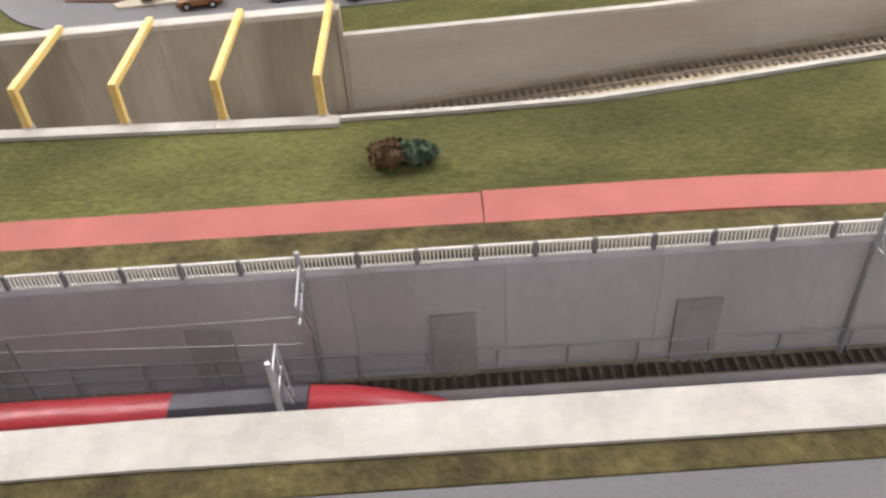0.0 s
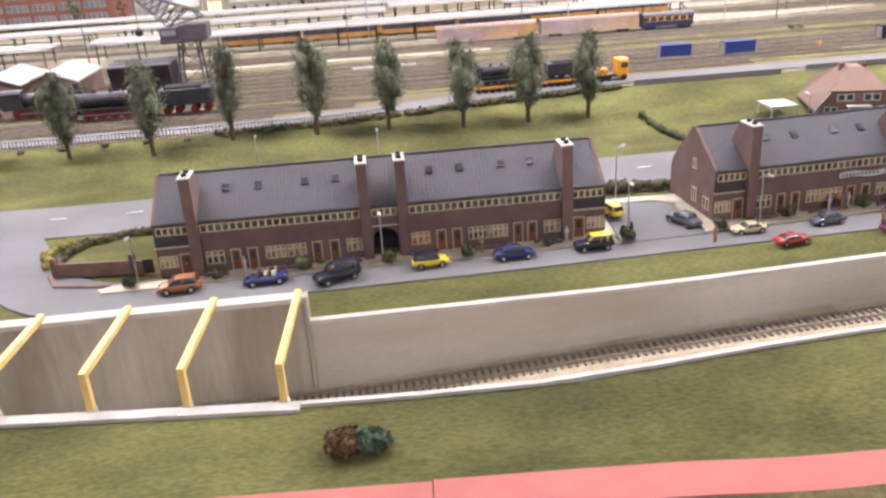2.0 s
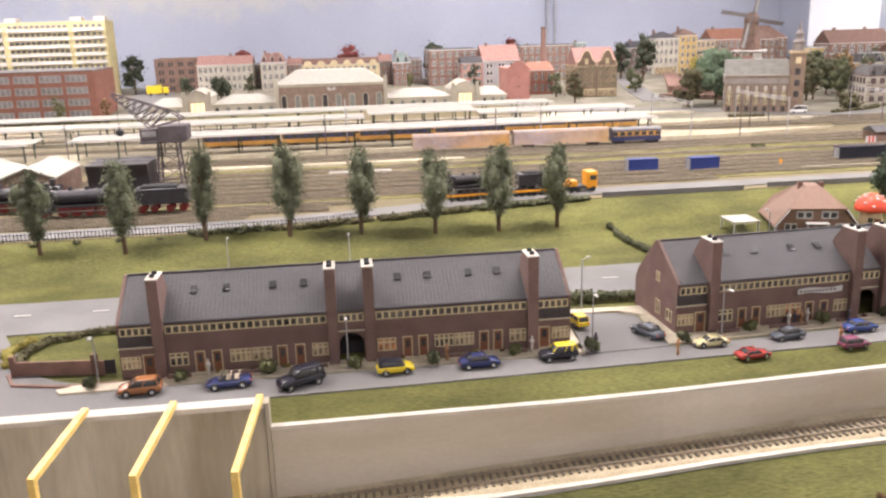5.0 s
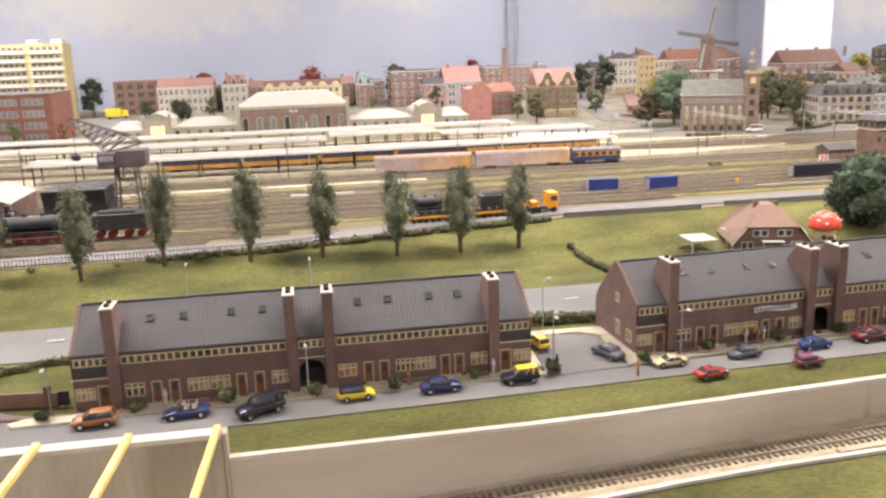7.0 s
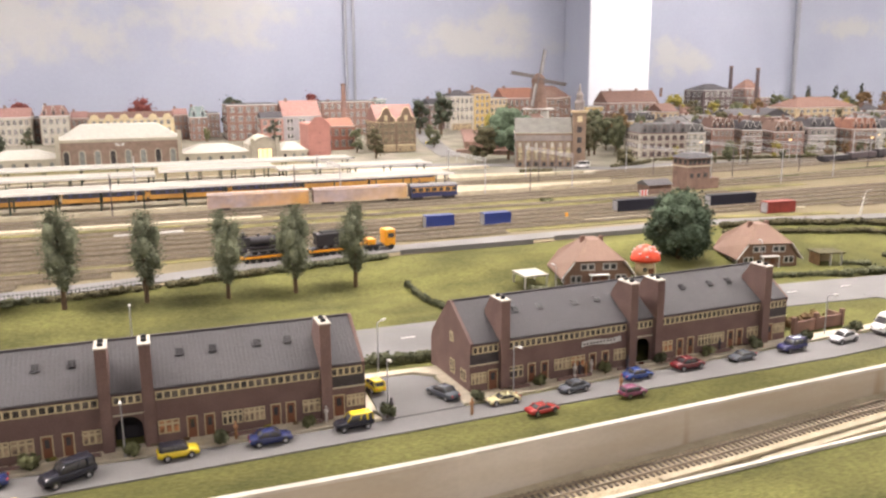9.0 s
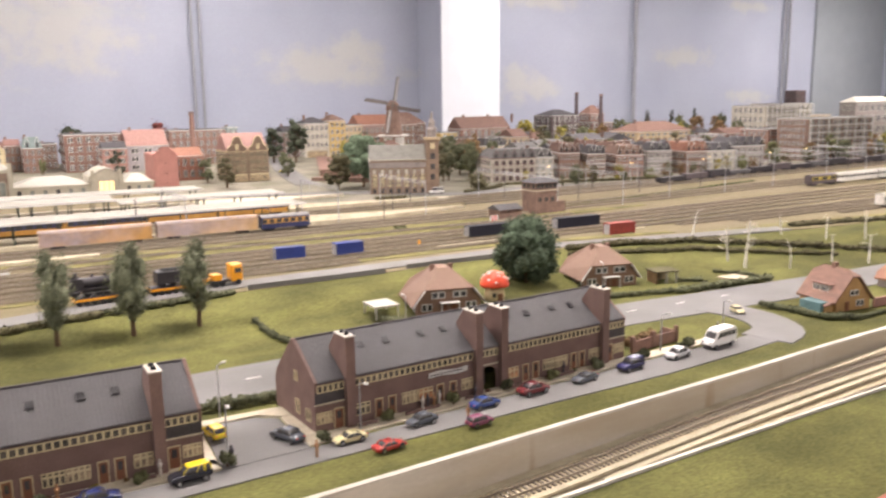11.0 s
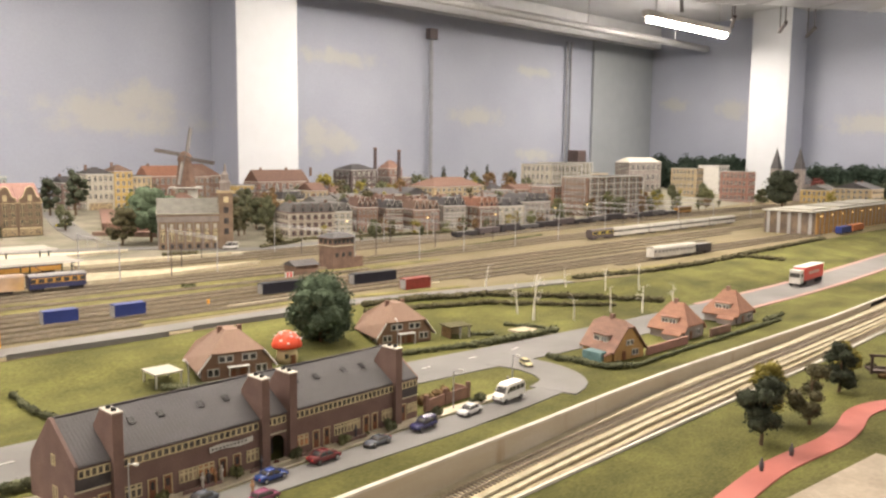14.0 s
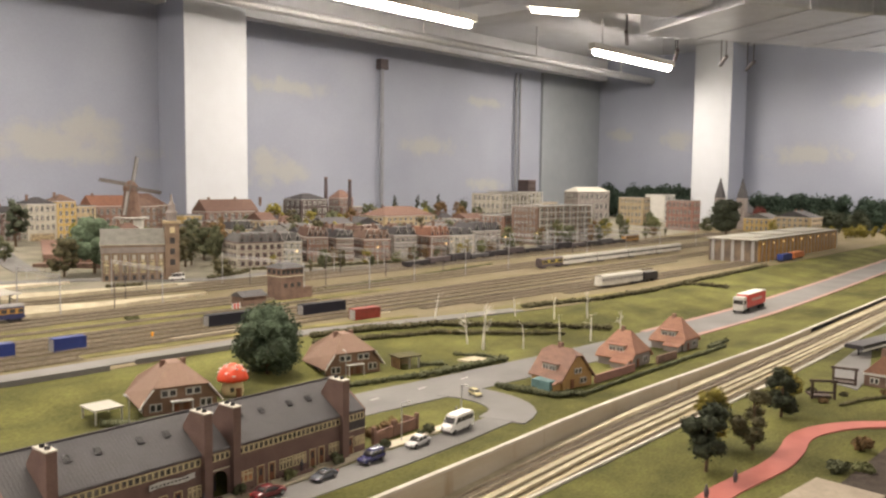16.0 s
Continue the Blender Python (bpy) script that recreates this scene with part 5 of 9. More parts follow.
brick_wall([(1.12, 1.02), (1.17, 1.028), (1.225, 1.032)], 0.018, "red brick garden wall beside the corner terrace")
brick_wall([(1.225, 1.032), (1.222, 1.06)], 0.018, "red brick garden wall return")
hedge([(1.135, 1.05), (1.2, 1.058)], 0.02, 0.02, LEAFO, "rounded brown shrubs behind the brick wall")
hedge([(1.2, 1.0), (1.225, 1.005)], 0.010, 0.012, LEAFD, "small dark shrubs by the minibus")
t = thing("street_sign_board", 1.30, 1.012, 0.002, 40, "black framed advertising board on posts", "sign")
part("board", bx(-0.007, 0.007, -0.001, 0.001, 0.004, 0.024), BLACK, t)
part("panel", bx(-0.0055, 0.0055, -0.0014, -0.0011, 0.006, 0.022), ROAD, t)

# ---- railway yard ----
TOWN0 = [(-2.4, 3.56), (0.9, 3.56), (1.15, 2.78), (1.7, 2.72), (2.2, 2.78), (3.0, 2.62), (4.5, 2.85), (6, 3.1), (8, 3.5)]
strip("railway_yard", YARD0, TOWN0, BALLAST, -2.35, 7.95, 160, 0.0012, 30, label="brown ballasted railway yard")
for lo, hi, a, b in (([(0.3, 2.09), (1.2, 2.08), (2.3, 2.18)], [(0.3, 2.1), (1.2, 2.24), (2.3, 2.2)], 0.35, 2.25), ([(-0.4, 2.165), (0.9, 2.165)], [(-0.4, 2.195), (0.9, 2.21)], -0.3, 0.9), ([(1.9, 2.30), (3.2, 2.36)], [(1.9, 2.36), (2.4, 2.42), (3.2, 2.38)], 1.95, 3.1),
                     ([(-0.5, 1.735), (0.3, 1.75), (0.75, 1.76)], [(-0.5, 1.75), (0.3, 1.772), (0.75, 1.77)], -0.2, 0.7), ([(0.7, 1.80), (1.4, 1.79), (1.9, 1.70)], [(0.7, 1.815), (1.4, 1.83), (1.9, 1.73)], 0.7, 1.9), ([(1.6, 1.66), (2.2, 1.6), (2.9, 1.55)], [(1.6, 1.69), (2.2, 1.66), (2.9, 1.58)], 1.6, 2.9)):
    strip("yard_grass", lo, hi, GRASS2, a, b, 40, 0.0026, 3, label="dry grass between the yard tracks")
ribbon("yard_road", [(-2.3, 1.575), (-0.3, 1.58), (0.1, 1.60), (0.4, 1.665), (0.69, 1.71), (1.1, 1.722), (1.5, 1.72), (1.8, 1.66), (2.2, 1.585)], 0.06, ROAD, 0.0032, label="grey service road along the yard")
ribbon("loading_strip", [(1.25, 1.855), (1.6, 1.85), (1.9, 1.83)], 0.03, PAVE, 0.0036, label="pale concrete loading strip")


def yt(y0, x0=-2.3, x1=7.6, bend=0.05):
    return [(x, y0 + bend * max(0, x - 1.8)) for x in (x0, x0 + (x1 - x0) * 0.2, x0 + (x1 - x0) * 0.4, x0 + (x1 - x0) * 0.6, x0 + (x1 - x0) * 0.8, x1)]


yz = lambda x, y: land(x, y) + 0.0005
for y0, xa, xb, bd in ((1.635, -2.3, 0.0, 0), (1.675, -2.3, 0.15, 0), (1.72, -2.3, 0.2, 0), (1.79, -2.3, 1.0, 0), (1.835, -2.3, 3.4, 0.0), (1.89, -2.3, 3.6, 0.02), (1.945, -2.3, 4.0, 0.03), (2.0, -2.3, 6.5, 0.035), (2.05, -2.3, 6.8, 0.04), (2.12, -2.3, 0.3, 0), (2.25, -2.3, 7.6, 0.045), (2.305, -2.3, 7.6, 0.045), (2.36, -2.3, 7.6, 0.05), (2.62, -2.3, 7.6, 0.06), (2.68, -2.3, 7.6, 0.06), (2.9, -2.3, 1.0, 0), (2.95, -2.3, 1.0, 0), (1.68, 2.6, 4.3, 0.01), (2.14, 0.3, 1.9, 0.04), (2.555, 1.75, 7.6, 0.058), (1.74, 2.2, 4.6, 0.005), (1.785, 2.0, 4.3, 0.0), (2.745, 1.8, 4.2, 0.06)):
    track("yard_track", yt(y0, xa, xb, bd), yz, "rusty railway track in the brown yard", bed=False)

# platforms with white canopies
def platform(pts, z, label, m=SAND):
    bm = bmesh.new()
    prism(bm, pts, YZ + 0.0015, z, "z")
    return solo("station_platform", bm, m, label=label, category="platform", kind="structure")


platform([(-2.2, 2.44), (1.12, 2.40), (1.30, 2.395), (1.70, 2.47), (1.35, 2.50), (1.12, 2.56), (-2.2, 2.585)], YZ + 0.012, "pale sand-coloured island platform with a tapered end")
platform([(-2.2, 2.72), (1.2, 2.72), (1.75, 2.745), (1.2, 2.84), (-2.2, 2.86)], YZ + 0.012, "pale island platform")
platform([(-2.2, 2.99), (1.1, 2.99), (1.5, 3.05), (1.1, 3.14), (-2.2, 3.16)], YZ + 0.012, "pale platform beside the station", PAVE)
platform([(-0.45, 2.20), (0.5, 2.19), (0.5, 2.22), (-0.45, 2.235)], YZ + 0.009, "low pale loading platform", SAND)


def canopy(x0, x1, yc, w, z, label):
    t = thing("platform_canopy", 0, 0, 0, 0, label, "canopy", "platform canopies")
    bm = bmesh.new()
    prism(bm, [(yc - w / 2, z + 0.003), (yc, z), (yc + w / 2, z + 0.003), (yc + w / 2, z + 0.0055), (yc, z + 0.003), (yc - w / 2, z + 0.0055)], x0, x1, "x")
    part("roof", bm, WHITER, t)
    part("fascia", bx(x0, x1, yc - w / 2 - 0.0012, yc - w / 2, z + 0.001, z + 0.007), WHITE, t)
    n = int((x1 - x0) / 0.11)
    for k in range(n + 1):
        x = x0 + 0.02 + (x1 - x0 - 0.04) * k / n
        bm = bmesh.new()
        for yy in (yc - w * 0.3, yc + w * 0.3):
            rod(bm, (x, yy, YZ + 0.012), (x, yy, z + 0.002), 0.0022, n=6)
        box(bm, x - 0.0015, x + 0.0015, yc - w * 0.45, yc + w * 0.45, z - 0.003, z + 0.001)
        part("column", bm, DKGREEN, t)
    return t


canopy(-0.56, 1.11, 2.48, 0.13, 0.094, "long white platform canopy on dark posts")
canopy(-2.0, -0.66, 2.48, 0.13, 0.09, "white platform canopy on dark posts")
canopy(0.27, 0.62, 2.78, 0.16, 0.108, "raised white canopy roof over the station hall platforms")
canopy(-2.0, 0.26, 2.79, 0.13, 0.095, "white platform canopy on the middle platform")
canopy(0.63, 1.15, 2.79, 0.13, 0.095, "white platform canopy on the middle platform")
canopy(-2.0, 0.95, 3.07, 0.13, 0.095, "white platform canopy by the station")
canopy(-2.1, -0.95, 2.25, 0.16, 0.075, "low white goods canopy")


# rolling stock
def coach(x, y, rz, ln, lower, upper, label, name="railway_coach", category="railway coach", group="", roof=None, wins=10, z=None, h=0.042, w=0.032, flat=False, wincol=None):
    t = thing(name, x, y, (land(x, y) if z is None else z) + 0.0075, rz, label, category, group)
    L = ln / 2
    bm = bmesh.new()
    prof = [(-w / 2, 0.006), (-w / 2, h * 0.86), (-w * 0.36, h * 0.96), (-w * 0.15, h), (w * 0.15, h), (w * 0.36, h * 0.96), (w / 2, h * 0.86), (w / 2, 0.006)]
    if flat:
        prof = [(-w / 2, 0.006), (-w / 2, h), (w / 2, h), (w / 2, 0.006)]
    prism(bm, prof, -L + 0.002, L - 0.002, "x")
    body = part("body", bm, lower, t)
    if roof:
        bm = bmesh.new()
        prism(bm, [(-w * 0.5, h * 0.87), (-w * 0.37, h * 0.975), (-w * 0.15, h * 1.02), (w * 0.15, h * 1.02), (w * 0.37, h * 0.975), (w * 0.5, h * 0.87)], -L + 0.001, L - 0.001, "x")
        part("roof", bm, roof, t)
    if upper:
        for sy in (-1, 1):
            part("side_band", bx(-L + 0.006, L - 0.006, *sorted((sy * w / 2, sy * (w / 2 + 0.0005))), h * 0.45, h * 0.78), upper, t)
    if wins:
        wm = mesh_of("window", bx(-ln / wins * 0.33, ln / wins * 0.33, -0.0004, 0.0004, 0, h * 0.24), wincol or DARKGL)
        for k in range(wins):
            for sy in (-1, 1):
                share("window", wm, t, Matrix.Translation((-L + ln * (k + 0.5) / wins, sy * (w / 2 + 0.0009), h * 0.5)))
    for bxx in (-L * 0.68, L * 0.68):
        bm = bx(bxx - 0.016, bxx + 0.016, -w * 0.36, w * 0.36, -0.001, 0.006)
        for dx in (-0.011, 0.011):
            for sy in (-1, 1):
                rod(bm, (bxx + dx, sy * w * 0.3, 0.003), (bxx + dx, sy * w * 0.42, 0.003), 0.005, n=10)
        part("bogie", bm, BLACK, t)
    part("buffer_beam", bx(L - 0.002, L + 0.003, -w * 0.3, w * 0.3, 0.007, 0.011), BLACK, t)
    return t


def pantograph(t, x, z):
    bm = bmesh.new()
    for sy in (-1, 1):
        rod(bm, (x - 0.008, sy * 0.006, z), (x + 0.008, sy * 0.006, z + 0.009), 0.0006, n=4)
        rod(bm, (x + 0.008, sy * 0.006, z + 0.009), (x - 0.004, sy * 0.006, z + 0.017), 0.0006, n=4)
    rod(bm, (x - 0.004, -0.012, z + 0.017), (x - 0.004, 0.012, z + 0.017), 0.0007, n=4)
    part("pantograph", bm, DARKST, t)


GRAF = mat("graffiti_side", (0.46, 0.25, 0.085), 0.5, vary=0.35, scale=13, bump=0.03, col2=(0.27, 0.23, 0.25), fine=3)
LILACW = mat("grey_lilac_band", (0.23, 0.20, 0.21), 0.5, vary=0.3, scale=20, bump=0.03, col2=(0.36, 0.22, 0.11))
GRAF2 = mat("graffiti_side_pale", (0.40, 0.25, 0.12), 0.5, vary=0.35, scale=11, bump=0.03, col2=(0.26, 0.22, 0.24), fine=3)
SILV = mat("coach_silver", (0.60, 0.59, 0.56), 0.4, 0.2, vary=0.08, scale=20)
NAVY = mat("loco_navy", (0.03, 0.035, 0.09), 0.4, vary=0.1, scale=30)
coach(0.515, 2.36, -1.0, 0.275, GRAF, None, "faded yellow passenger coach covered with graffiti", roof=LILACW, wins=0, group="standing train", h=0.046)
coach(0.80, 2.357, -1.0, 0.275, GRAF2, None, "pale passenger coach covered with graffiti", roof=LILACW, wins=0, group="standing train", h=0.046)
lo = coach(1.018, 2.352, -1.0, 0.145, NAVY, TRAINY, "dark blue electric locomotive with a yellow band", "electric_locomotive", "locomotive", roof=ZINC, wins=7)
for x in (-0.045, 0.045):
    pantograph(lo, x, 0.043)
for k in range(4):
    coach(-0.115 + k * 0.232, 2.62 - 0.0, 0, 0.228, TRAINY, NAVY, "yellow and blue electric multiple unit at the platform", group="yellow trains", roof=ZINC, wins=9, h=0.043)
for k in range(4):
    coach(0.33 + k * 0.232, 2.68, 0, 0.228, TRAINY, NAVY, "yellow and blue double-deck train under the canopy", group="yellow trains", roof=ZINC, wins=9, h=0.045)
a = math.degrees(math.atan2(0.056, 1.43))
lo = coach(3.265, 2.238, a, 0.175, DARKST, mat("loco_yellow", (0.42, 0.33, 0.05), 0.5, vary=0.2, scale=40), "yellow and dark grey electric locomotive hauling silver coaches", "electric_locomotive", "locomotive", roof=DARKST, wins=3)
for k in range(4):
    u = 3.50 + k * 0.305
    coach(u, 2.2355 + (u - 3.18) * 0.039, a, 0.30, SILV, None, "silver-white passenger coach with a row of windows", group="silver train", roof=WHITER, wins=11)
coach(2.94, 1.688, -1.0, 0.28, mat("wagon_white", (0.62, 0.6, 0.56), 0.6), None, "long white covered goods wagon", "goods_wagon", "wagon", roof=WHITER, wins=12, wincol=ZINC, h=0.043)
coach(3.142, 1.6845, -1.0, 0.10, BLACK, None, "black open coal wagon", "goods_wagon", "wagon", wins=0, flat=True, h=0.034)
GOODS = [(2.2, 2.60), (2.7, 2.655), (3.0, 2.69), (3.4, 2.742), (3.7, 2.775), (4.2, 2.815), (4.9, 2.86), (5.7, 2.905), (6.4, 2.93)]
track("yard_track", GOODS, yz, "rusty railway track in the brown yard", bed=False)
for k in range(14):
    u = 2.86 + k * 0.166
    ang = math.degrees(math.atan2(curve_at(GOODS, u + 0.08) - curve_at(GOODS, u - 0.08), 0.16))
    if k == 13:
        coach(u + 0.01, curve_at(GOODS, u + 0.01), ang, 0.18, TRAINY, None, "yellow electric locomotive at the head of the goods train", "electric_locomotive", "locomotive", roof=DARKST, wins=5)
    else:
        coach(u, curve_at(GOODS, u), ang, 0.160, (BLACK, DARKST, BLACK, SLATE)[k % 4], None, "dark low coal wagon in a long goods train", "goods_wagon", "wagon", "coal wagons", wins=0, flat=True, h=0.022 + 0.006 * ((k * 7) % 3))
coach(4.42, 1.645, 3, 0.14, BLUE, None, "blue goods wagon by the hall", "goods_wagon", "wagon", wins=0, flat=True, h=0.034)
coach(4.60, 1.655, 3, 0.17, mat("wagon_orange", (0.6, 0.2, 0.08), 0.6), None, "orange-red goods wagon by the hall", "goods_wagon", "wagon", wins=0, flat=True, h=0.034)


def container(x, y, rz, ln, m, label, z=None):
    t = thing("shipping_container", x, y, (land(x, y) if z is None else z) + 0.003, rz, label, "container", "shipping containers")
    h, w, L = 0.0295, 0.028, ln / 2
    n = int(ln / 0.0045)
    near, far = [], []
    for k in range(n):
        xx, q = -L + 0.002 + (ln - 0.004) * k / (n - 1), 0.0011
        for dx, dy in ((-q, 0.0012), (-q * 0.6, 0.0003), (q * 0.6, 0.0003), (q, 0.0012)):
            near.append((xx + dx, -w / 2 + dy))
            far.append((xx + dx, w / 2 - dy))
    bm = bmesh.new()
    prism(bm, near + far[::-1], 0.001, h - 0.001, "z")
    part("body", bm, m, t)
    for sx in (-1, 1):
        for sy in (-1, 1):
            part("corner_post", bx(*sorted((sx * L, sx * (L - 0.0024))), *sorted((sy * w / 2, sy * (w / 2 - 0.0024))), 0, h), m, t)
    part("top_rail", bx(-L, L, -w / 2, w / 2, h - 0.0008, h + 0.0006), m, t)
    part("door", bx(-L - 0.0008, -L + 0.001, -w / 2 + 0.003, w / 2 - 0.003, 0.002, h - 0.002), GREYST, t)
    return t


container(0.876, 1.912, -2, 0.070, BLUE, "blue twenty-foot shipping container standing in the yard")
container(1.017, 1.894, 1, 0.070, BLUE, "blue shipping container with a grey door end")
DKB = mat("container_dark", (0.013, 0.013, 0.023), 0.65, vary=0.15)
container(1.455, 1.945, -1, 0.141, DKB, "dark blue-black long shipping container")
container(1.743, 1.93, -1, 0.150, DKB, "long dark shipping container by the signal box")
container(1.765, 1.772, -1, 0.088, mat("container_red", (0.29, 0.052, 0.04), 0.6), "rust red shipping container in the yard")

t = thing("track_barrier", 1.18, 1.90, YZ + 0.003, 5, "small rusty hurdle and orange marker in the yard", "barrier")
bm = bmesh.new()
for k in range(5):
    rod(bm, (k * 0.008, 0, 0), (k * 0.008, 0, 0.012), 0.0007, n=4)
rod(bm, (0, 0, 0.011), (0.032, 0, 0.011), 0.0007, n=4)
part("hurdle", bm, RAIL, t)
part("marker", bx(0.034, 0.039, -0.002, 0.002, 0, 0.014), ORANGE, t)
part("long_wall", bx(0.148, 0.30, 2.075, 2.083, YZ, YZ + 0.008), WHITE, thing("loading_dock_wall", 0, 0, 0, 0, "low white loading dock wall in the yard", "wall"))
bush(1.30, 2.17, YZ + 0.002, 0.022, LEAF, "flat green bush between the tracks", squash=0.4)
bush(1.55, 1.86, YZ + 0.002, 0.02, LEAF, "flat green bush by the loading strip", squash=0.3)

# steam engines
def boiler(parent, x0, x1, z, r):
    bm = bmesh.new()
    rod(bm, (x0, 0, z), (x1, 0, z), r, n=16)
    b = part("boiler", bm, BLACK, parent)
    for f, hh, rr in ((0.12, 0.012, 0.0035), (0.45, 0.005, 0.004), (0.7, 0.005, 0.004)):
        bm = bmesh.new()
        xx = x1 + (x0 - x1) * f
        rod(bm, (xx, 0, z + r * 0.9), (xx, 0, z + r + hh), rr, rr * (1.25 if f < 0.2 else 0.7), 10)
        part("chimney" if f < 0.2 else "dome", bm, BLACK, b)
    return b


def drive_wheels(t, xs, r, m, y=0.0095):
    for x in xs:
        for sy in (-1, 1):
            bm = bmesh.new()
            rod(bm, (x, sy * (y - 0.001), r), (x, sy * (y + 0.0015), r), r, n=14)
            wv = part("wheel", bm, m, t)


WHEELR = mat("dull_wheel_red", (0.26, 0.03, 0.028), 0.55, vary=0.2, scale=60)


def steam_loco(x, y, z, rz, label, red=True, s=1.0, tender=True):
    t = thing("steam_locomotive", x, y, z, rz, label, "locomotive", "", s)
    boiler(t, -0.03, 0.075, 0.03, 0.0115)
    part("footplate", bx(-0.062, 0.08, -0.015, 0.015, 0.016, 0.0185), BLACK, t)
    bm = bx(-0.062, -0.028, -0.0155, 0.0155, 0.0185, 0.044)
    part("cab", bm, BLACK, t)
    bm = bmesh.new()
    prism(bm, [(-0.017, 0.044), (-0.01, 0.0475), (0.01, 0.0475), (0.017, 0.044)], -0.065, -0.026, "x")
    part("cab_roof", bm, BLACK, t)
    for sy in (-1, 1):
        part("cab_window", bx(-0.052, -0.042, *sorted((sy * 0.0155, sy * 0.016)), 0.033, 0.040), DARKGL, t)
        part("smoke_deflector", bx(0.05, 0.074, *sorted((sy * 0.0135, sy * 0.0142)), 0.02, 0.042), BLACK, t)
        bm = bmesh.new()
        rod(bm, (0.058, sy * 0.0125, 0.012), (0.074, sy * 0.0125, 0.012), 0.0048, n=10)
        part("cylinder", bm, BLACK, t)
        bm = bmesh.new()
        box(bm, -0.035, 0.06, *sorted((sy * 0.0118, sy * 0.0126)), 0.008, 0.0098)
        part("coupling_rod", bm, GREYST, t)
    drive_wheels(t, (-0.04, -0.02, 0.0, 0.02, 0.04), 0.0088, WHEELR if red else BLACK)
    drive_wheels(t, (0.068,), 0.005, WHEELR if red else BLACK)
    if tender:
        part("tender_body", bx(-0.155, -0.072, -0.0155, 0.0155, 0.014, 0.039, 0.001), BLACK, t)
        part("coal", bx(-0.14, -0.08, -0.012, 0.012, 0.039, 0.043, 0.002), RUBBER, t)
        drive_wheels(t, (-0.145, -0.125, -0.1, -0.082), 0.0062, WHEELR if red else BLACK)
    return t


steam_loco(-0.31, 1.72, YZ + 0.0075, 180, "black steam locomotive with red wheels and tender in the yard", s=1.22)
steam_loco(-0.47, 1.79, YZ + 0.0075, 0, "second black steam locomotive with red wheels", s=1.15)

# low loader with a locomotive on it
lt = thing("low_loader_truck", 0.54, 1.706, YZ + 0.004, 5.4, "orange heavy low loader lorry with many axles", "truck")
for a, b in ((-0.155, -0.04), (-0.02, 0.085)):
    part("deck", bx(a, b, -0.0145, 0.0145, 0.008, 0.0125), ORANGE, lt)
    part("deck_top", bx(a + 0.003, b - 0.003, -0.0135, 0.0135, 0.0126, 0.0145), BLACK, lt)
    n = int((b - a) / 0.0135)
    for k in range(n):
        bm = bmesh.new()
        for sy in (-1, 1):
            rod(bm, (a + 0.008 + k * 0.0135, sy * 0.009, 0.0045), (a + 0.008 + k * 0.0135, sy * 0.0145, 0.0045), 0.0048, n=10)
        part("axle", bm, RUBBER, lt)
part("drawbar", bx(-0.04, -0.02, -0.004, 0.004, 0.008, 0.012), BLACK, lt)
part("gooseneck", bx(0.085, 0.118, -0.006, 0.006, 0.012, 0.017), ORANGE, lt)
bm = bx(0.141, 0.165, -0.0145, 0.0145, 0.007, 0.042, 0.002)
cabp = part("cab", bm, ORANGE, lt)
part("windscreen", bx(0.1648, 0.1658, -0.0125, 0.0125, 0.024, 0.034), DARKGL, cabp)
for sy in (-1, 1):
    part("side_window", bx(0.148, 0.162, *sorted((sy * 0.0144, sy * 0.0149)), 0.024, 0.034), DARKGL, cabp)
part("chassis", bx(0.10, 0.145, -0.012, 0.012, 0.007, 0.012), BLACK, lt)
part("ballast_box", bx(0.103, 0.122, -0.0125, 0.0125, 0.012, 0.024, 0.001), ORANGE, lt)
for x in (0.108, 0.122, 0.155):
    bm = bmesh.new()
    for sy in (-1, 1):
        rod(bm, (x, sy * 0.009, 0.0055), (x, sy * 0.0148, 0.0055), 0.0057, n=12)
    part("axle", bm, RUBBER, lt)
c, s_ = math.cos(radians(5.4)), math.sin(radians(5.4))
steam_loco(0.54 - 0.095 * c, 1.706 - 0.095 * s_, YZ + 0.0188, 185.4, "black steam locomotive loaded on the low loader", False, 0.85, False)
t = thing("locomotive_tender", 0.54 + 0.035 * c, 1.706 + 0.035 * s_, YZ + 0.0188, 5.4, "black tender loaded on the low loader", "tender")
part("body", bx(-0.04, 0.04, -0.014, 0.014, 0.006, 0.03, 0.001), BLACK, t)
part("coal", bx(-0.03, 0.03, -0.01, 0.01, 0.03, 0.033, 0.002), RUBBER, t)
drive_wheels(t, (-0.03, -0.01, 0.01, 0.03), 0.006, BLACK)

# signal box
t = thing("signal_box", 1.845, 2.245, YZ + 0.001, 2, "tall red-brown brick signal tower with a flat roof", "tower")
part("base", bx(-0.042, 0.042, -0.036, 0.036, 0, 0.075), BRICKB, t)
part("upper_storey", bx(-0.043, 0.043, -0.037, 0.037, 0.0755, 0.10), BRICKB, t)
bm = bmesh.new()
a = [bm.verts.new(p) for p in ((-0.05, -0.044, 0.1005), (0.05, -0.044, 0.1005), (0.05, 0.044, 0.1005), (-0.05, 0.044, 0.1005))]
b = [bm.verts.new(p) for p in ((-0.025, -0.02, 0.114), (0.025, -0.02, 0.114), (0.025, 0.02, 0.114), (-0.025, 0.02, 0.114))]
bm.faces.new(b)
bm.faces.new(a[::-1])
for k in range(4):
    bm.faces.new((a[k], a[(k + 1) % 4], b[(k + 1) % 4], b[k]))
part("roof", bm, SLATE, t)
part("cornice", bx(-0.045, 0.045, -0.039, 0.039, 0.0735, 0.0765), PAVE, t)
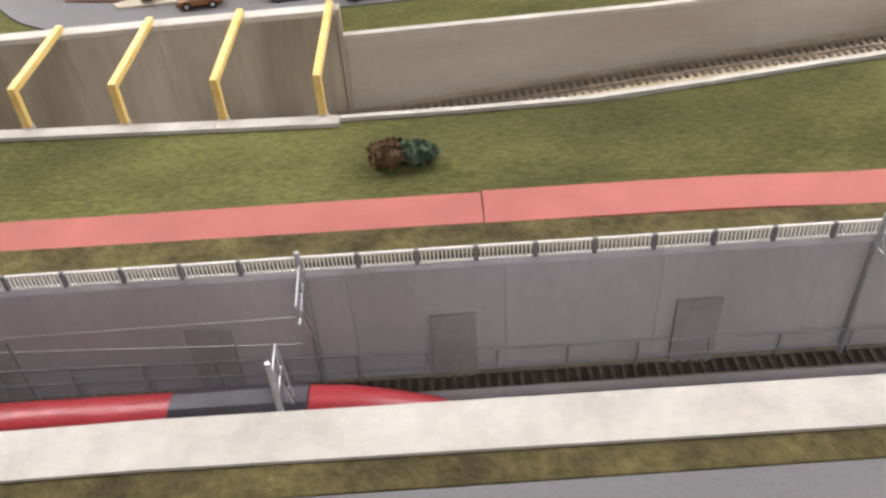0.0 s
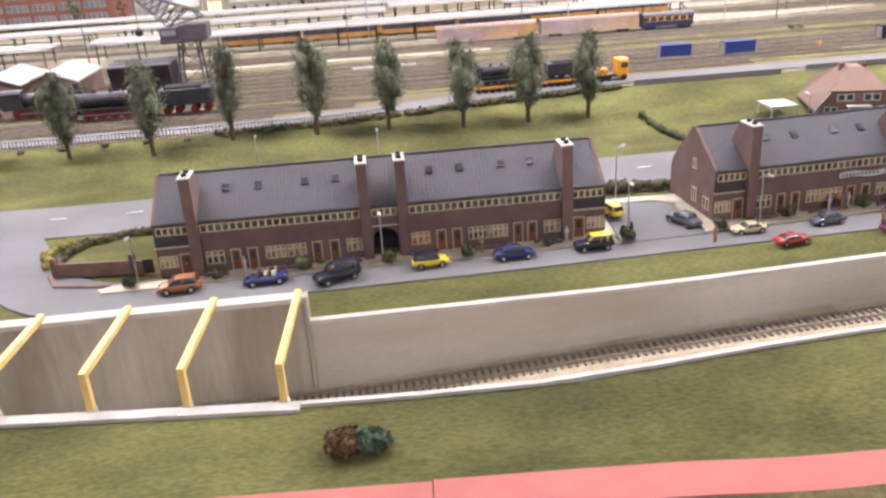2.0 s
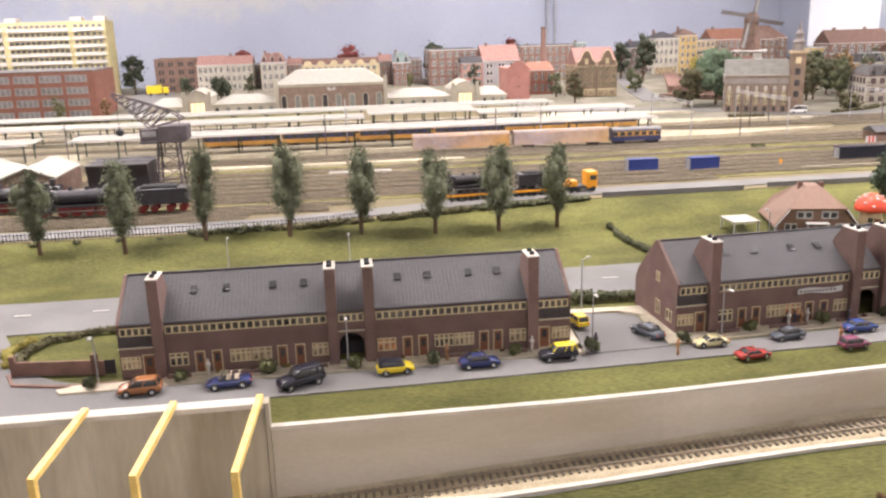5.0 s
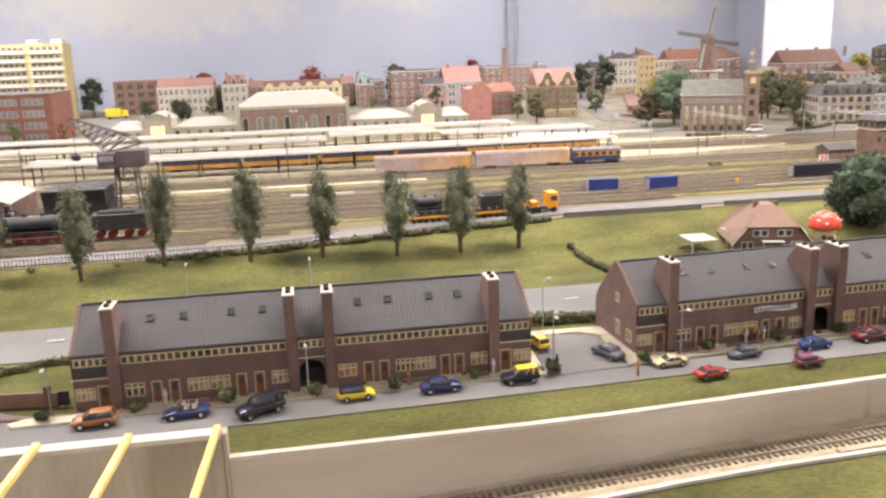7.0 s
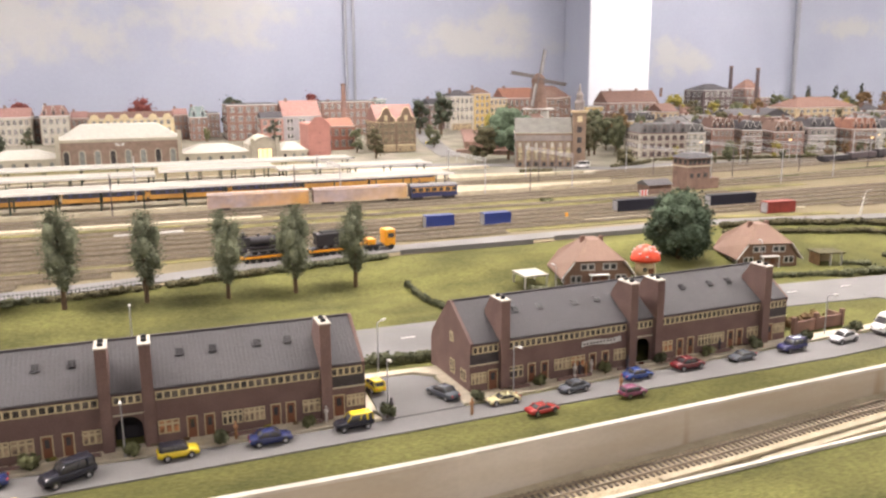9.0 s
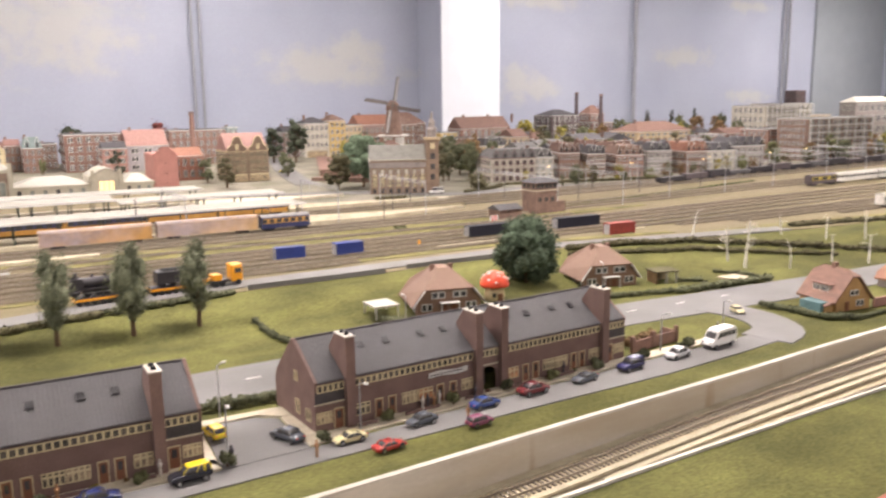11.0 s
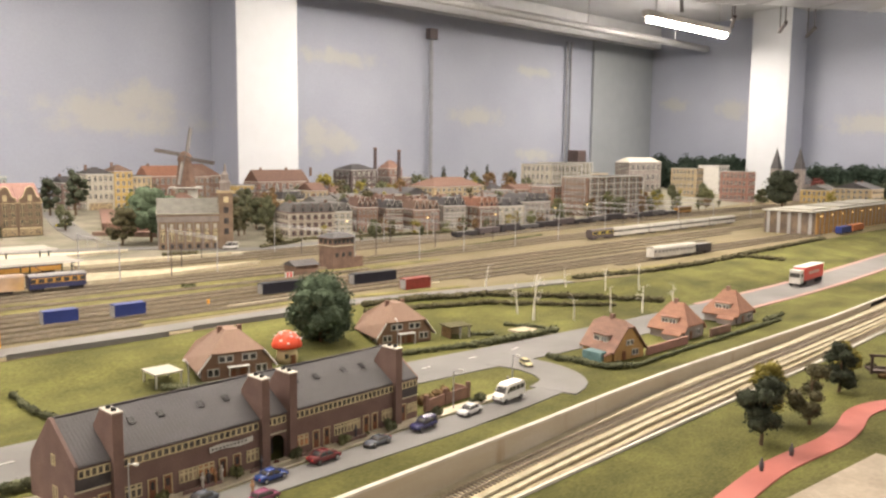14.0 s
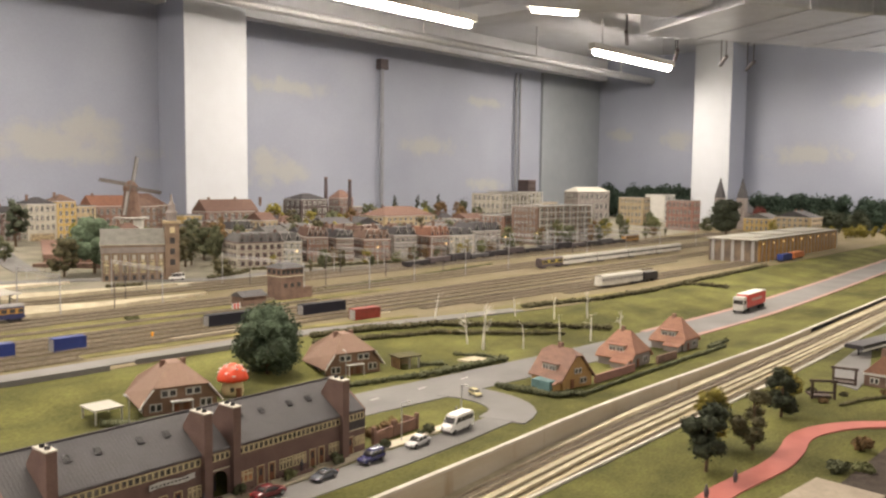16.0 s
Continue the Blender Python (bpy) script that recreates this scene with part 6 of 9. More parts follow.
wm = mesh_of("window", bx(-0.006, 0.006, -0.0006, 0.0006, 0, 0.013), DARKGL)
for k in range(5):
    share("window", wm, t, Matrix.Translation((-0.034 + k * 0.017, -0.0377, 0.082)))
for k in range(3):
    share("window", wm, t, Matrix.Translation((-0.0437, -0.024 + k * 0.024, 0.082)) @ Matrix.Rotation(math.pi / 2, 4, "Z"))
    share("window", wm, t, Matrix.Translation((-0.026 + k * 0.026, -0.0367, 0.04)))
part("annex", bx(0.0425, 0.085, -0.03, 0.04, 0, 0.035), BRICKB, t)
t = thing("yard_hut", 1.68, 2.2, YZ + 0.001, 0, "low dark brick hut beside the signal tower", "hut")
part("wall", bx(-0.04, 0.04, -0.03, 0.03, 0, 0.03), BRICKB, t)
bm = bmesh.new()
prism(bm, [(-0.035, 0.03), (0, 0.045), (0.035, 0.03)], -0.045, 0.045, "x")
part("roof", bm, SLATE, t)
t = thing("relay_sign", 1.49, 1.975, YZ + 0.036, 0, "small red and white striped marker board", "sign")
for k in range(5):
    part("stripe", bx(-0.012 + k * 0.005, -0.0071 + k * 0.005, -0.002, 0.002, 0, 0.014), RED if k % 2 else WHITE, t)

# yard crane
t = thing("yard_crane", -0.195, 1.945, YZ, 0, "dark steel gantry slewing crane with a lattice jib", "crane")
bm = bmesh.new()
hw = 0.026
for sx in (-1, 1):
    for sy in (-1, 1):
        rod(bm, (sx * hw, sy * hw, 0), (sx * hw * 0.75, sy * hw * 0.75, 0.116), 0.0022, n=5)
for k in range(4):
    z0, z1 = k * 0.029, (k + 1) * 0.029
    for a, b in (((-1, -1), (1, -1)), ((1, -1), (1, 1)), ((1, 1), (-1, 1)), ((-1, 1), (-1, -1))):
        f0, f1 = hw * (1 - 0.25 * z0 / 0.116), hw * (1 - 0.25 * z1 / 0.116)
        rod(bm, (a[0] * f0, a[1] * f0, z0), (b[0] * f1, b[1] * f1, z1), 0.0009, n=4)
        rod(bm, (b[0] * f1, b[1] * f1, z1), (a[0] * f1, a[1] * f1, z1), 0.0009, n=4)
part("tower", bm, DARKST, t)
part("platform", bx(-0.055, 0.04, -0.03, 0.03, 0.1162, 0.120), DARKST, t)
part("machine_house", bx(-0.014, 0.046, -0.028, 0.028, 0.1205, 0.152, 0.001), DARKST, t)
part("cabin", bx(-0.054, -0.0145, -0.022, 0.014, 0.114, 0.146, 0.001), DARKST, t)
part("cabin_window", bx(-0.05, -0.02, -0.0228, -0.0221, 0.13, 0.142), ZINC, t)
bm = bmesh.new()
foot, peak, tip = Vector((-0.035, 0, 0.148)), Vector((0.038, 0, 0.164)), Vector((-0.108, 0, 0.218))
top0 = Vector((0.012, 0, 0.182))
for sy in (-1, 1):
    o0, o1 = Vector((0, sy * 0.014, 0)), Vector((0, sy * 0.005, 0))
    rod(bm, foot + o0, tip + o1, 0.0015, 0.0012, 4)
    rod(bm, peak + o0, top0 + o0, 0.0015, 0.0015, 4)
    rod(bm, top0 + o0, tip + o1 + Vector((0, 0, 0.007)), 0.0017, 0.0013, 4)
    rod(bm, foot + o0, peak + o0, 0.0014, 0.0014, 4)
    rod(bm, foot + o0, top0 + o0, 0.001, 0.001, 4)
    for k in range(8):
        a = foot.lerp(tip, k / 8) + o0.lerp(o1, k / 8)
        b = top0.lerp(tip + Vector((0, 0, 0.007)), (k + 0.5) / 8) + o0.lerp(o1, (k + 0.5) / 8)
        c = foot.lerp(tip, (k + 1) / 8) + o0.lerp(o1, (k + 1) / 8)
        rod(bm, a, b, 0.0008, n=4)
        rod(bm, b, c, 0.0008, n=4)
for k in range(9):
    a, w_ = foot.lerp(tip, k / 8), 0.014 - 0.009 * k / 8
    rod(bm, a + Vector((0, -w_, 0)), a + Vector((0, w_, 0)), 0.0008, n=4)
part("jib", bm, DARKST, t)
bm = bmesh.new()
rod(bm, (-0.10, 0, 0.212), (-0.10, 0, 0.15), 0.0006, n=4)
lathe(bm, [(0.002, 0.15), (0.009, 0.143), (0.009, 0.135), (0.003, 0.132)], 8, (-0.10, 0))
part("hook_block", bm, BLACK, t)

# coal bunker and engine shed
t = thing("coal_bunker", -0.30, 1.955, YZ, 0, "large black coaling bunker on stilts", "bunker")
bm = bmesh.new()
prism(bm, [(-0.04, 0.012), (0.04, 0.012), (0.045, 0.05), (0.052, 0.074), (-0.052, 0.074), (-0.045, 0.05)], -0.066, 0.062, "x")
part("hopper", bm, BLACK, t)
for z, d in ((0.0742, 0.052), (0.0775, 0.02)):
    bm = bmesh.new()
    for sy in (-1, 1):
        box(bm, -0.07, 0.066, *sorted((sy * (d - 0.002), sy * (d + 0.002))), z, z + 0.0025)
    part("rim", bm, ZINC, t)
for sx in (-1, 1):
    for sy in (-1, 1):
        part("leg", bx(sx * 0.06 - 0.003, sx * 0.06 + 0.003, sy * 0.04 - 0.003, sy * 0.04 + 0.003, 0, 0.042), BLACK, t)
bm = bmesh.new()
for k in range(9):
    box(bm, 0.066, 0.082, -0.05 + k * 0.009, -0.043 + k * 0.009, 0.004 + k * 0.007, 0.0055 + k * 0.007)
for xx in (0.066, 0.082):
    rod(bm, (xx, -0.05, 0.004), (xx, 0.03, 0.066), 0.001, n=4)
    rod(bm, (xx, -0.05, 0.018), (xx, 0.03, 0.080), 0.0007, n=4)
part("stair", bm, DARKST, t)
t = thing("engine_shed", -0.62, 1.99, YZ + 0.001, 0, "brown brick engine shed with three gabled bays and pale roofs", "shed")
for k in range(4):
    x0 = -0.3 + k * 0.12
    bm = bmesh.new()
    prism(bm, [(x0, 0), (x0 + 0.119, 0), (x0 + 0.119, 0.045), (x0 + 0.0595, 0.068), (x0, 0.045)], -0.05, 0.13, "y")
    b = part("bay", bm, BRICKB, t)
    for sgn in (-1, 1):
        bm = bmesh.new()
        xm = x0 + 0.0595
        prism(bm, [(xm, 0.0685), (xm + sgn * 0.061, 0.0452), (xm + sgn * 0.061, 0.0482), (xm, 0.0715)], -0.054, 0.134, "y")
        part("roof", bm, WHITER, b)
    for dx in (0.03, 0.088):
        bm = bmesh.new()
        prism(bm, [(x0 + dx - 0.01, 0.006)] + [(x0 + dx - 0.01 * math.cos(q * math.pi / 6), 0.03 + 0.009 * math.sin(q * math.pi / 6)) for q in range(7)] + [(x0 + dx + 0.01, 0.006)], -0.0515, -0.0502, "y")
        part("arched_window", bm, DARKGL, b)

# poplars along the embankment
def tree(x, y, z, h, w, m, label, kind="round", trunk=0.2, n=900, name="tree", group="", bark=None, category="tree"):
    t = thing(name, x, y, z, random.uniform(0, 360), label, category, group)
    bm = bmesh.new()
    tip = Vector((random.uniform(-0.03, 0.03) * h, random.uniform(-0.03, 0.03) * h, h * 0.8))
    mid = Vector((random.uniform(-0.02, 0.02) * h, random.uniform(-0.02, 0.02) * h, h * 0.45))
    r = h * 0.022
    rod(bm, (0, 0, -0.003), mid, r * 1.3, r * 0.8, 8)
    rod(bm, mid, tip, r * 0.8, r * 0.25, 7)
    lobes = []
    nl = (13 if w < 0.12 else 30) if kind != "poplar" else 18
    for k in range(nl):
        if kind == "poplar":
            v = (k + 0.5) / nl
            prof = math.sin(math.pi * (0.04 + 0.86 * v ** 1.25)) ** 0.8
            zz = h * (trunk + (1 - trunk) * v * 0.95)
            rr = w * 0.5 * prof * 0.55
            a = random.uniform(0, 6.283)
            d = w * 0.5 * prof * random.uniform(0.15, 0.6)
            sq = 1.7
        else:
            v = random.uniform(0, 1)
            zz = h * (trunk + (1 - trunk) * (0.12 + 0.74 * v))
            prof = math.sin(math.pi * (0.2 + 0.7 * v)) ** 0.6
            rr = w * random.uniform(0.17, 0.24)
            a = k * 2.4 + random.uniform(-0.5, 0.5)
            d = w * 0.5 * prof * random.uniform(0.25, 0.72)
            sq = 0.85
        c = Vector((d * math.cos(a), d * math.sin(a), zz))
        lobes.append((c, rr, sq))
        rod(bm, mid.lerp(tip, min(0.9, max(0, (zz / h - 0.45)))) if zz > h * 0.45 else Vector((0, 0, zz * 0.6)), c, r * 0.4, r * 0.12, 5, False)
    part("trunk", bm, bark or BARK, t)
    bm = bmesh.new()
    for c, rr, sq in lobes:
        core(bm, c, rr * ((0.8 if w > 0.2 or name != "town_tree" else 0.55) if kind != "poplar" else 0.5), sq)
        clump(bm, c, rr * (1.12 if name != "town_tree" else 1.32), n // nl, w * (0.015 if name == "broadleaf_tree" else 0.024 if kind != "poplar" else 0.019), sq)
    part("crown", bm, m, t)
    return t


for x, y in ((-0.46, 1.47), (-0.329, 1.477), (-0.188, 1.465), (-0.060, 1.497), (0.084, 1.49), (0.209, 1.50), (0.341, 1.504), (0.459, 1.513), (0.571, 1.524)):
    tree(x, y, land(x, y), random.uniform(0.135, 0.158), random.uniform(0.072, 0.084), LEAFP, "slender grey-green poplar on the embankment", "poplar", 0.2, 3800, "poplar_tree", "poplars")
tree(1.247, 1.483, land(1.247, 1.483), 0.148, 0.146, LEAFB, "large round blue-green broadleaf tree", "round", 0.0, 13000, "broadleaf_tree")
for xa, xb in ((-0.09, 0.05), (0.06, 0.225), (0.25, 0.42), (0.43, 0.66)):
    hedge([(xa + (xb - xa) * k / 6, curve_at(YARD0, xa + (xb - xa) * k / 6) - 0.014 - 0.004 * (k % 2)) for k in range(7)], 0.017, 0.013, random.choice((LEAFQ, LEAFD)), "low olive scrub along the yard fence")
for k in range(7):
    x = -0.42 + k * 0.07
    bush(x, 1.512, land(x, 1.512), random.uniform(0.006, 0.011), random.choice((LEAFD, LEAF)), "low scrub bush along the yard fence", "scrub bushes", 3, 35, 0.6)
# iron fence along the yard
fn = thing("iron_fence", 0, 0, 0, 0, "thin dark iron fence along the yard road", "fence")
pm = mesh_of("fence_bar", bx(-0.0005, 0.0005, -0.0005, 0.0005, 0, 0.0155), BLACK)
for k in range(150):
    x = -0.72 + k * 0.0062
    share("fence_bar", pm, fn, Matrix.Translation((x, curve_at(YARD0, x) + 0.002, land(x, curve_at(YARD0, x)) + 0.001)))
for zz in (0.004, 0.014):
    for k in range(15):
        xa, xb = -0.72 + k * 0.062, -0.72 + (k + 1) * 0.062
        bm = bmesh.new()
        rod(bm, (xa, curve_at(YARD0, xa) + 0.002, YZ + zz), (xb, curve_at(YARD0, xb) + 0.002, YZ + zz), 0.0005, n=4)
        part("rail", bm, BLACK, fn)
for a, b in ((0.70, 1.0), (1.06, 1.45)):
    part("wall_run", bx(a, b, curve_at(YARD0, (a + b) / 2) - 0.0015, curve_at(YARD0, (a + b) / 2) + 0.0015, YZ - 0.01, YZ + 0.011), ROAD, thing("low_wall", 0, 0, 0, 0, "low grey wall beside the yard road", "wall"))

# catenary over the yard
def yard_mast(x, y, h=0.1, arm=0.05, sgn=1):
    t = thing("catenary_mast", x, y, land(x, y), 0, "dark grey overhead line mast in the yard", "mast", "yard masts")
    bm = bmesh.new()
    rod(bm, (0, 0, 0), (0, 0, h), 0.0017, 0.0013, 6)
    part("pole", bm, DARKST, t)
    bm = bmesh.new()
    rod(bm, (0, 0, h * 0.85), (0, sgn * arm, h * 0.88), 0.0008, n=4)
    rod(bm, (0, 0, h * 0.97), (0, sgn * arm, h * 0.88), 0.0005, n=4)
    part("bracket", bm, DARKST, t)


for x, y in ((0.14, 2.39), (0.62, 2.385), (1.35, 2.38), (1.45, 2.52), (1.62, 2.72), (1.95, 2.60), (2.15, 2.42), (2.45, 2.70), (2.8, 2.45), (3.1, 2.65), (3.45, 2.69), (3.9, 2.55), (4.3, 2.7), (2.5, 2.48), (-0.55, 2.39), (-0.3, 2.65)):
    yard_mast(x, y, 0.115, 0.06, -1)


def gantry(x, y0, y1, h=0.115):
    """A lattice beam across several tracks on two poles."""
    t = thing("catenary_gantry", x, y0, land(x, y0), 0, "grey steel catenary gantry across the tracks", "gantry", "catenary gantries")
    d = y1 - y0
    for yy in (0, d):
        bm = bmesh.new()
        rod(bm, (0, yy, 0), (0, yy, h), 0.0018, 0.0015, 6)
        part("pole", bm, GREYST, t)
    bm = bmesh.new()
    for z in (h - 0.004, h - 0.012):
        rod(bm, (0, 0, z), (0, d, z), 0.0009, n=4)
    n = max(4, int(d / 0.03))
    for k in range(n):
        za, zb = (h - 0.004, h - 0.012) if k % 2 else (h - 0.012, h - 0.004)
        rod(bm, (0, d * k / n, za), (0, d * (k + 1) / n, zb), 0.0006, n=4)
    part("beam", bm, GREYST, t)
    for k in range(1, 4):
        bm = bmesh.new()
        rod(bm, (0, d * k / 4, h - 0.012), (0, d * k / 4, h - 0.034), 0.0007, n=4)
        part("dropper", bm, GREYST, t)


for x, a, b in ((1.2, 2.385, 2.7), (0.75, 2.385, 2.7), (1.5, 2.385, 2.72), (0.2, 2.6, 2.9), (1.9, 2.22, 2.70), (2.45, 2.27, 2.74), (3.05, 2.3, 2.76), (3.7, 2.33, 2.81), (4.5, 2.37, 2.875), (2.2, 2.24, 2.72), (2.75, 2.28, 2.76), (3.4, 2.31, 2.79), (4.1, 2.35, 2.85), (5.0, 2.4, 2.90)):
    gantry(x, a, b)

# ---- town ----
TOWNG = mat("town_paving", (0.235, 0.21, 0.165), 0.9, vary=0.25, scale=9, bump=0.2, col2=(0.13, 0.125, 0.085), fine=40)
T1 = [(x, y + 0.0) for x, y in TOWN0]
strip("town_ground", T1, [(-2.4, 5.04), (8, 5.04)], TOWNG, -2.35, 7.95, 110, 0.0018, 24, label="pale paved town ground")
ribbon("town_road", [(1.0, 3.35), (1.6, 3.12), (1.9, 2.86), (2.3, 2.85), (3.0, 2.72), (4.0, 2.82)], 0.09, ROAD, 0.0035, label="grey town street")
ribbon("town_road", [(-0.82, 5.0), (-0.74, 4.4), (-0.64, 3.9), (-0.58, 3.62)], 0.20, ROAD, 0.0038, label="grey town street behind the station")
ribbon("town_road", [(1.52, 3.5), (1.58, 3.95), (1.75, 4.6)], 0.10, ROAD, 0.0038, label="grey town street")
ribbon("quay_road", [(1.15, 2.80), (1.5, 2.82), (1.9, 2.775), (2.2, 2.80)], 0.025, PAVE, 0.004, label="pale kerb strip along the tracks")

# Town roof colours: darker copies, to offset strong light from the tubes overhead.
TSLATE = mat("dark_town_slate", (0.072, 0.068, 0.074), 0.75, vary=0.25, scale=40, bump=0.25, col2=(0.048, 0.045, 0.048), stretch=(4, 1, 1), fine=6)
TTILE = mat("dark_red_town_tiles", (0.15, 0.086, 0.064), 0.8, vary=0.28, scale=40, bump=0.25, col2=(0.105, 0.06, 0.048), stretch=(4, 1, 1), fine=6)
TTILEO = mat("dull_orange_tiles", (0.25, 0.115, 0.075), 0.8, vary=0.25, scale=40, bump=0.25, col2=(0.17, 0.08, 0.055), stretch=(4, 1, 1), fine=6)
TZINC = mat("dull_zinc_roof", (0.125, 0.118, 0.115), 0.75, vary=0.25, scale=40, bump=0.15, col2=(0.085, 0.08, 0.078))
STUCCO = mat("pale_stucco", (0.44, 0.405, 0.34), 0.85, vary=0.16, scale=25, bump=0.05)
STUCCOY = mat("ochre_stucco", (0.47, 0.33, 0.13), 0.85, vary=0.12, scale=25, bump=0.05)
STUCCOP = mat("pink_brick", (0.36, 0.195, 0.16), 0.85, vary=0.15, scale=25, bump=0.1)
REDB = mat("bright_red_brick", (0.30, 0.135, 0.095), 0.85, vary=0.2, scale=40, bump=0.2, col2=(0.22, 0.10, 0.075), fine=14)
PINKR = mat("faded_pink_tiles", (0.275, 0.158, 0.135), 0.8, vary=0.2, scale=40, bump=0.25, col2=(0.215, 0.118, 0.10), stretch=(4, 1, 1), fine=6)
PINKB = mat("salmon_pink_brick", (0.47, 0.225, 0.19), 0.85, vary=0.12, scale=25, bump=0.1)
LILAC = mat("lilac_grey_plaster", (0.34, 0.315, 0.325), 0.85, vary=0.12, scale=25, bump=0.05)
FACGL = mat("pale_factory_glass", (0.30, 0.295, 0.30), 0.3, vary=0.35, scale=30, bump=0, col2=(0.16, 0.155, 0.16), spec=0.6)
TANB = mat("tan_brown_brick", (0.225, 0.158, 0.115), 0.85, vary=0.2, scale=30, bump=0.15, fine=10)
STUCCOB = mat("buff_brick", (0.44, 0.345, 0.22), 0.85, vary=0.15, scale=25, bump=0.1)
GREYB = mat("grey_brick", (0.27, 0.235, 0.22), 0.85, vary=0.15, scale=25, bump=0.1)
GREENR = mat("verdigris_roof", (0.21, 0.27, 0.26), 0.7, vary=0.12, scale=25, bump=0.1)
CREAMY = mat("balcony_yellow", (0.58, 0.50, 0.26), 0.7, vary=0.08, scale=25)
WIN = {}
BUILT = []


def win_mesh(w, h, trim):
    key = (round(w, 4), round(h, 4), trim.name)
    if key not in WIN:
        bm = frame_mesh(w, h, 2 if w < 0.05 else 4, min(w * 0.15, 0.0045), 0.0016, 1, True)
        bmesh.ops.translate(bm, vec=(-w / 2, -0.0012, 0), verts=bm.verts[:])
        me = mesh_of("window", bm, [trim, FACGL if trim is GREYST else DARKGL])
        WIN[key] = me
    return WIN[key]


def facade(t, x0, x1, z0, z1, floors, bays, m, trim, wf=0.56, hf=0.64):
    """Rows of framed windows on a face at local y = 0, moved by m."""
    fw, fh = (x1 - x0) / bays, (z1 - z0) / floors
    me = win_mesh(fw * wf, fh * hf, trim)
    for i in range(bays):
        for j in range(floors):
            share("window", me, t, m @ Matrix.Translation((x0 + fw * (i + 0.5), -0.0005, z0 + fh * (j + 0.22))))


def courses(t, w, h, floors, m):
    """Pale string courses across a front."""
    for k in range(1, floors * 2):
        z = h * k / (floors * 2)
        part("string_course", bx(-w / 2 - 0.0006, w / 2 + 0.0006, -0.0009, -0.0002, z - 0.0012, z + 0.0012), m, t)


def building(x0, x1, y, depth, h, wall, roof, label, rtype="gable", floors=3, bays=4, trim=None, rh=0.03, z=None, rz=0, side=3, shop=False, name="town_house", category="house", group="town houses", eave=0.003, chim=1, band=None, wf=0.56, hf=0.64):
    """A town building: walls, roof, cornice, chimneys and framed windows; its front faces -y."""
    trim = trim or WHITE
    BUILT.append((x0, x1, y, y + depth))
    xc, w = (x0 + x1) / 2, x1 - x0
    t = thing(name, xc, y, (land(xc, y + depth / 2) if z is None else z) - 0.002, rz, label, category, group)
    part("wall", bx(-w / 2, w / 2, 0, depth, 0, h), wall, t)
    part("cornice", bx(-w / 2 - 0.002, w / 2 + 0.002, -0.002, depth + 0.002, h - 0.0002, h + 0.004), band or trim, t)
    bm = bmesh.new()
    e = eave
    z0 = h + 0.0038
    if rtype == "gable":
        prism(bm, [(-e, z0), (depth + e, z0), (depth / 2, z0 + rh)], -w / 2, w / 2, "x")
    elif rtype == "front":
        prism(bm, [(-w / 2 - e, z0), (w / 2 + e, z0), (0, z0 + rh)], 0, depth, "y")
    elif rtype == "mansard":
        f = min(w, depth) * 0.16
        lo = [(-w / 2, 0), (w / 2, 0), (w / 2, depth), (-w / 2, depth)]
        hi = [(-w / 2 + f, f), (w / 2 - f, f), (w / 2 - f, depth - f), (-w / 2 + f, depth - f)]
        a = [bm.verts.new((*p, z0)) for p in lo]
        b = [bm.verts.new((*p, z0 + rh)) for p in hi]
        bm.faces.new(b)
        bm.faces.new(a[::-1])
        for k in range(4):
            bm.faces.new((a[k], a[(k + 1) % 4], b[(k + 1) % 4], b[k]))
    elif rtype == "hip":
        f = min(w, depth) * 0.42
        a = [bm.verts.new((*p, z0)) for p in ((-w / 2 - e, -e), (w / 2 + e, -e), (w / 2 + e, depth + e), (-w / 2 - e, depth + e))]
        r = [bm.verts.new((-w / 2 + f, depth / 2, z0 + rh)), bm.verts.new((w / 2 - f, depth / 2, z0 + rh))]
        for q in ((a[0], a[1], r[1], r[0]), (a[1], a[2], r[1]), (a[2], a[3], r[0], r[1]), (a[3], a[0], r[0]), (a[3], a[2], a[1], a[0])):
            bm.faces.new(q)
    else:
        box(bm, -w / 2 + 0.003, w / 2 - 0.003, 0.003, depth - 0.003, z0, z0 + 0.003)
    r = part("roof", bm, roof, t)
    if rtype in ("mansard",):
        n = max(2, bays - 1)
        for k in range(n):
            xx = -w / 2 + w * (k + 0.5) / n
            bm = bmesh.new()
            prism(bm, [(xx - 0.011, z0), (xx + 0.011, z0), (xx + 0.011, z0 + rh * 0.35), (xx, z0 + rh * 1.08), (xx - 0.011, z0 + rh * 0.35)], -0.0005, 0.03, "y")
            d = part("dormer", bm, roof, r)
            bm = bmesh.new()
            for sx in (-1, 1):
                rod(bm, (xx + sx * 0.0115, -0.0015, z0 + rh * 0.33), (xx, -0.0015, z0 + rh * 1.09), 0.0009, n=4)
            part("dormer_trim", bm, trim, d)
            if rh > 0.02:
                part("dormer_window", bx(xx - 0.005, xx + 0.005, -0.0016, -0.0006, z0 + 0.003, z0 + rh * 0.5), DARKGL, t)
    for k in range(chim):
        xx = -w * 0.32 + k * w * 0.5
        part("chimney", bx(xx - 0.006, xx + 0.006, depth * 0.45, depth * 0.45 + 0.012, z0 + (rh * 0.4 if rtype != "flat" else 0), z0 + rh + 0.012), BRICKB, r)
    base = h / floors * (1.0 if shop else 0)
    facade(t, -w / 2 + w * 0.03, w / 2 - w * 0.03, base + 0.003, h - 0.002, floors - (1 if shop else 0), bays, Matrix.Identity(4), trim, wf, hf)
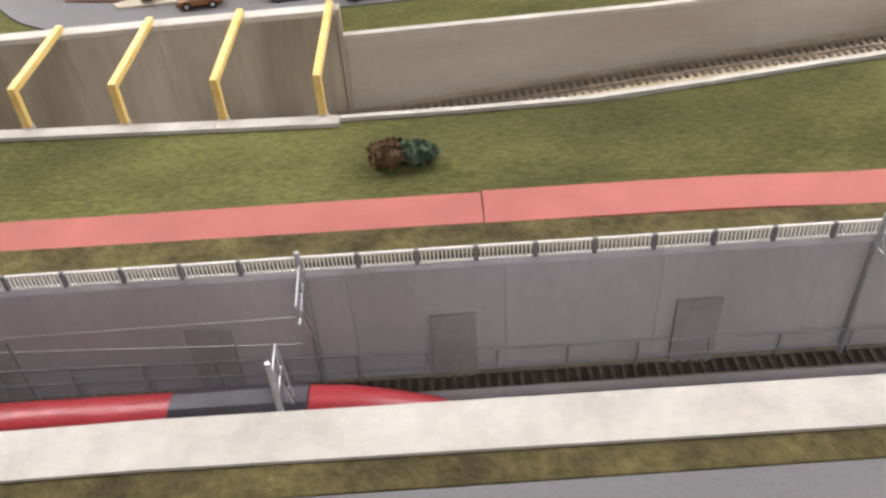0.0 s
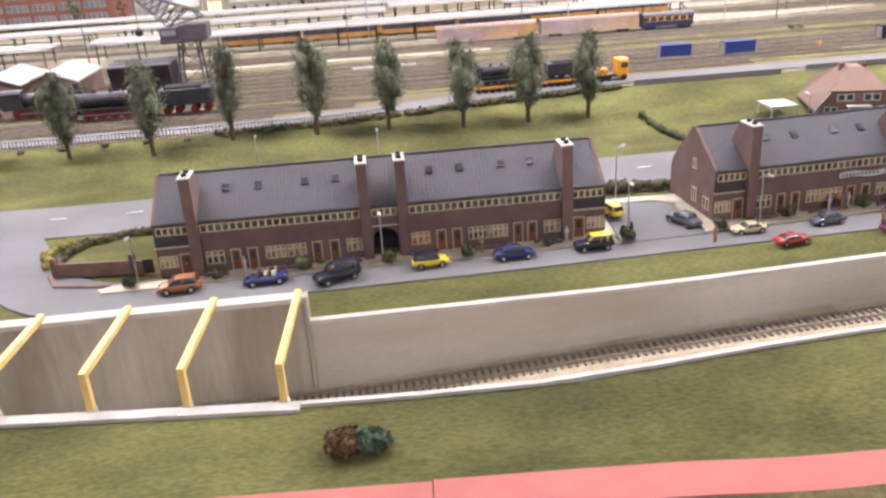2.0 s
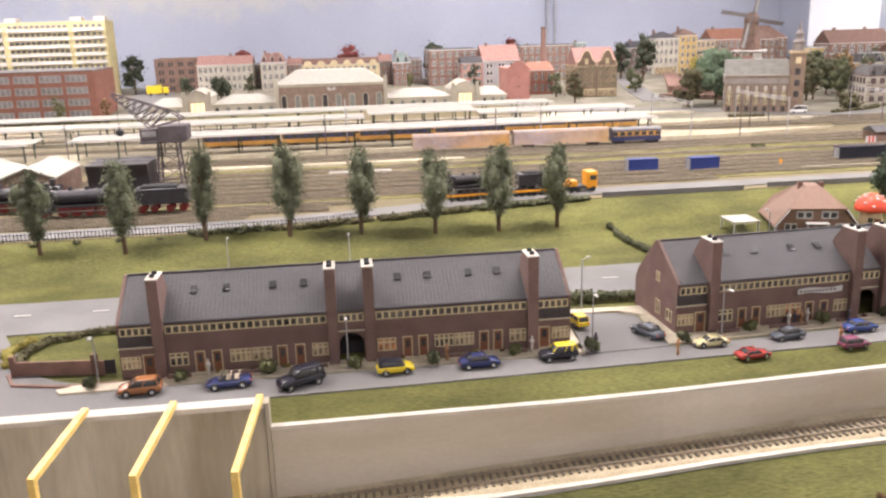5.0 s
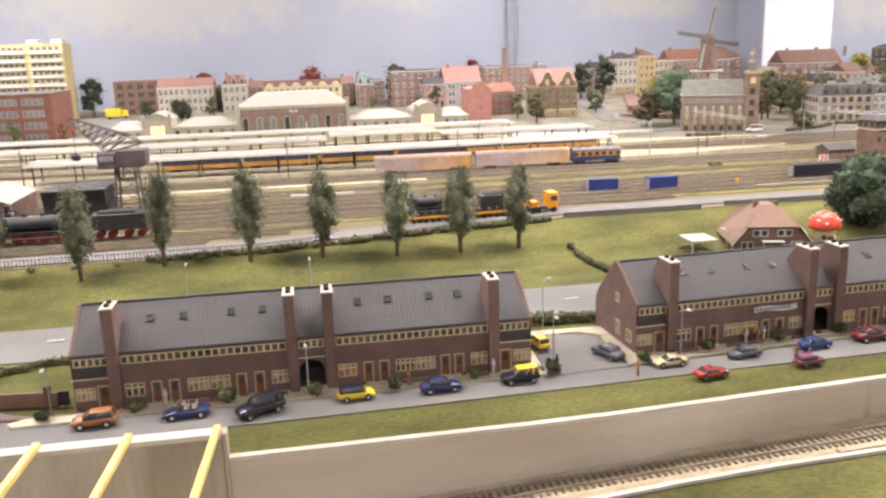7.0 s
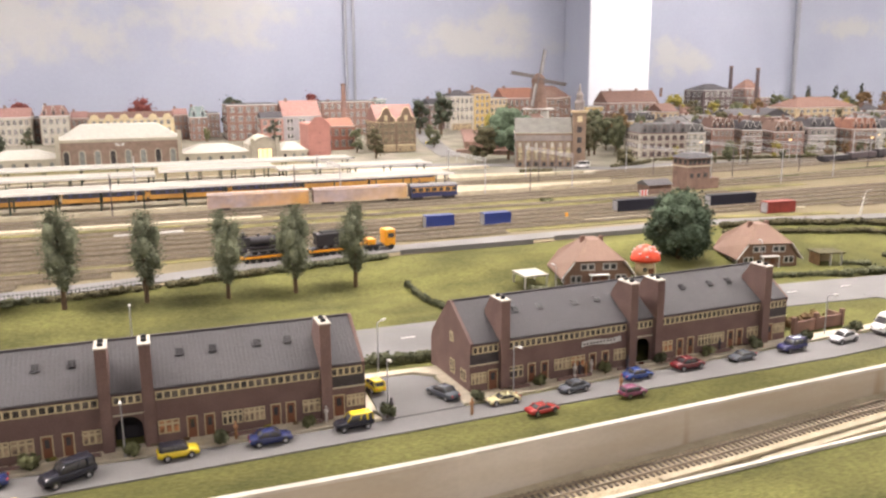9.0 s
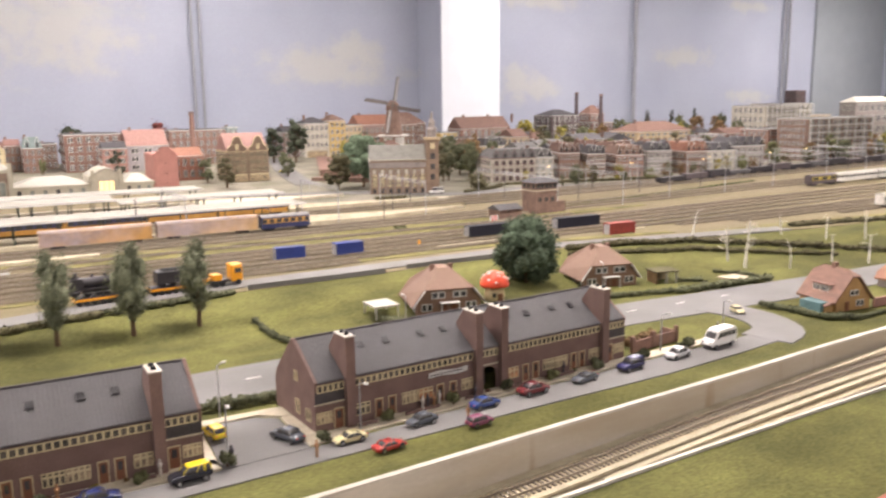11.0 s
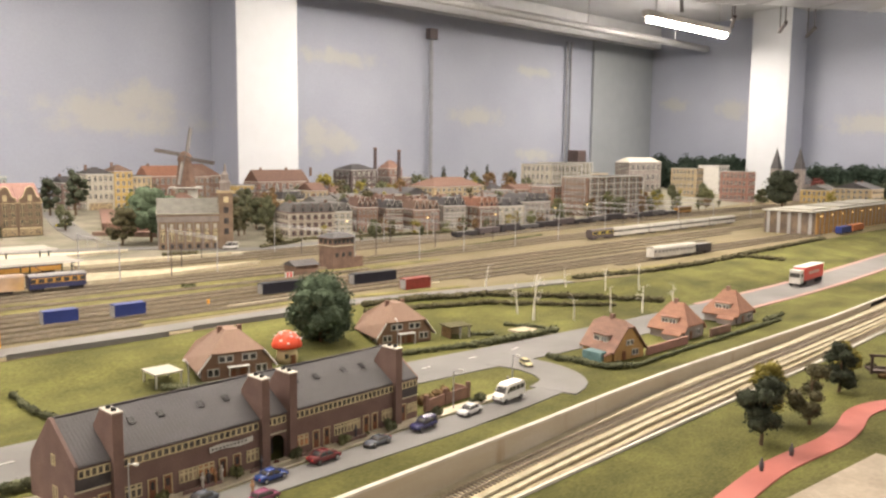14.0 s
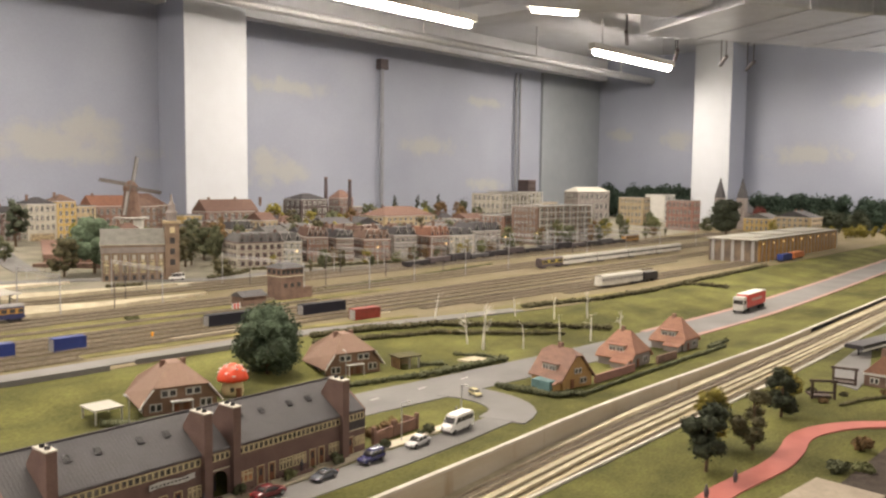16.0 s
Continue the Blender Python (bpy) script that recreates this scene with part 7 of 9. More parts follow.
    if shop:
        part("shop_front", bx(-w * 0.42, w * 0.42, -0.002, -0.0004, 0.004, base * 0.85), mat_shop, t)
    if side:
        facade(t, -depth + depth * 0.06, -depth * 0.06, 0.003, h - 0.002, floors, side, Matrix.Translation((-w / 2, 0, 0)) @ Matrix.Rotation(-math.pi / 2, 4, "Z"), trim, wf, hf)
    return t


mat_shop = mat("shop_window", (0.55, 0.42, 0.25), 0.3, vary=0.5, scale=120, bump=0, col2=(0.12, 0.1, 0.08))

# tower block
t = thing("tower_block", -1.05, 4.35, land(-1, 4.4) - 0.002, 0, "pale yellow tower block with white balcony bands", "apartment building")
part("wall", bx(-0.62, 0.135, 0, 0.16, 0, 0.36), CREAMY, t)
for k in range(9):
    z0 = 0.02 + k * 0.038
    for a, b in ((-0.60, -0.335), (-0.315, -0.035), (-0.015, 0.128)):
        part("balcony", bx(a, b, -0.014, -0.0005, z0, z0 + 0.013), WHITE, t)
        n = int((b - a) / 0.024)
        wm = win_mesh(0.018, 0.017, WHITE)
        for q in range(n):
            share("window", wm, t, Matrix.Translation((a + 0.014 + q * (b - a - 0.004) / n, -0.0005, z0 + 0.0155)))
for a in (-0.33, -0.03, -0.56, 0.08):
    part("lift_house", bx(a, a + 0.05, 0.03, 0.1, 0.36, 0.39), WHITE, t)
part("parapet", bx(-0.622, 0.137, -0.002, 0.162, 0.3605, 0.37), CREAMY, t)

building(-1.5, -0.775, 3.55, 0.3, 0.19, REDB, TZINC, "large red brick factory with rows of wide windows", "flat", 4, 7, GREYST, 0, name="factory", category="factory", group="", chim=0, band=BRICKR, wf=0.84, hf=0.6)
building(-0.748, -0.535, 4.55, 0.2, 0.168, BRICKB, BRICKB, "plain brown brick warehouse block", "flat", 4, 4, BRICKB, 0.0, chim=0, band=BRICKB)
building(-0.53, -0.392, 4.5, 0.16, 0.135, STUCCO, PINKR, "pale grey town house with a red tiled roof", "gable", 3, 5, rh=0.045, chim=0)
building(-0.39, -0.25, 4.5, 0.16, 0.135, STUCCO, PINKR, "pale grey town house with a red roof", "gable", 3, 5, rh=0.042, chim=1)
building(-0.25, -0.20, 4.62, 0.16, 0.125, BRICKB, TSLATE, "narrow brown brick town house", "flat", 3, 2, rh=0, chim=0)
building(-0.205, -0.082, 4.45, 0.14, 0.140, STUCCO, PINKR, "white grey town house with a red mansard roof", "mansard", 3, 4, rh=0.045)
building(-0.08, 0.0, 4.55, 0.14, 0.122, BRICKR, PINKR, "low house with a red roof", "gable", 3, 3, rh=0.03)
row = building(0.0, 0.402, 4.5, 0.14, 0.118, CREAM, TTILE, "long cream house row with curved gables", "gable", 3, 12, rh=0.03, chim=0)
for k in range(6):
    bm = bmesh.new()
    xx = -0.17 + k * 0.068
    prism(bm, [(xx - 0.024, 0.118)] + [(xx - 0.019 * math.cos(q * math.pi / 6), 0.126 + 0.016 * math.sin(q * math.pi / 6)) for q in range(7)] + [(xx + 0.024, 0.118)], -0.0045, 0.003, "y")
    part("curved_gable", bm, CREAM, row)
building(0.402, 0.475, 4.6, 0.14, 0.125, BRICKR, PINKR, "small brick house with a red roof", "gable", 3, 3, rh=0.03)
building(0.475, 0.56, 4.45, 0.14, 0.118, BRICKR, GREENR, "brick corner house with a green mansard roof", "mansard", 3, 3, rh=0.05)
building(0.57, 0.645, 4.7, 0.14, 0.125, BRICKB, TSLATE, "brown brick town house", "flat", 3, 3, rh=0)
building(0.647, 0.90, 4.35, 0.22, 0.178, BRICKR, TSLATE, "red brick block with white stone bands and gables", "flat", 4, 6, rh=0.0, band=WHITE)
building(0.905, 1.10, 4.25, 0.2, 0.12, LILAC, PINKR, "lilac grey house with a broad faded red roof", "gable", 3, 3, rh=0.075, side=0)
building(0.79, 0.90, 4.2, 0.12, 0.115, STUCCOP, TSLATE, "dusky brick house with a slate roof", "gable", 3, 3, rh=0.03)
pk = building(0.915, 1.012, 3.66, 0.2, 0.13, PINKB, PINKB, "pink brick house with a stepped blank gable", "flat", 3, 1, PINKB, rh=0.0, side=0, chim=0, band=PINKB, wf=0.1, hf=0.1)
for k in range(4):
    part("gable_step", bx(-0.044 + k * 0.009, 0.044 - k * 0.009, 0.0, 0.012, 0.134 + k * 0.008, 0.142 + k * 0.008), PINKB, pk)
building(1.02, 1.155, 3.80, 0.16, 0.103, REDB, TTILEO, "low red brick house with an orange roof", "gable", 2, 4, rh=0.035)
building(1.157, 1.45, 4.5, 0.16, 0.18, BRICKR, TSLATE, "long brown brick block with a pale parapet", "flat", 4, 8, rh=0, band=WHITE)
t = thing("factory_chimney", 1.23, 4.3, land(1.2, 4.3) - 0.002, 0, "tall brick factory chimney", "chimney")
bm = bmesh.new()
rod(bm, (0, 0, 0), (0, 0, 0.275), 0.016, 0.011, 12)
part("shaft", bm, BRICKR, t)
bm = bmesh.new()
rod(bm, (0, 0, 0.268), (0, 0, 0.28), 0.0135, 0.0135, 12)
part("rim", bm, BRICKB, t)
for k, (xa, xb) in enumerate(((1.225, 1.318), (1.319, 1.412))):
    b = building(xa, xb, 3.68, 0.17, 0.132, TANB, PINKR, "old canal house with a bell gable and pale shop front", "gable", 4, 3, CREAM, 0.075, shop=True, chim=0, wf=0.62, hf=0.72)
    bell = [(0.043, 0.134), (0.041, 0.15), (0.026, 0.158), (0.019, 0.178), (0.012, 0.194), (0.0, 0.199)]
    bell = bell + [(-u, v) for u, v in bell[::-1][1:]]
    bm = bmesh.new()
    prism(bm, bell, -0.0028, 0.005, "y")
    g = part("bell_gable", bm, TANB, b)
    bm = bmesh.new()
    for (ua, va), (ub, vb) in zip(bell, bell[1:]):
        rod(bm, (ua, -0.003, va), (ub, -0.003, vb), 0.0016, n=5)
    part("gable_coping", bm, CREAM, g)
    part("gable_window", bx(-0.008, 0.008, -0.0038, -0.0029, 0.14, 0.165), CREAM, g)
    part("shop_fascia", bx(-0.042, 0.042, -0.004, -0.0021, 0.027, 0.034), CREAM, b)
    part("shop_base", bx(-0.043, 0.043, -0.0032, -0.0005, 0.0, 0.0268), STUCCOB, b)
    for q in (-1, 0, 1):
        part("shop_window", bx(q * 0.026 - 0.009, q * 0.026 + 0.009, -0.0045, -0.0033, 0.005, 0.024), mat_shop, b)
building(1.45, 1.50, 4.45, 0.12, 0.19, GREENR, GREENR, "greenish narrow town house", "flat", 4, 2, rh=0)
building(1.84, 1.93, 4.7, 0.16, 0.145, BRICK, TSLATE, "dark brick town house", "gable", 4, 3, rh=0.035)
building(1.931, 2.08, 4.6, 0.16, 0.195, STUCCO, TSLATE, "white town house with a dark hipped roof", "hip", 4, 5, rh=0.035, shop=True)
building(2.082, 2.182, 4.6, 0.16, 0.208, STUCCOY, BRICKB, "ochre town house with a brown roof", "hip", 5, 3, rh=0.035)
building(2.184, 2.30, 4.62, 0.16, 0.18, STUCCOB, TSLATE, "buff town house with white trim", "flat", 4, 4, rh=0)
building(2.32, 2.54, 4.72, 0.16, 0.175, BRICKR, TTILEO, "brick houses with orange roofs", "gable", 3, 6, rh=0.06)
building(2.55, 2.8, 4.75, 0.18, 0.175, BRICKB, TTILE, "brown brick hall with a red brown roof", "hip", 3, 6, rh=0.07)
building(2.66, 3.03, 4.2, 0.12, 0.10, BRICKB, TSLATE, "long brick school with white window bands", "flat", 2, 14, rh=0, side=2, chim=0, band=WHITE)
building(2.72, 3.02, 4.42, 0.12, 0.125, STUCCOY, TZINC, "yellow low building behind the school", "flat", 2, 6, rh=0, chim=0, side=0)
building(2.84, 3.2, 4.38, 0.16, 0.145, BRICKR, TTILE, "brown houses with steep red roofs", "gable", 3, 7, rh=0.07, chim=3)
building(3.03, 3.14, 4.1, 0.16, 0.10, STUCCOB, TTILE, "house with a red tiled gable roof", "gable", 2, 3, rh=0.045)

# station
STCR = mat("station_cream", (0.45, 0.415, 0.335), 0.7, vary=0.1, scale=40, bump=0.05)
STBR = mat("station_brick", (0.30, 0.215, 0.17), 0.85, vary=0.18, scale=40, bump=0.15, fine=10)
t = thing("railway_station", 0.0, 3.6, land(0, 3.62) - 0.002, 0, "long brown and cream station building with pale roofs", "station")


def hall(a, b, y0, y1, h, wall, rh=0.0, n=6, arch=True, hip=True):
    part("wall", bx(a, b, y0, y1, 0, h), wall, t)
    part("cornice", bx(a - 0.004, b + 0.004, y0 - 0.004, y1 + 0.004, h - 0.012, h), STCR, t)
    if rh:
        bm = bmesh.new()
        f = min(0.08, (b - a) * 0.3)
        lo = [bm.verts.new(p) for p in ((a, y0, h), (b, y0, h), (b, y1, h), (a, y1, h))]
        hi = [bm.verts.new(p) for p in ((a + f, y0 + 0.06, h + rh), (b - f, y0 + 0.06, h + rh), (b - f, y1 - 0.06, h + rh), (a + f, y1 - 0.06, h + rh))]
        bm.faces.new(hi)
        for k in range(4):
            bm.faces.new((lo[k], lo[(k + 1) % 4], hi[(k + 1) % 4], hi[k]))
        part("roof", bm, WHITER, t)
    for k in range(n):
        xx = a + (b - a) * (k + 0.5) / n
        w = (b - a) / n * 0.23
        bm = bmesh.new()
        prism(bm, [(xx - w, h * 0.12)] + [(xx - w * math.cos(q * math.pi / 6), h * 0.52 + w * math.sin(q * math.pi / 6)) for q in range(7)] + [(xx + w, h * 0.12)], y0 - 0.002, y0 - 0.0004, "y")
        aw = part("arched_window", bm, STCR, t)
        bm = bmesh.new()
        v = w * 0.72
        prism(bm, [(xx - v, h * 0.15)] + [(xx - v * math.cos(q * math.pi / 6), h * 0.52 + v * math.sin(q * math.pi / 6)) for q in range(7)] + [(xx + v, h * 0.15)], y0 - 0.003, y0 - 0.0021, "y")
        part("window_glass", bm, mat_win if k % 3 else DARKGL, aw)


mat_win = mat("pale_arched_glass", (0.24, 0.26, 0.24), 0.3, vary=0.25, scale=60)
hall(-0.073, 0.378, 0.0, 0.22, 0.115, STBR, 0.052, 8)
hall(-0.345, -0.077, 0.02, 0.2, 0.044, STCR, 0.03, 6)
hall(0.382, 0.655, 0.02, 0.2, 0.044, STCR, 0.03, 6)
hall(0.785, 0.90, 0.02, 0.2, 0.042, STCR, 0.028, 3)
hall(-0.60, -0.455, 0.02, 0.2, 0.04, STCR, 0.028, 3)
for a, b in ((-0.455, -0.345), (0.655, 0.785)):
    bm = bmesh.new()
    m = (a + b) / 2
    prism(bm, [(a, 0), (b, 0), (b, 0.07), (m + 0.02, 0.1), (m - 0.02, 0.1), (a, 0.07)], 0.02, 0.2, "y")
    part("pavilion", bm, STCR, t)
    for sx in (-1, 1):
        bm = bmesh.new()
        prism(bm, [(m, 0.1005), (m + sx * 0.06, 0.0705), (m + sx * 0.06, 0.0755), (m, 0.1055)], 0.015, 0.205, "y")
        part("roof", bm, WHITER, t)
        part("pier", bx(m + sx * 0.052 - 0.006, m + sx * 0.052 + 0.006, 0.008, 0.02, 0, 0.098), STCR, t)
    for k in range(3):
        part("lit_window", bx(m - 0.026 + k * 0.019, m - 0.012 + k * 0.019, 0.0175, 0.0196, 0.015, 0.05), LITGL, t)
for xx in (-0.073, 0.378):
    part("pier", bx(xx - 0.008, xx + 0.008, -0.012, 0.0, 0, 0.14), STCR, t)
bm = bmesh.new()
for a, b, c, d in ((0.135, 0.147, 0.092, 0.098), (0.139, 0.155, 0.086, 0.092), (0.158, 0.17, 0.092, 0.098), (0.158, 0.168, 0.086, 0.092)):
    box(bm, a, b, -0.003, -0.0008, c, d)
part("emblem", bm, WHITE, t, "small white station emblem")

# lorry and taxi in the town
for x, y, rz, nm in ((-0.70, 4.36, 12, "yellow lorry parked behind the station"),):
    v = thing("lorry", x, y, land(x, y) + 0.004, rz, nm, "truck", s=1.15)
    part("cargo_box", bx(-0.05, 0.012, -0.0145, 0.0145, 0.008, 0.042, 0.001), P_YE, v)
    part("cab", bx(0.016, 0.04, -0.0135, 0.0135, 0.007, 0.034, 0.002), P_YE, v)
    part("windscreen", bx(0.0395, 0.041, -0.012, 0.012, 0.02, 0.03), DARKGL, v)
    for xx in (-0.035, 0.028):
        bm = bmesh.new()
        for sy in (-1, 1):
            rod(bm, (xx, sy * 0.009, 0.0055), (xx, sy * 0.0148, 0.0055), 0.0056, n=10)
        part("axle", bm, RUBBER, v)
car(1.545, 3.86, 160, "hatch", P_YE, "yellow car by the canal houses", z=land(1.54, 3.86) + 0.004, s=1.1)
car(1.83, 2.9, 170, "van", P_WH, "white delivery van by the brick hall", z=land(1.83, 2.9) + 0.004, s=0.9)

# brick hall with a tower
HALLR = mat("grey_hall_slates", (0.19, 0.185, 0.16), 0.75, vary=0.2, scale=40, bump=0.2, col2=(0.14, 0.135, 0.12))
t = thing("brick_hall", 1.715, 2.99, land(1.7, 3.05) - 0.002, -24, "brown brick hall with tall windows, slate roof and clock tower", "town hall")
part("wall", bx(-0.115, 0.112, 0, 0.16, 0, 0.135), TANB, t)
part("balustrade", bx(-0.118, 0.105, -0.004, 0.16, 0.108, 0.128), GREYB, t)
part("balustrade", bx(-0.12, 0.107, -0.006, 0.164, 0.1355, 0.139), STUCCO, t)
bm = bmesh.new()
prism(bm, [(-0.004, 0.139), (0.164, 0.139), (0.1, 0.192), (0.06, 0.192)], -0.118, 0.105, "x")
part("roof", bm, HALLR, t)
for k in range(7):
    xx = -0.098 + k * 0.0315
    tw = part("tall_window", frame_mesh(0.016, 0.046, 2, 0.004, 0.0022, 2), CREAM, t, at=Matrix.Translation((xx - 0.008, -0.0026, 0.033)))
    part("pane", bx(0.0005, 0.0155, 0.001, 0.002, 0.0005, 0.0455), DARKGL, tw)
    part("window", bx(xx - 0.006, xx + 0.006, -0.002, -0.0004, 0.082, 0.1), STUCCO, t)
    part("small_window", bx(xx - 0.006, xx + 0.006, -0.002, -0.0004, 0.008, 0.024), DARKGL, t)
    part("pilaster", bx(xx - 0.0165, xx - 0.0135, -0.0035, -0.0003, 0.0, 0.107), GREYB, t)
    if k < 4:
        part("side_window", bx(-0.117, -0.1152, 0.015 + k * 0.037, 0.03 + k * 0.037, 0.035, 0.075), mat_win, t)
part("tower", bx(0.106, 0.156, -0.015, 0.04, 0, 0.215), TANB, t)
part("tower_gallery", bx(0.1, 0.162, -0.021, 0.046, 0.215, 0.224), STUCCOB, t)
bm = bmesh.new()
lathe(bm, [(0.019, 0.224), (0.019, 0.252), (0.024, 0.254), (0.014, 0.264), (0.013, 0.28), (0.016, 0.282), (0.006, 0.296), (0.003, 0.325)], 8, (0.131, 0.012))
part("lantern", bm, GREYB, t)
for zz in (0.06, 0.1, 0.14, 0.18):
    part("tower_window", bx(0.122, 0.14, -0.0165, -0.0153, zz, zz + 0.022), CREAM if zz > 0.15 else DARKGL, t)

# windmill
SAILM = mat("weathered_sail_timber", (0.17, 0.15, 0.14), 0.8, vary=0.2, scale=40)
CLOTH = mat("pale_sailcloth", (0.52, 0.51, 0.49), 0.8, vary=0.15, scale=40)
t = thing("windmill", 2.42, 4.45, land(2.42, 4.45) - 0.002, 0, "tapered brick windmill with four lattice sails", "windmill")
bm = bmesh.new()
lathe(bm, [(0.062, 0.0), (0.058, 0.10), (0.052, 0.16), (0.036, 0.265), (0.038, 0.27)], 12)
part("tower", bm, BRICKB, t)
bm = bmesh.new()
lathe(bm, [(0.09, 0.118), (0.092, 0.124), (0.088, 0.126)], 12)
part("gallery", bm, WHITE, t)
bm = bmesh.new()
lathe(bm, [(0.066, 0.0), (0.064, 0.11), (0.0635, 0.112)], 12)
part("white_base", bm, WHITE, t)
bm = bmesh.new()
lathe(bm, [(0.042, 0.2702), (0.038, 0.30), (0.018, 0.322), (0.004, 0.326)], 10)
part("cap", bm, BRICKB, t)
for k in range(4):
    a = radians(10 + 90 * k)
    m = Matrix.Translation((-0.035, -0.072, 0.295)) @ Matrix.Rotation(radians(-20), 4, "Z") @ Matrix.Rotation(a, 4, "Y")
    bm = bmesh.new()
    box(bm, -0.003, 0.003, -0.003, 0.003, 0, 0.165)
    for q in range(12):
        box(bm, -0.002, 0.018, -0.001, 0.001, 0.022 + q * 0.0125, 0.0235 + q * 0.0125)
    for q in (0.009, 0.0175):
        box(bm, q, q + 0.0012, -0.001, 0.001, 0.02, 0.163)
    sail = part("sail", bm, SAILM, t, at=m)
    part("sailcloth", bx(0.0032, 0.0165, 0.0012, 0.002, 0.03, 0.158), CLOTH if k % 2 == 0 else SAILM, sail)
building(2.52, 2.72, 4.72, 0.12, 0.17, BRICKB, BRICKB, "brick mill house with a dark roof", "hip", 4, 5, rh=0.05)

# streets of mansard houses beside the tracks
corner = building(2.235, 2.445, 3.1, 0.20, 0.108, STUCCO, TZINC, "white corner house with striped brick and grey mansard roof", "mansard", 3, 6, rh=0.036, side=5, trim=BRICK, rz=-14)
courses(corner, 0.21, 0.098, 4, BRICK)
rowc = [(2.46, 2.60, 3.16, STUCCO, TZINC, "white house with a slate mansard roof"), (2.60, 2.73, 3.12, BRICKR, TTILE, "red brick house with a tiled mansard roof"), (2.73, 2.86, 3.08, BRICKB, TSLATE, "brown brick house with dark dormers"),
        (2.87, 3.02, 3.02, BRICKR, BRICKB, "red-brown brick terrace house"), (3.02, 3.17, 2.98, GREYB, TSLATE, "grey brick house with a dark mansard roof"), (3.19, 3.36, 2.92, BRICKB, TTILEO, "brick corner house with a bright red roof"),
        (3.39, 3.60, 2.98, STUCCO, TSLATE, "white banded house with slate mansard roof"), (3.60, 3.83, 2.98, GREYB, TSLATE, "grey brick house row with dormers")]
for k, (a, b, yy, wm_, rm, lb) in enumerate(rowc):
    g = 0.008 + 0.007 * (k % 3)
    bd = building(a + g, b - g, yy, 0.2, 0.100 + 0.008 * ((k * 2) % 3), wm_, rm, lb, "mansard", 3, 4 + k % 2, rh=0.036 + 0.006 * (k % 2), side=5, rz=-22 if k < 5 else -8)
    if k % 2 == 0:
        courses(bd, b - a - 2 * g, 0.10, 3, WHITE)
# second streets behind
rowd = [(2.55, 2.72, 3.6, GREYB, TSLATE), (2.73, 2.88, 3.62, STUCCO, TZINC), (2.9, 3.05, 3.55, BRICKR, TSLATE), (3.06, 3.22, 3.5, STUCCOB, TZINC), (3.23, 3.40, 3.48, BRICKR, TTILE), (3.42, 3.6, 3.42, BRICKB, TSLATE), (3.62, 3.8, 3.45, BRICKR, TSLATE), (3.82, 4.02, 3.45, GREYB, TZINC), (4.05, 4.25, 3.42, BRICKR, TTILE),
        (3.1, 3.3, 3.95, BRICKB, TZINC), (3.33, 3.55, 3.9, STUCCO, TSLATE), (3.57, 3.8, 3.92, BRICKR, TSLATE), (4.3, 4.55, 3.85, STUCCOB, TZINC), (4.58, 4.85, 3.9, BRICKR, TTILE), (4.9, 5.15, 3.8, GREYB, TSLATE)]
for k, (a, b, yy, wm_, rm) in enumerate(rowd):
    building(a + 0.006, b - 0.006, yy, 0.16, 0.06 + 0.012 * ((k * 5) % 3), wm_, rm, "old brick town house with a steep roof" if k % 2 else "narrow town house with dormer windows", ("mansard", "gable", "gable", "front")[k % 4], 3, 4, rh=0.028 + 0.009 * (k % 3), side=4)
building(3.95, 4.42, 4.05, 0.25, 0.105, STUCCOB, TTILE, "large school with a red hipped roof", "hip", 3, 9, rh=0.06, side=5)
# brewery with stacks
DKBR = mat("sooty_brick", (0.085, 0.062, 0.062), 0.85, vary=0.2, scale=40, bump=0.2)
building(3.69, 3.92, 4.6, 0.2, 0.205, DKBR, TSLATE, "dark brick brewery block", "hip", 4, 5, rh=0.04, chim=0, name="brewery", category="factory", group="")
building(4.06, 4.25, 4.62, 0.2, 0.15, BRICK, TZINC, "brick factory wing with windows", "flat", 3, 5, rh=0, chim=0, name="factory", category="factory", group="")
building(4.12, 4.25, 4.72, 0.12, 0.21, BRICKR, BRICKR, "red brick tower house with spire", "hip", 4, 3, rh=0.06, chim=0)
for x, y, h in ((3.965, 4.68, 0.36), (4.10, 4.58, 0.345)):
    s = thing("factory_chimney", x, y, land(x, y) - 0.002, 0, "slim dark brick factory chimney", "chimney")
    bm = bmesh.new()
    rod(bm, (0, 0, 0), (0, 0, h), 0.017, 0.011, 12)
    part("shaft", bm, DKBR, s)
    bm = bmesh.new()
    rod(bm, (0, 0, h - 0.008), (0, 0, h + 0.003), 0.0135, 0.0135, 12)
    part("rim", bm, BRICKB, s)
# modern blocks to the right
building(5.15, 5.5, 4.05, 0.3, 0.25, STUCCO, TZINC, "white concrete office block with strip windows", "flat", 4, 9, rh=0, side=6, chim=0)
building(4.34, 4.64, 3.37, 0.2, 0.165, BRICKR, TZINC, "red-brown brick block with pale bands", "flat", 4, 7, rh=0, side=5, chim=0)
building(5.52, 5.85, 4.2, 0.3, 0.26, STUCCO, TZINC, "pale office block with rows of windows", "flat", 5, 8, rh=0, side=6, chim=0)
building(4.33, 4.90, 3.1, 0.2, 0.235, BRICKB, TZINC, "white framed modern block with a concrete grid", "flat", 6, 11, rh=0, side=6, chim=0)
building(5.95, 6.3, 4.35, 0.3, 0.17, STUCCOB, TZINC, "buff office block with windows", "flat", 4, 7, rh=0, side=5, chim=0)
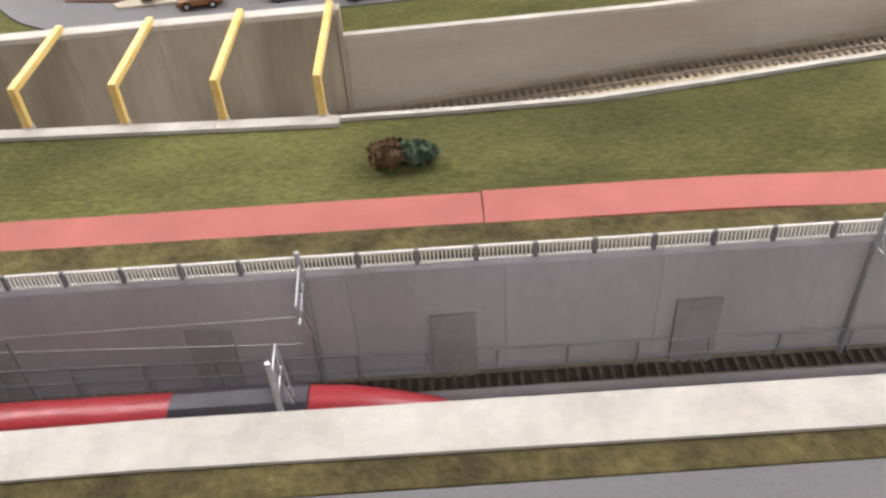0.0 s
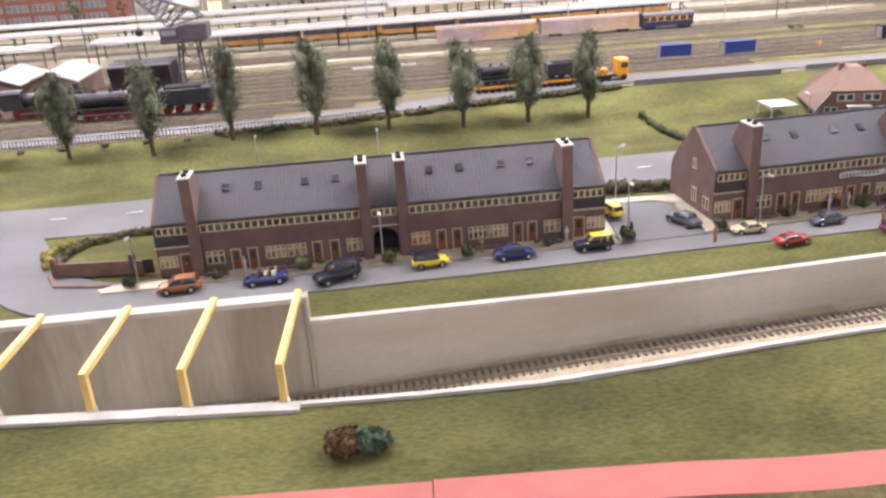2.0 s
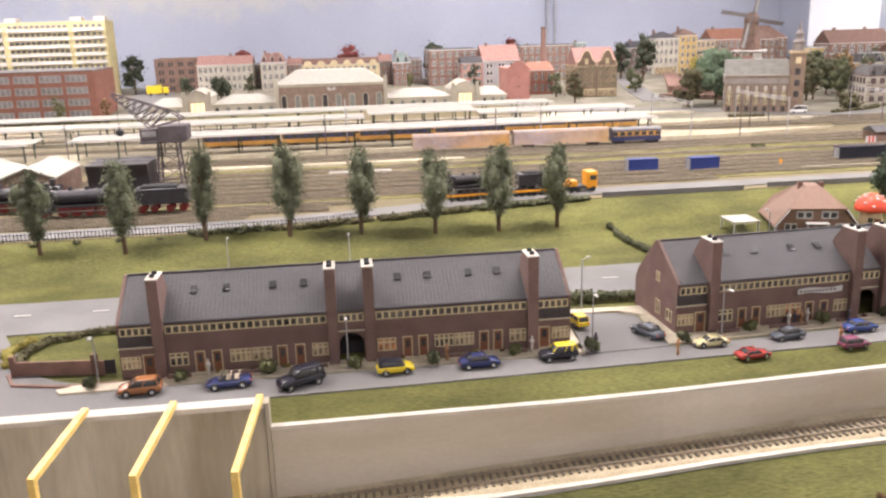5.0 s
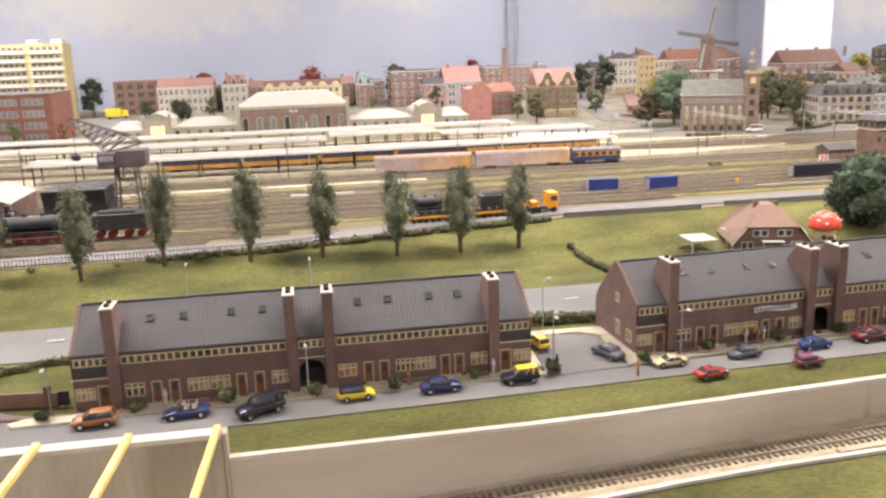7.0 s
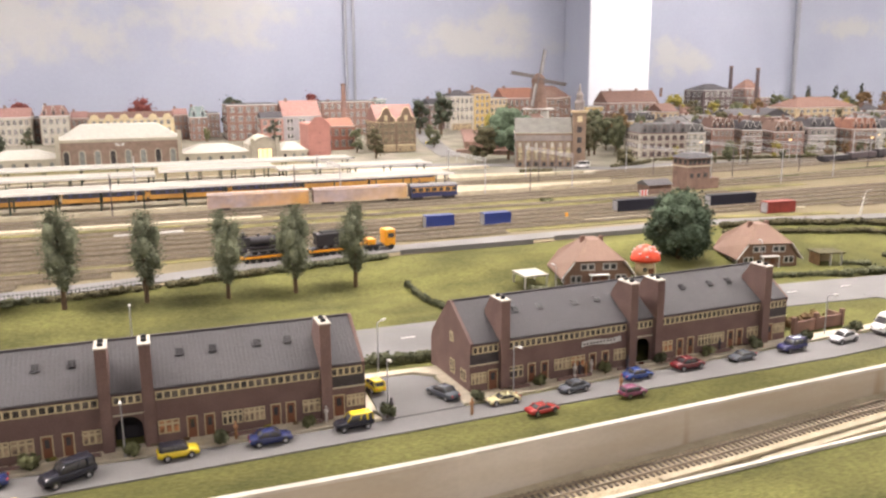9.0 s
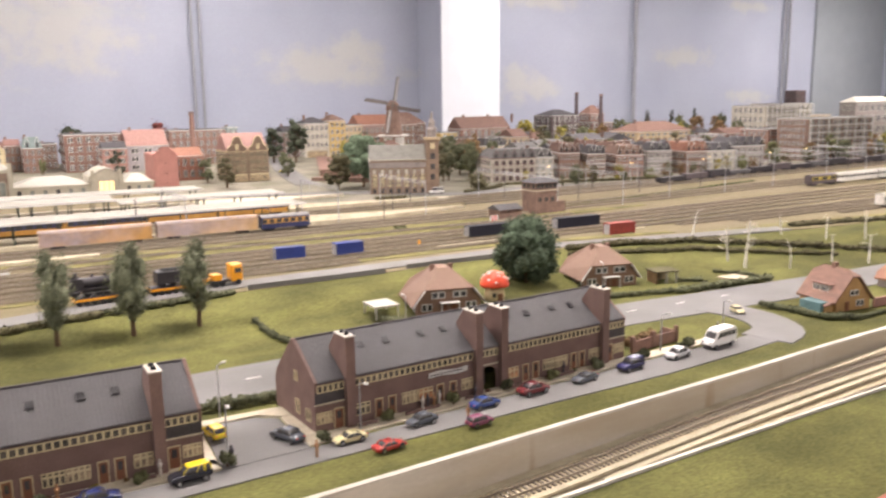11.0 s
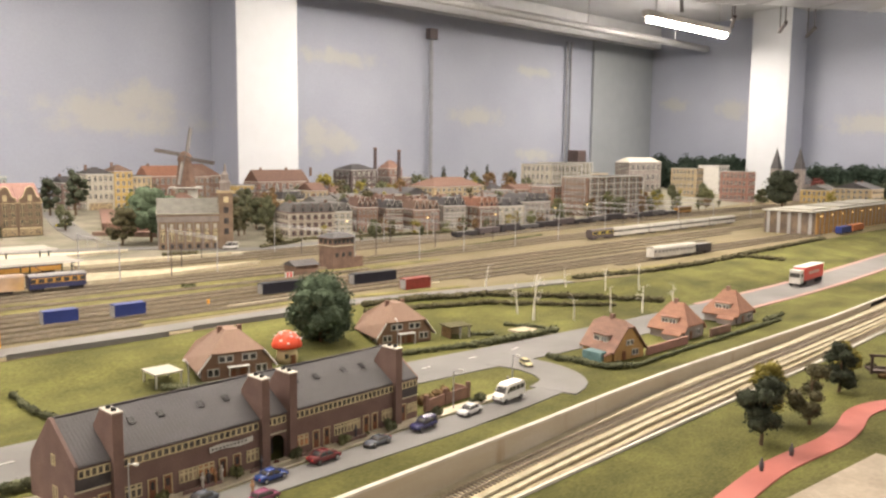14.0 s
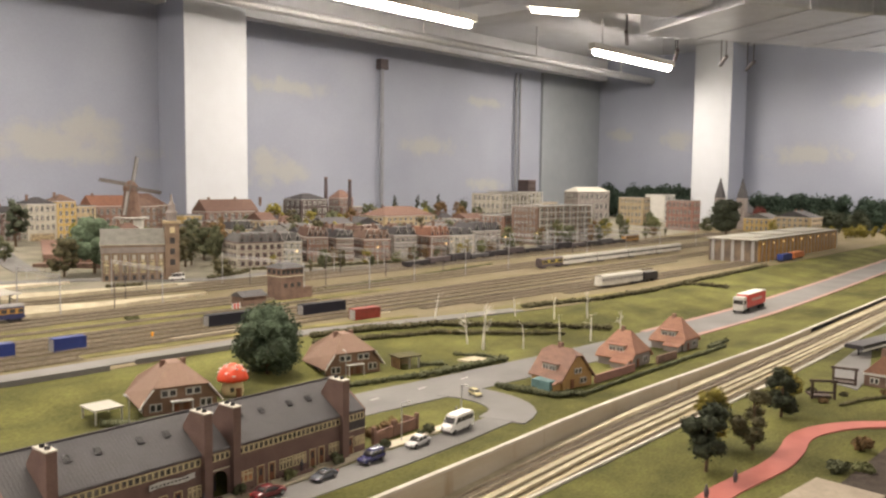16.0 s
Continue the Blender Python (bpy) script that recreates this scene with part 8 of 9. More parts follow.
building(6.46, 6.58, 4.8, 0.12, 0.36, DKBR, DKBR, "dark square tower building", "flat", 7, 4, rh=0, side=4, chim=0, trim=BRICK)
building(6.32, 6.83, 4.15, 0.14, 0.265, GREYB, WHITER, "grey museum with a pale sloping roof", "hip", 3, 6, rh=0.04, side=8, chim=0)
building(6.65, 6.77, 3.70, 0.24, 0.235, STUCCOB, TZINC, "yellowish flats with rows of balconies", "flat", 4, 5, rh=0, side=6, chim=0)
building(7.25, 7.45, 3.82, 0.2, 0.25, WHITE, TZINC, "white block behind the flats", "flat", 4, 4, rh=0, side=0, chim=0)
building(6.65, 6.78, 3.24, 0.24, 0.245, STUCCOP, TZINC, "salmon brick flats with balconies", "flat", 4, 4, rh=0, side=6, chim=0)
building(6.95, 7.2, 2.72, 0.22, 0.11, STUCCOY, TZINC, "yellow house row with a grey roof", "gable", 2, 4, rh=0.04, side=5, chim=1)
building(6.95, 7.2, 2.40, 0.29, 0.13, STUCCOB, TSLATE, "buff row of houses with a dark roof", "gable", 3, 4, rh=0.05, side=6, chim=2)
for x0, x1, y0, z0, z1, n in ((5.15, 5.5, 4.05, 0.0, 0.25, 4), (4.33, 4.90, 3.1, 0.0, 0.235, 6), (5.52, 5.85, 4.2, 0.0, 0.26, 5)):
    t = thing("office_canopy", (x0 + x1) / 2, y0 - 0.012, land(x0, y0) - 0.002, 0, "white concrete grid before an office block", "facade grid", "office grids")
    for k in range(n + 1):
        part("beam", bx((x0 - x1) / 2, (x1 - x0) / 2, -0.003, 0.004, z1 * k / n + 0.001, z1 * k / n + 0.006), WHITE, t)
    for k in range(8):
        xx = (x0 - x1) / 2 + (x1 - x0) * k / 7
        part("pier", bx(xx - 0.003, xx + 0.003, -0.006, -0.0031, 0, z1 + 0.004), WHITE, t)
# twin-spired church
t = thing("church", 7.25, 3.12, land(7.2, 3.2), 0, "grey church with two pointed spires", "church")
part("nave", bx(0.0, 0.3, -0.05, 0.16, 0, 0.14), GREYB, t)
bm = bmesh.new()
prism(bm, [(-0.06, 0.1402), (0.17, 0.1402), (0.055, 0.23)], 0.0, 0.3, "x")
part("nave_roof", bm, TSLATE, t)
for yy in (-0.04, 0.16):
    tw = part("tower", bx(-0.05, 0.02, yy - 0.035, yy + 0.035, 0, 0.27), GREYB, t)
    bm = bmesh.new()
    a = [bm.verts.new(p) for p in ((-0.052, yy - 0.037, 0.2702), (0.022, yy - 0.037, 0.2702), (0.022, yy + 0.037, 0.2702), (-0.052, yy + 0.037, 0.2702))]
    q = bm.verts.new((-0.015, yy, 0.45))
    for k in range(4):
        bm.faces.new((a[k], a[(k + 1) % 4], q))
    bm.faces.new(a[::-1])
    part("spire", bm, TSLATE, tw)
    part("belfry_window", bx(-0.0515, -0.0502, yy - 0.008, yy + 0.008, 0.19, 0.24), DARKGL, tw)

# glazed hall with orange uprights
t = thing("glazed_hall", 4.24, 1.71, YZ + 0.002, 3.0, "long glazed hall with orange uprights and white flat roofs", "hall")
part("glass_wall", bx(0.0, 1.35, 0.0, 0.24, 0, 0.105), mat("dim_hall_glass", (0.22, 0.16, 0.115), 0.3, vary=0.4, scale=18, bump=0, col2=(0.09, 0.07, 0.06), spec=0.6), t)
UPR = mat("orange_upright", (0.52, 0.30, 0.11), 0.6, vary=0.2, scale=30)
um = mesh_of("upright", bx(-0.018, 0.018, -0.005, 0.0, 0, 0.106), UPR)
gm = mesh_of("grey_panel", bx(-0.007, 0.007, -0.004, 0.0, 0, 0.104), GREYST)
for k in range(22):
    share("upright", um, t, Matrix.Translation((0.03 + k * 0.0615, -0.0006, 0)))
    share("grey_panel", gm, t, Matrix.Translation((0.06 + k * 0.0615, -0.0006, 0)))
for k in range(5):
    share("upright", gm, t, Matrix.Translation((-0.0006, 0.02 + k * 0.05, 0)) @ Matrix.Rotation(-math.pi / 2, 4, "Z"))
for a, b, c, d, z in ((-0.012, 1.36, -0.009, 0.25, 0.1065), (0.04, 0.3, 0.03, 0.2, 0.1145), (0.42, 0.7, 0.03, 0.2, 0.1145), (0.8, 1.3, 0.03, 0.2, 0.1145)):
    part("roof_slab", bx(a, b, c, d, z, z + 0.0075, 0.001), WHITER, t)
lm = mesh_of("wall_lamp", bx(-0.004, 0.004, -0.003, 0.003, -0.003, 0.003), LITGL)
for k in range(9):
    share("wall_lamp", lm, t, Matrix.Translation((0.05 + k * 0.15, -0.012, 0.09)))

# trees of the town
def forest(name, pts, m, label, h0, h1, n=120):
    """A belt of far trees, too many to count."""
    bm = bmesh.new()
    for k in range(n):
        f = random.random() * (len(pts) - 1)
        i = int(f)
        x = pts[i][0] + (pts[i + 1][0] - pts[i][0]) * (f - i) + random.uniform(-0.06, 0.06)
        y = pts[i][1] + (pts[i + 1][1] - pts[i][1]) * (f - i) + random.uniform(-0.06, 0.06)
        h = random.uniform(h0, h1)
        z = land(x, min(y, 5))
        rod(bm, (x, y, z), (x, y, z + h * 0.6), 0.006, 0.003, 5)
        for q in range(3):
            c = (x + random.uniform(-0.2, 0.2) * h, y + random.uniform(-0.2, 0.2) * h, z + h * (0.4 + 0.2 * q))
            core(bm, c, h * (0.21 - 0.05 * q))
            clump(bm, c, h * (0.34 - 0.06 * q), 110, h * 0.03)
    return tagged(solo(name, bm, m), label, "trees", "", "stuff")


forest("tree_belt", [(7.75, 4.9), (7.7, 4.3), (7.7, 3.85)], LEAFW, "dark far woodland against the wall", 0.22, 0.36, 60)
forest("tree_belt", [(7.82, 3.2), (7.82, 2.6), (7.8, 2.0)], LEAFW, "dark green far woodland against the wall", 0.2, 0.32, 60)
forest("tree_belt", [(7.5, 3.0), (7.4, 2.5), (7.4, 2.1)], LEAFK, "green far trees by the houses", 0.1, 0.2, 34)
forest("tree_belt", [(5.9, 2.3), (6.6, 2.1), (7.3, 1.9)], LEAFY, "yellow-green scrub near the hall", 0.05, 0.1, 40)
for x, y, h, w, m, lb in ((-0.845, 4.5, 0.215, 0.14, LEAFK, "dark tree beside the tower block"), (-0.36, 4.05, 0.11, 0.12, LEAFK, "dark tree behind the station"), (-0.55, 4.3, 0.1, 0.09, LEAFK, "dark bushy tree in the town"), (-0.24, 4.3, 0.11, 0.06, LEAFK, "narrow dark tree between houses"), (-0.9, 3.45, 0.13, 0.07, LEAF, "green tree before the factory"), (-0.72, 3.45, 0.12, 0.06, LEAFO, "thin brown tree before the factory"),
                          (0.82, 3.95, 0.165, 0.085, LEAFK, "tall dark green tree between the houses"), (1.185, 3.55, 0.15, 0.11, LEAFQ, "olive green tree before the canal houses"), (1.66, 4.35, 0.2, 0.13, LEAFK, "dark tree on the square"), (1.765, 4.3, 0.25, 0.15, LEAFK, "tall dark tree on the square"), (1.575, 3.28, 0.165, 0.14, LEAFQ, "loose olive tree by the road"), (1.71, 3.32, 0.245, 0.22, LEAFB, "tall round blue-green tree behind the hall"),
                          (2.1, 4.2, 0.1, 0.07, LEAFD, "small dark tree in the town"), (2.0, 3.22, 0.215, 0.15, LEAFQ, "green tree beside the tower"), (2.3, 3.5, 0.165, 0.17, LEAFD, "round green tree in the town"), (2.5, 3.95, 0.15, 0.14, LEAFD, "round green tree by the school"), (2.04, 2.92, 0.075, 0.11, LEAFQ, "low green bush tree by the tracks"), (2.32, 2.98, 0.07, 0.05, LEAFY, "yellow autumn street tree"),
                          (2.62, 2.95, 0.1, 0.06, LEAFO, "brown autumn street tree"), (2.75, 2.88, 0.09, 0.06, LEAFY, "yellow-green street tree"), (2.98, 2.8, 0.1, 0.05, LEAFD, "slender green tree in the street"), (3.1, 2.85, 0.09, 0.05, LEAFO, "brown autumn street tree"), (3.37, 2.82, 0.1, 0.05, LEAFY, "yellow autumn street tree"), (3.87, 2.95, 0.11, 0.08, LEAFD, "green street tree in the town"), (4.05, 3.1, 0.14, 0.11, LEAF, "green street tree in the town"), (4.3, 3.05, 0.13, 0.08, LEAFO, "brown autumn street tree"),
                          (4.44, 3.02, 0.175, 0.1, LEAF, "green tree before the office block"), (4.97, 3.05, 0.15, 0.1, LEAFY, "yellow-green tree in the town"), (5.2, 3.3, 0.15, 0.11, LEAFY, "yellow-green tree by the square"), (3.45, 4.35, 0.13, 0.12, LEAFD, "green tree among the roofs"), (3.8, 4.3, 0.13, 0.12, LEAFY, "yellow tree before the brewery"), (3.62, 4.4, 0.15, 0.1, LEAFY, "yellow-green tree before the brewery"), (4.6, 4.3, 0.18, 0.12, LEAFK, "dark tree among the roofs"), (4.95, 4.5, 0.2, 0.14, LEAFO, "rust coloured tree among the roofs"), (5.05, 4.2, 0.17, 0.12, LEAFD, "green tree beside the offices"),
                          (-0.33, 4.75, 0.222, 0.15, LEAFR, "red autumn tree behind the roofs"), (0.25, 4.78, 0.222, 0.17, LEAFR, "red autumn tree behind the roofs"), (1.16, 4.78, 0.24, 0.17, LEAFR, "red autumn tree behind the roofs"), (0.72, 4.75, 0.225, 0.16, LEAFK, "dark tree behind the roofs"), (4.25, 4.82, 0.29, 0.12, LEAFR, "red autumn tree behind the brewery"), (3.3, 4.75, 0.18, 0.05, LEAFK, "slim dark cypress against the wall"), (4.75, 4.8, 0.24, 0.06, LEAFK, "slim dark cypress against the wall"), (5.0, 4.8, 0.24, 0.06, LEAFK, "slim dark cypress against the wall"), (5.25, 4.8, 0.25, 0.07, LEAFK, "slim dark cypress against the wall"),
                          (6.0, 2.66, 0.29, 0.25, LEAFK, "large dark round tree by the church"), (6.3, 3.4, 0.13, 0.14, LEAF, "green tree by the flats"), (6.5, 3.05, 0.13, 0.14, LEAFD, "green tree by the flats"), (7.3, 2.95, 0.22, 0.14, LEAFR, "red autumn tree by the church"), (6.7, 2.6, 0.13, 0.1, LEAFY, "yellow tree by the houses")):
    slim = w < h * 0.4
    tree(x, y, land(x, y) - 0.003, h, w, m, lb if len(lb.split()) > 3 else lb + " there", "poplar" if slim else "round", 0.12, 420, "town_tree", "town trees")
# close-set small houses filling the old town
random.seed(31)
OLD = ((BRICKR, TSLATE), (BRICKB, TTILE), (STUCCO, TSLATE), (GREYB, TTILE), (STUCCOB, TSLATE), (BRICK, TTILE), (BRICKB, TZINC), (BRICKR, TTILE), (STUCCO, TTILEO))
OLDL = ("small brown town house with a steep tiled roof", "narrow old town house with white windows", "low dark-roofed house in the old town")
count = 0
for yy in (3.26, 3.72, 4.0, 4.3, 4.52):
    x = 2.05 + random.uniform(0, 0.2)
    while x < 5.2:
        w, d = random.uniform(0.09, 0.17), random.uniform(0.09, 0.13)
        ya = yy + random.uniform(-0.03, 0.03)
        clear = all(x + w + 0.015 < a or x - 0.015 > b or ya + d + 0.015 < c or ya - 0.015 > e for a, b, c, e in BUILT)
        if clear and not (2.3 < x + w and x < 2.55 and ya > 4.2) and not (x < 2.3 and ya < 3.7) and not (2.7 < x + w and x < 3.4 and ya > 4.4):
            wall, roof = OLD[count % len(OLD)]
            building(x, x + w, ya, d, random.uniform(0.045, 0.08), wall, roof, OLDL[count % 3], ("gable", "front", "mansard", "hip")[count % 4], 3 if count % 2 else 2, 3, rh=random.uniform(0.025, 0.045), side=2, rz=random.uniform(-12, 4), chim=1 + count % 2)
            count += 1
        x += w + random.uniform(0.005, 0.05)

# smaller trees and hedges between the rows of houses
random.seed(77)
GREENS = ((LEAFD, "dark green tree between the town houses"), (LEAF, "green tree between the town houses"), (LEAFQ, "olive brown tree between the town houses"), (LEAFO, "brown autumn tree between the town houses"), (LEAFY, "yellow-green tree between the town houses"))
for xa, xb, ya, yb, n, h0, h1 in ((2.3, 3.9, 2.78, 2.88, 13, 0.05, 0.10), (2.35, 3.3, 3.34, 3.46, 9, 0.08, 0.14), (2.05, 2.5, 3.3, 3.6, 6, 0.12, 0.19), (3.3, 4.9, 3.22, 3.34, 11, 0.08, 0.13), (2.4, 4.6, 3.72, 3.82, 13, 0.09, 0.15), (2.6, 5.1, 4.14, 4.3, 13, 0.11, 0.18), (4.2, 5.8, 2.96, 3.05, 10, 0.07, 0.14), (1.9, 2.4, 3.8, 4.4, 7, 0.07, 0.13), (1.1, 1.7, 3.7, 4.2, 5, 0.07, 0.13), (5.2, 6.6, 3.3, 3.6, 9, 0.08, 0.15), (3.4, 5.6, 4.55, 4.8, 9, 0.14, 0.21), (-0.9, 0.9, 4.25, 4.4, 7, 0.06, 0.1)):
    for k in range(n):
        x = xa + (xb - xa) * (k + random.uniform(0.2, 0.8)) / n
        y, h = random.uniform(ya, yb), random.uniform(h0, h1)
        m, lb = GREENS[(k * 7 + int(xa * 10)) % 5 if random.random() < 0.75 else 0]
        tree(x, y, land(x, y) - 0.003, h, h * random.uniform(0.5, 0.95), m, lb, "round" if random.random() < 0.7 else "poplar", 0.12, 380, "town_tree", "town trees")
for pts in ([(2.25, 3.02), (2.6, 2.93), (3.0, 2.84)], [(3.1, 2.82), (3.6, 2.86), (4.1, 2.93)], [(1.95, 2.87), (2.12, 2.93), (2.2, 2.99)], [(1.55, 2.86), (1.66, 2.84)], [(4.2, 2.93), (4.9, 2.98), (5.4, 3.03)]):
    hedge(pts, 0.02, 0.016, LEAFQ, "low olive hedge and scrub along the town street")


def street_lamp_far(x, y):
    t = thing("street_lamp", x, y, land(x, y), 0, "tall grey town street lamp with a lit head", "street lamp", "town street lamps")
    bm = bmesh.new()
    rod(bm, (0, 0, 0), (0, 0, 0.085), 0.0018, 0.0012, 6)
    part("post", bm, GREYST, t)
    part("lamp_head", bx(-0.004, 0.004, -0.003, 0.003, 0.084, 0.088), LITGL, t)


for x, y in ((2.35, 2.86), (2.75, 2.80), (3.15, 2.76), (3.3, 2.86), (3.75, 2.88), (4.15, 2.97), (4.6, 3.05), (5.05, 3.12), (3.4, 3.36), (2.9, 3.44), (5.3, 3.5), (5.75, 3.5)):
    street_lamp_far(x, y)
# wooden ramp and quay before the old houses
platform([(1.66, 3.70), (1.79, 3.53), (1.97, 3.79), (2.1, 4.3), (2.0, 4.62)], land(1.8, 3.8) + 0.028, "brown brick quay ramp", BRICKR)
platform([(1.58, 3.60), (1.80, 3.44), (1.83, 3.46), (1.62, 3.64)], land(1.7, 3.5) + 0.022, "low brown brick quay wall", BRICKB)
platform([(1.90, 3.42), (2.02, 3.34), (2.2, 3.62), (2.16, 3.7)], land(2.0, 3.5) + 0.03, "brown brick retaining block behind the hall", BRICKB)
# lamps of the square
bl = thing("shop_beacon", 5.25, 3.55, land(5.2, 3.55), 0, "glowing orange advertising beacon on a post", "sign")
bm = bmesh.new()
rod(bm, (0, 0, 0), (0, 0, 0.18), 0.006, n=6)
part("post", bm, GREYST, bl)
part("beacon", bx(-0.02, 0.02, -0.02, 0.02, 0.18, 0.215), LITGL, bl)

# ---- villas, farm houses, gardens ----


def villa(x, y, rz, label, w=0.125, d=0.105, s=1.0, roof=None):
    """A broad house whose roof comes down low at the sides and is hipped over the upper windows of its front."""
    t = thing("villa", x, y, land(x, y) - 0.001, rz, label, "house", "villas", s)
    roof = roof or TILEV
    h, rh, q = 0.021, 0.056, 0.50
    g = w / 2 * (1 - q)
    bm = bmesh.new()
    prism(bm, [(-w / 2, 0), (w / 2, 0), (w / 2, h), (g * 1.35, h + rh * q * 0.92), (-g * 1.35, h + rh * q * 0.92), (-w / 2, h)], 0, d, "y")
    part("wall", bm, VILB, t)
    go, gz, e = (w / 2 + 0.008) * (1 - q) + 0.012, h - 0.006 + (rh + 0.006) * q, 0.005
    for sx in (-1, 1):
        bm = bmesh.new()
        pts = [(sx * (w / 2 + 0.008), -e, h - 0.006), (sx * (w / 2 + 0.008), d + e, h - 0.006), (sx * go, d + e, gz), (sx * 0.012, d * 0.68, h + rh), (sx * 0.012, d * 0.32, h + rh), (sx * go, -e, gz)]
        lo = [bm.verts.new(p) for p in pts]
        hi = [bm.verts.new((p[0] + sx * 0.0012, p[1], p[2] + 0.003)) for p in pts]
        bm.faces.new(hi)
        bm.faces.new(lo[::-1])
        for k in range(6):
            bm.faces.new((lo[k], lo[(k + 1) % 6], hi[(k + 1) % 6], hi[k]))
        bmesh.ops.recalc_face_normals(bm, faces=bm.faces[:])
        rf = part("roof", bm, roof, t)
        # pale bargeboards along the gable slopes
        bm = bmesh.new()
        rod(bm, (sx * (w / 2 + 0.009), -e - 0.0012, h - 0.0055), (sx * go, -e - 0.0012, gz + 0.001), 0.0013, n=4)
        part("bargeboard", bm, WHITE, t)
    for yy, f in ((-e, 0.32), (d + e, 0.68)):
        bm = bmesh.new()
        a = [bm.verts.new(p) for p in ((-go, yy, gz), (go, yy, gz), (0.0125, d * f, h + rh + 0.0015), (-0.0125, d * f, h + rh + 0.0015))]
        b = [bm.verts.new((v.co.x, v.co.y, v.co.z + 0.0025)) for v in a]
        bm.faces.new(a[::-1])
        bm.faces.new(b)
        for k in range(4):
            bm.faces.new((a[k], a[(k + 1) % 4], b[(k + 1) % 4], b[k]))
        bmesh.ops.recalc_face_normals(bm, faces=bm.faces[:])
        part("hip", bm, roof, t)
    part("ridge", bx(-0.0125, 0.0125, d * 0.31, d * 0.69, h + rh + 0.001, h + rh + 0.004, 0.0006), roof, t)
    for sx in (-1, 1):
        share("window", win_mesh(0.027, 0.013, WHITE), t, Matrix.Translation((sx * 0.021, -0.0006, h + 0.009)))
        share("window", win_mesh(0.021, 0.014, WHITE), t, Matrix.Translation((sx * 0.043, -0.0006, 0.007)))
        part("door", bx(sx * 0.009 - 0.005, sx * 0.009 + 0.005, -0.0015, -0.0003, 0.001, 0.02), DOORB, t)
        part("chimney", bx(sx * 0.018 - 0.004, sx * 0.018 + 0.004, d * 0.46, d * 0.46 + 0.008, h + rh * 0.85, h + rh + 0.008), BRICKR, rf)
    pc = part("porch", bx(-0.019, 0.019, -0.014, -0.0005, 0.0215, 0.0238, 0.0004), WHITE, t)
    for sx in (-1, 1):
        part("porch_post", bx(sx * 0.017 - 0.001, sx * 0.017 + 0.001, -0.013, -0.011, 0.0, 0.0214), WHITE, pc)
    for k in range(3):
        share("window", win_mesh(0.018, 0.011, WHITE), t, Matrix.Translation((-w / 2 - 0.0006, 0.018 + k * 0.034, 0.005)) @ Matrix.Rotation(-math.pi / 2, 4, "Z"))
    sl = math.atan2(rh * q, w / 2 * q)
    part("roof_window", bx(-0.005, 0.005, -0.006, 0.006, 0, 0.0016), WHITE, rf, at=Matrix.Translation((-w * 0.385, d * 0.45, h + 0.0165)) @ Matrix.Rotation(-sl, 4, "Y"))
    return t


VILB = mat("villa_brick", (0.27, 0.165, 0.115), 0.85, vary=0.18, scale=60, bump=0.2, fine=10)
TILEV = mat("brown_orange_tiles", (0.215, 0.138, 0.10), 0.75, vary=0.2, scale=40, bump=0.25, col2=(0.20, 0.122, 0.09), stretch=(4, 1, 1), fine=6)
villa(1.0, 1.385, -14, "brown brick villa with a brown-orange hipped roof and white windows")
villa(1.40, 1.392, -14, "brown brick double villa with a brown-orange tiled roof", 0.122)
t = thing("carport", 0.885, 1.425, land(0.885, 1.425), 0, "white flat-roofed carport beside the villa", "carport")
part("roof", bx(-0.03, 0.02, -0.025, 0.03, 0.022, 0.0245), WHITER, t)
for sx, sy in ((-0.027, -0.022), (0.017, -0.022), (-0.027, 0.027), (0.017, 0.027)):
    part("post", bx(sx - 0.001, sx + 0.001, sy - 0.001, sy + 0.001, 0, 0.022), WHITE, t)
t = thing("garden_shed", 1.53, 1.372, land(1.53, 1.372), -14, "open wooden garden shed with a pale flat roof", "shed")
part("back_wall", bx(-0.025, 0.025, 0.018, 0.02, 0, 0.025), STUCCOB, t)
part("side_wall", bx(-0.025, -0.023, -0.02, 0.018, 0, 0.025), LEAFO, t)
part("roof", bx(-0.029, 0.029, -0.024, 0.024, 0.025, 0.0275), LEAFQ, t)
for sx in (0.0, 0.0235):
    part("post", bx(sx - 0.0012, sx + 0.0012, -0.0195, -0.017, 0, 0.025), WHITE, t)

# mushroom house
t = thing("mushroom_house", 1.122, 1.415, land(1.122, 1.415) - 0.001, 0, "toadstool house with a red white-spotted cap", "toadstool", s=1.0)
bm = bmesh.new()
lathe(bm, [(0.019, 0), (0.021, 0.01), (0.018, 0.03), (0.016, 0.034)], 16)
part("stalk", bm, CREAM, t, smooth=True)
bm = bmesh.new()
lathe(bm, [(0.012, 0.030), (0.0285, 0.031), (0.029, 0.035), (0.025, 0.046), (0.016, 0.056), (0.006, 0.0605), (0.001, 0.061)], 18)
cap = part("cap", bm, mat("toadstool_red", (0.62, 0.07, 0.03), 0.35, vary=0.06), t, smooth=True)
for k in range(16):
    a, v = k * 2.4, 0.2 + 0.75 * ((k * 7) % 16) / 16
    r = 0.029 * math.cos(v * 1.35)
    z = 0.033 + 0.0275 * math.sin(v * 1.4)
    bm = bmesh.new()
    bmesh.ops.create_icosphere(bm, subdivisions=1, radius=0.0034)
    part("spot", bm, WHITE, cap, at=Matrix.Translation((r * math.cos(a), r * math.sin(a), z)) @ Matrix.Diagonal((1, 1, 0.6, 1)))
part("door", bx(-0.005, 0.005, -0.0225, -0.019, 0.0, 0.018), DOORB, t)
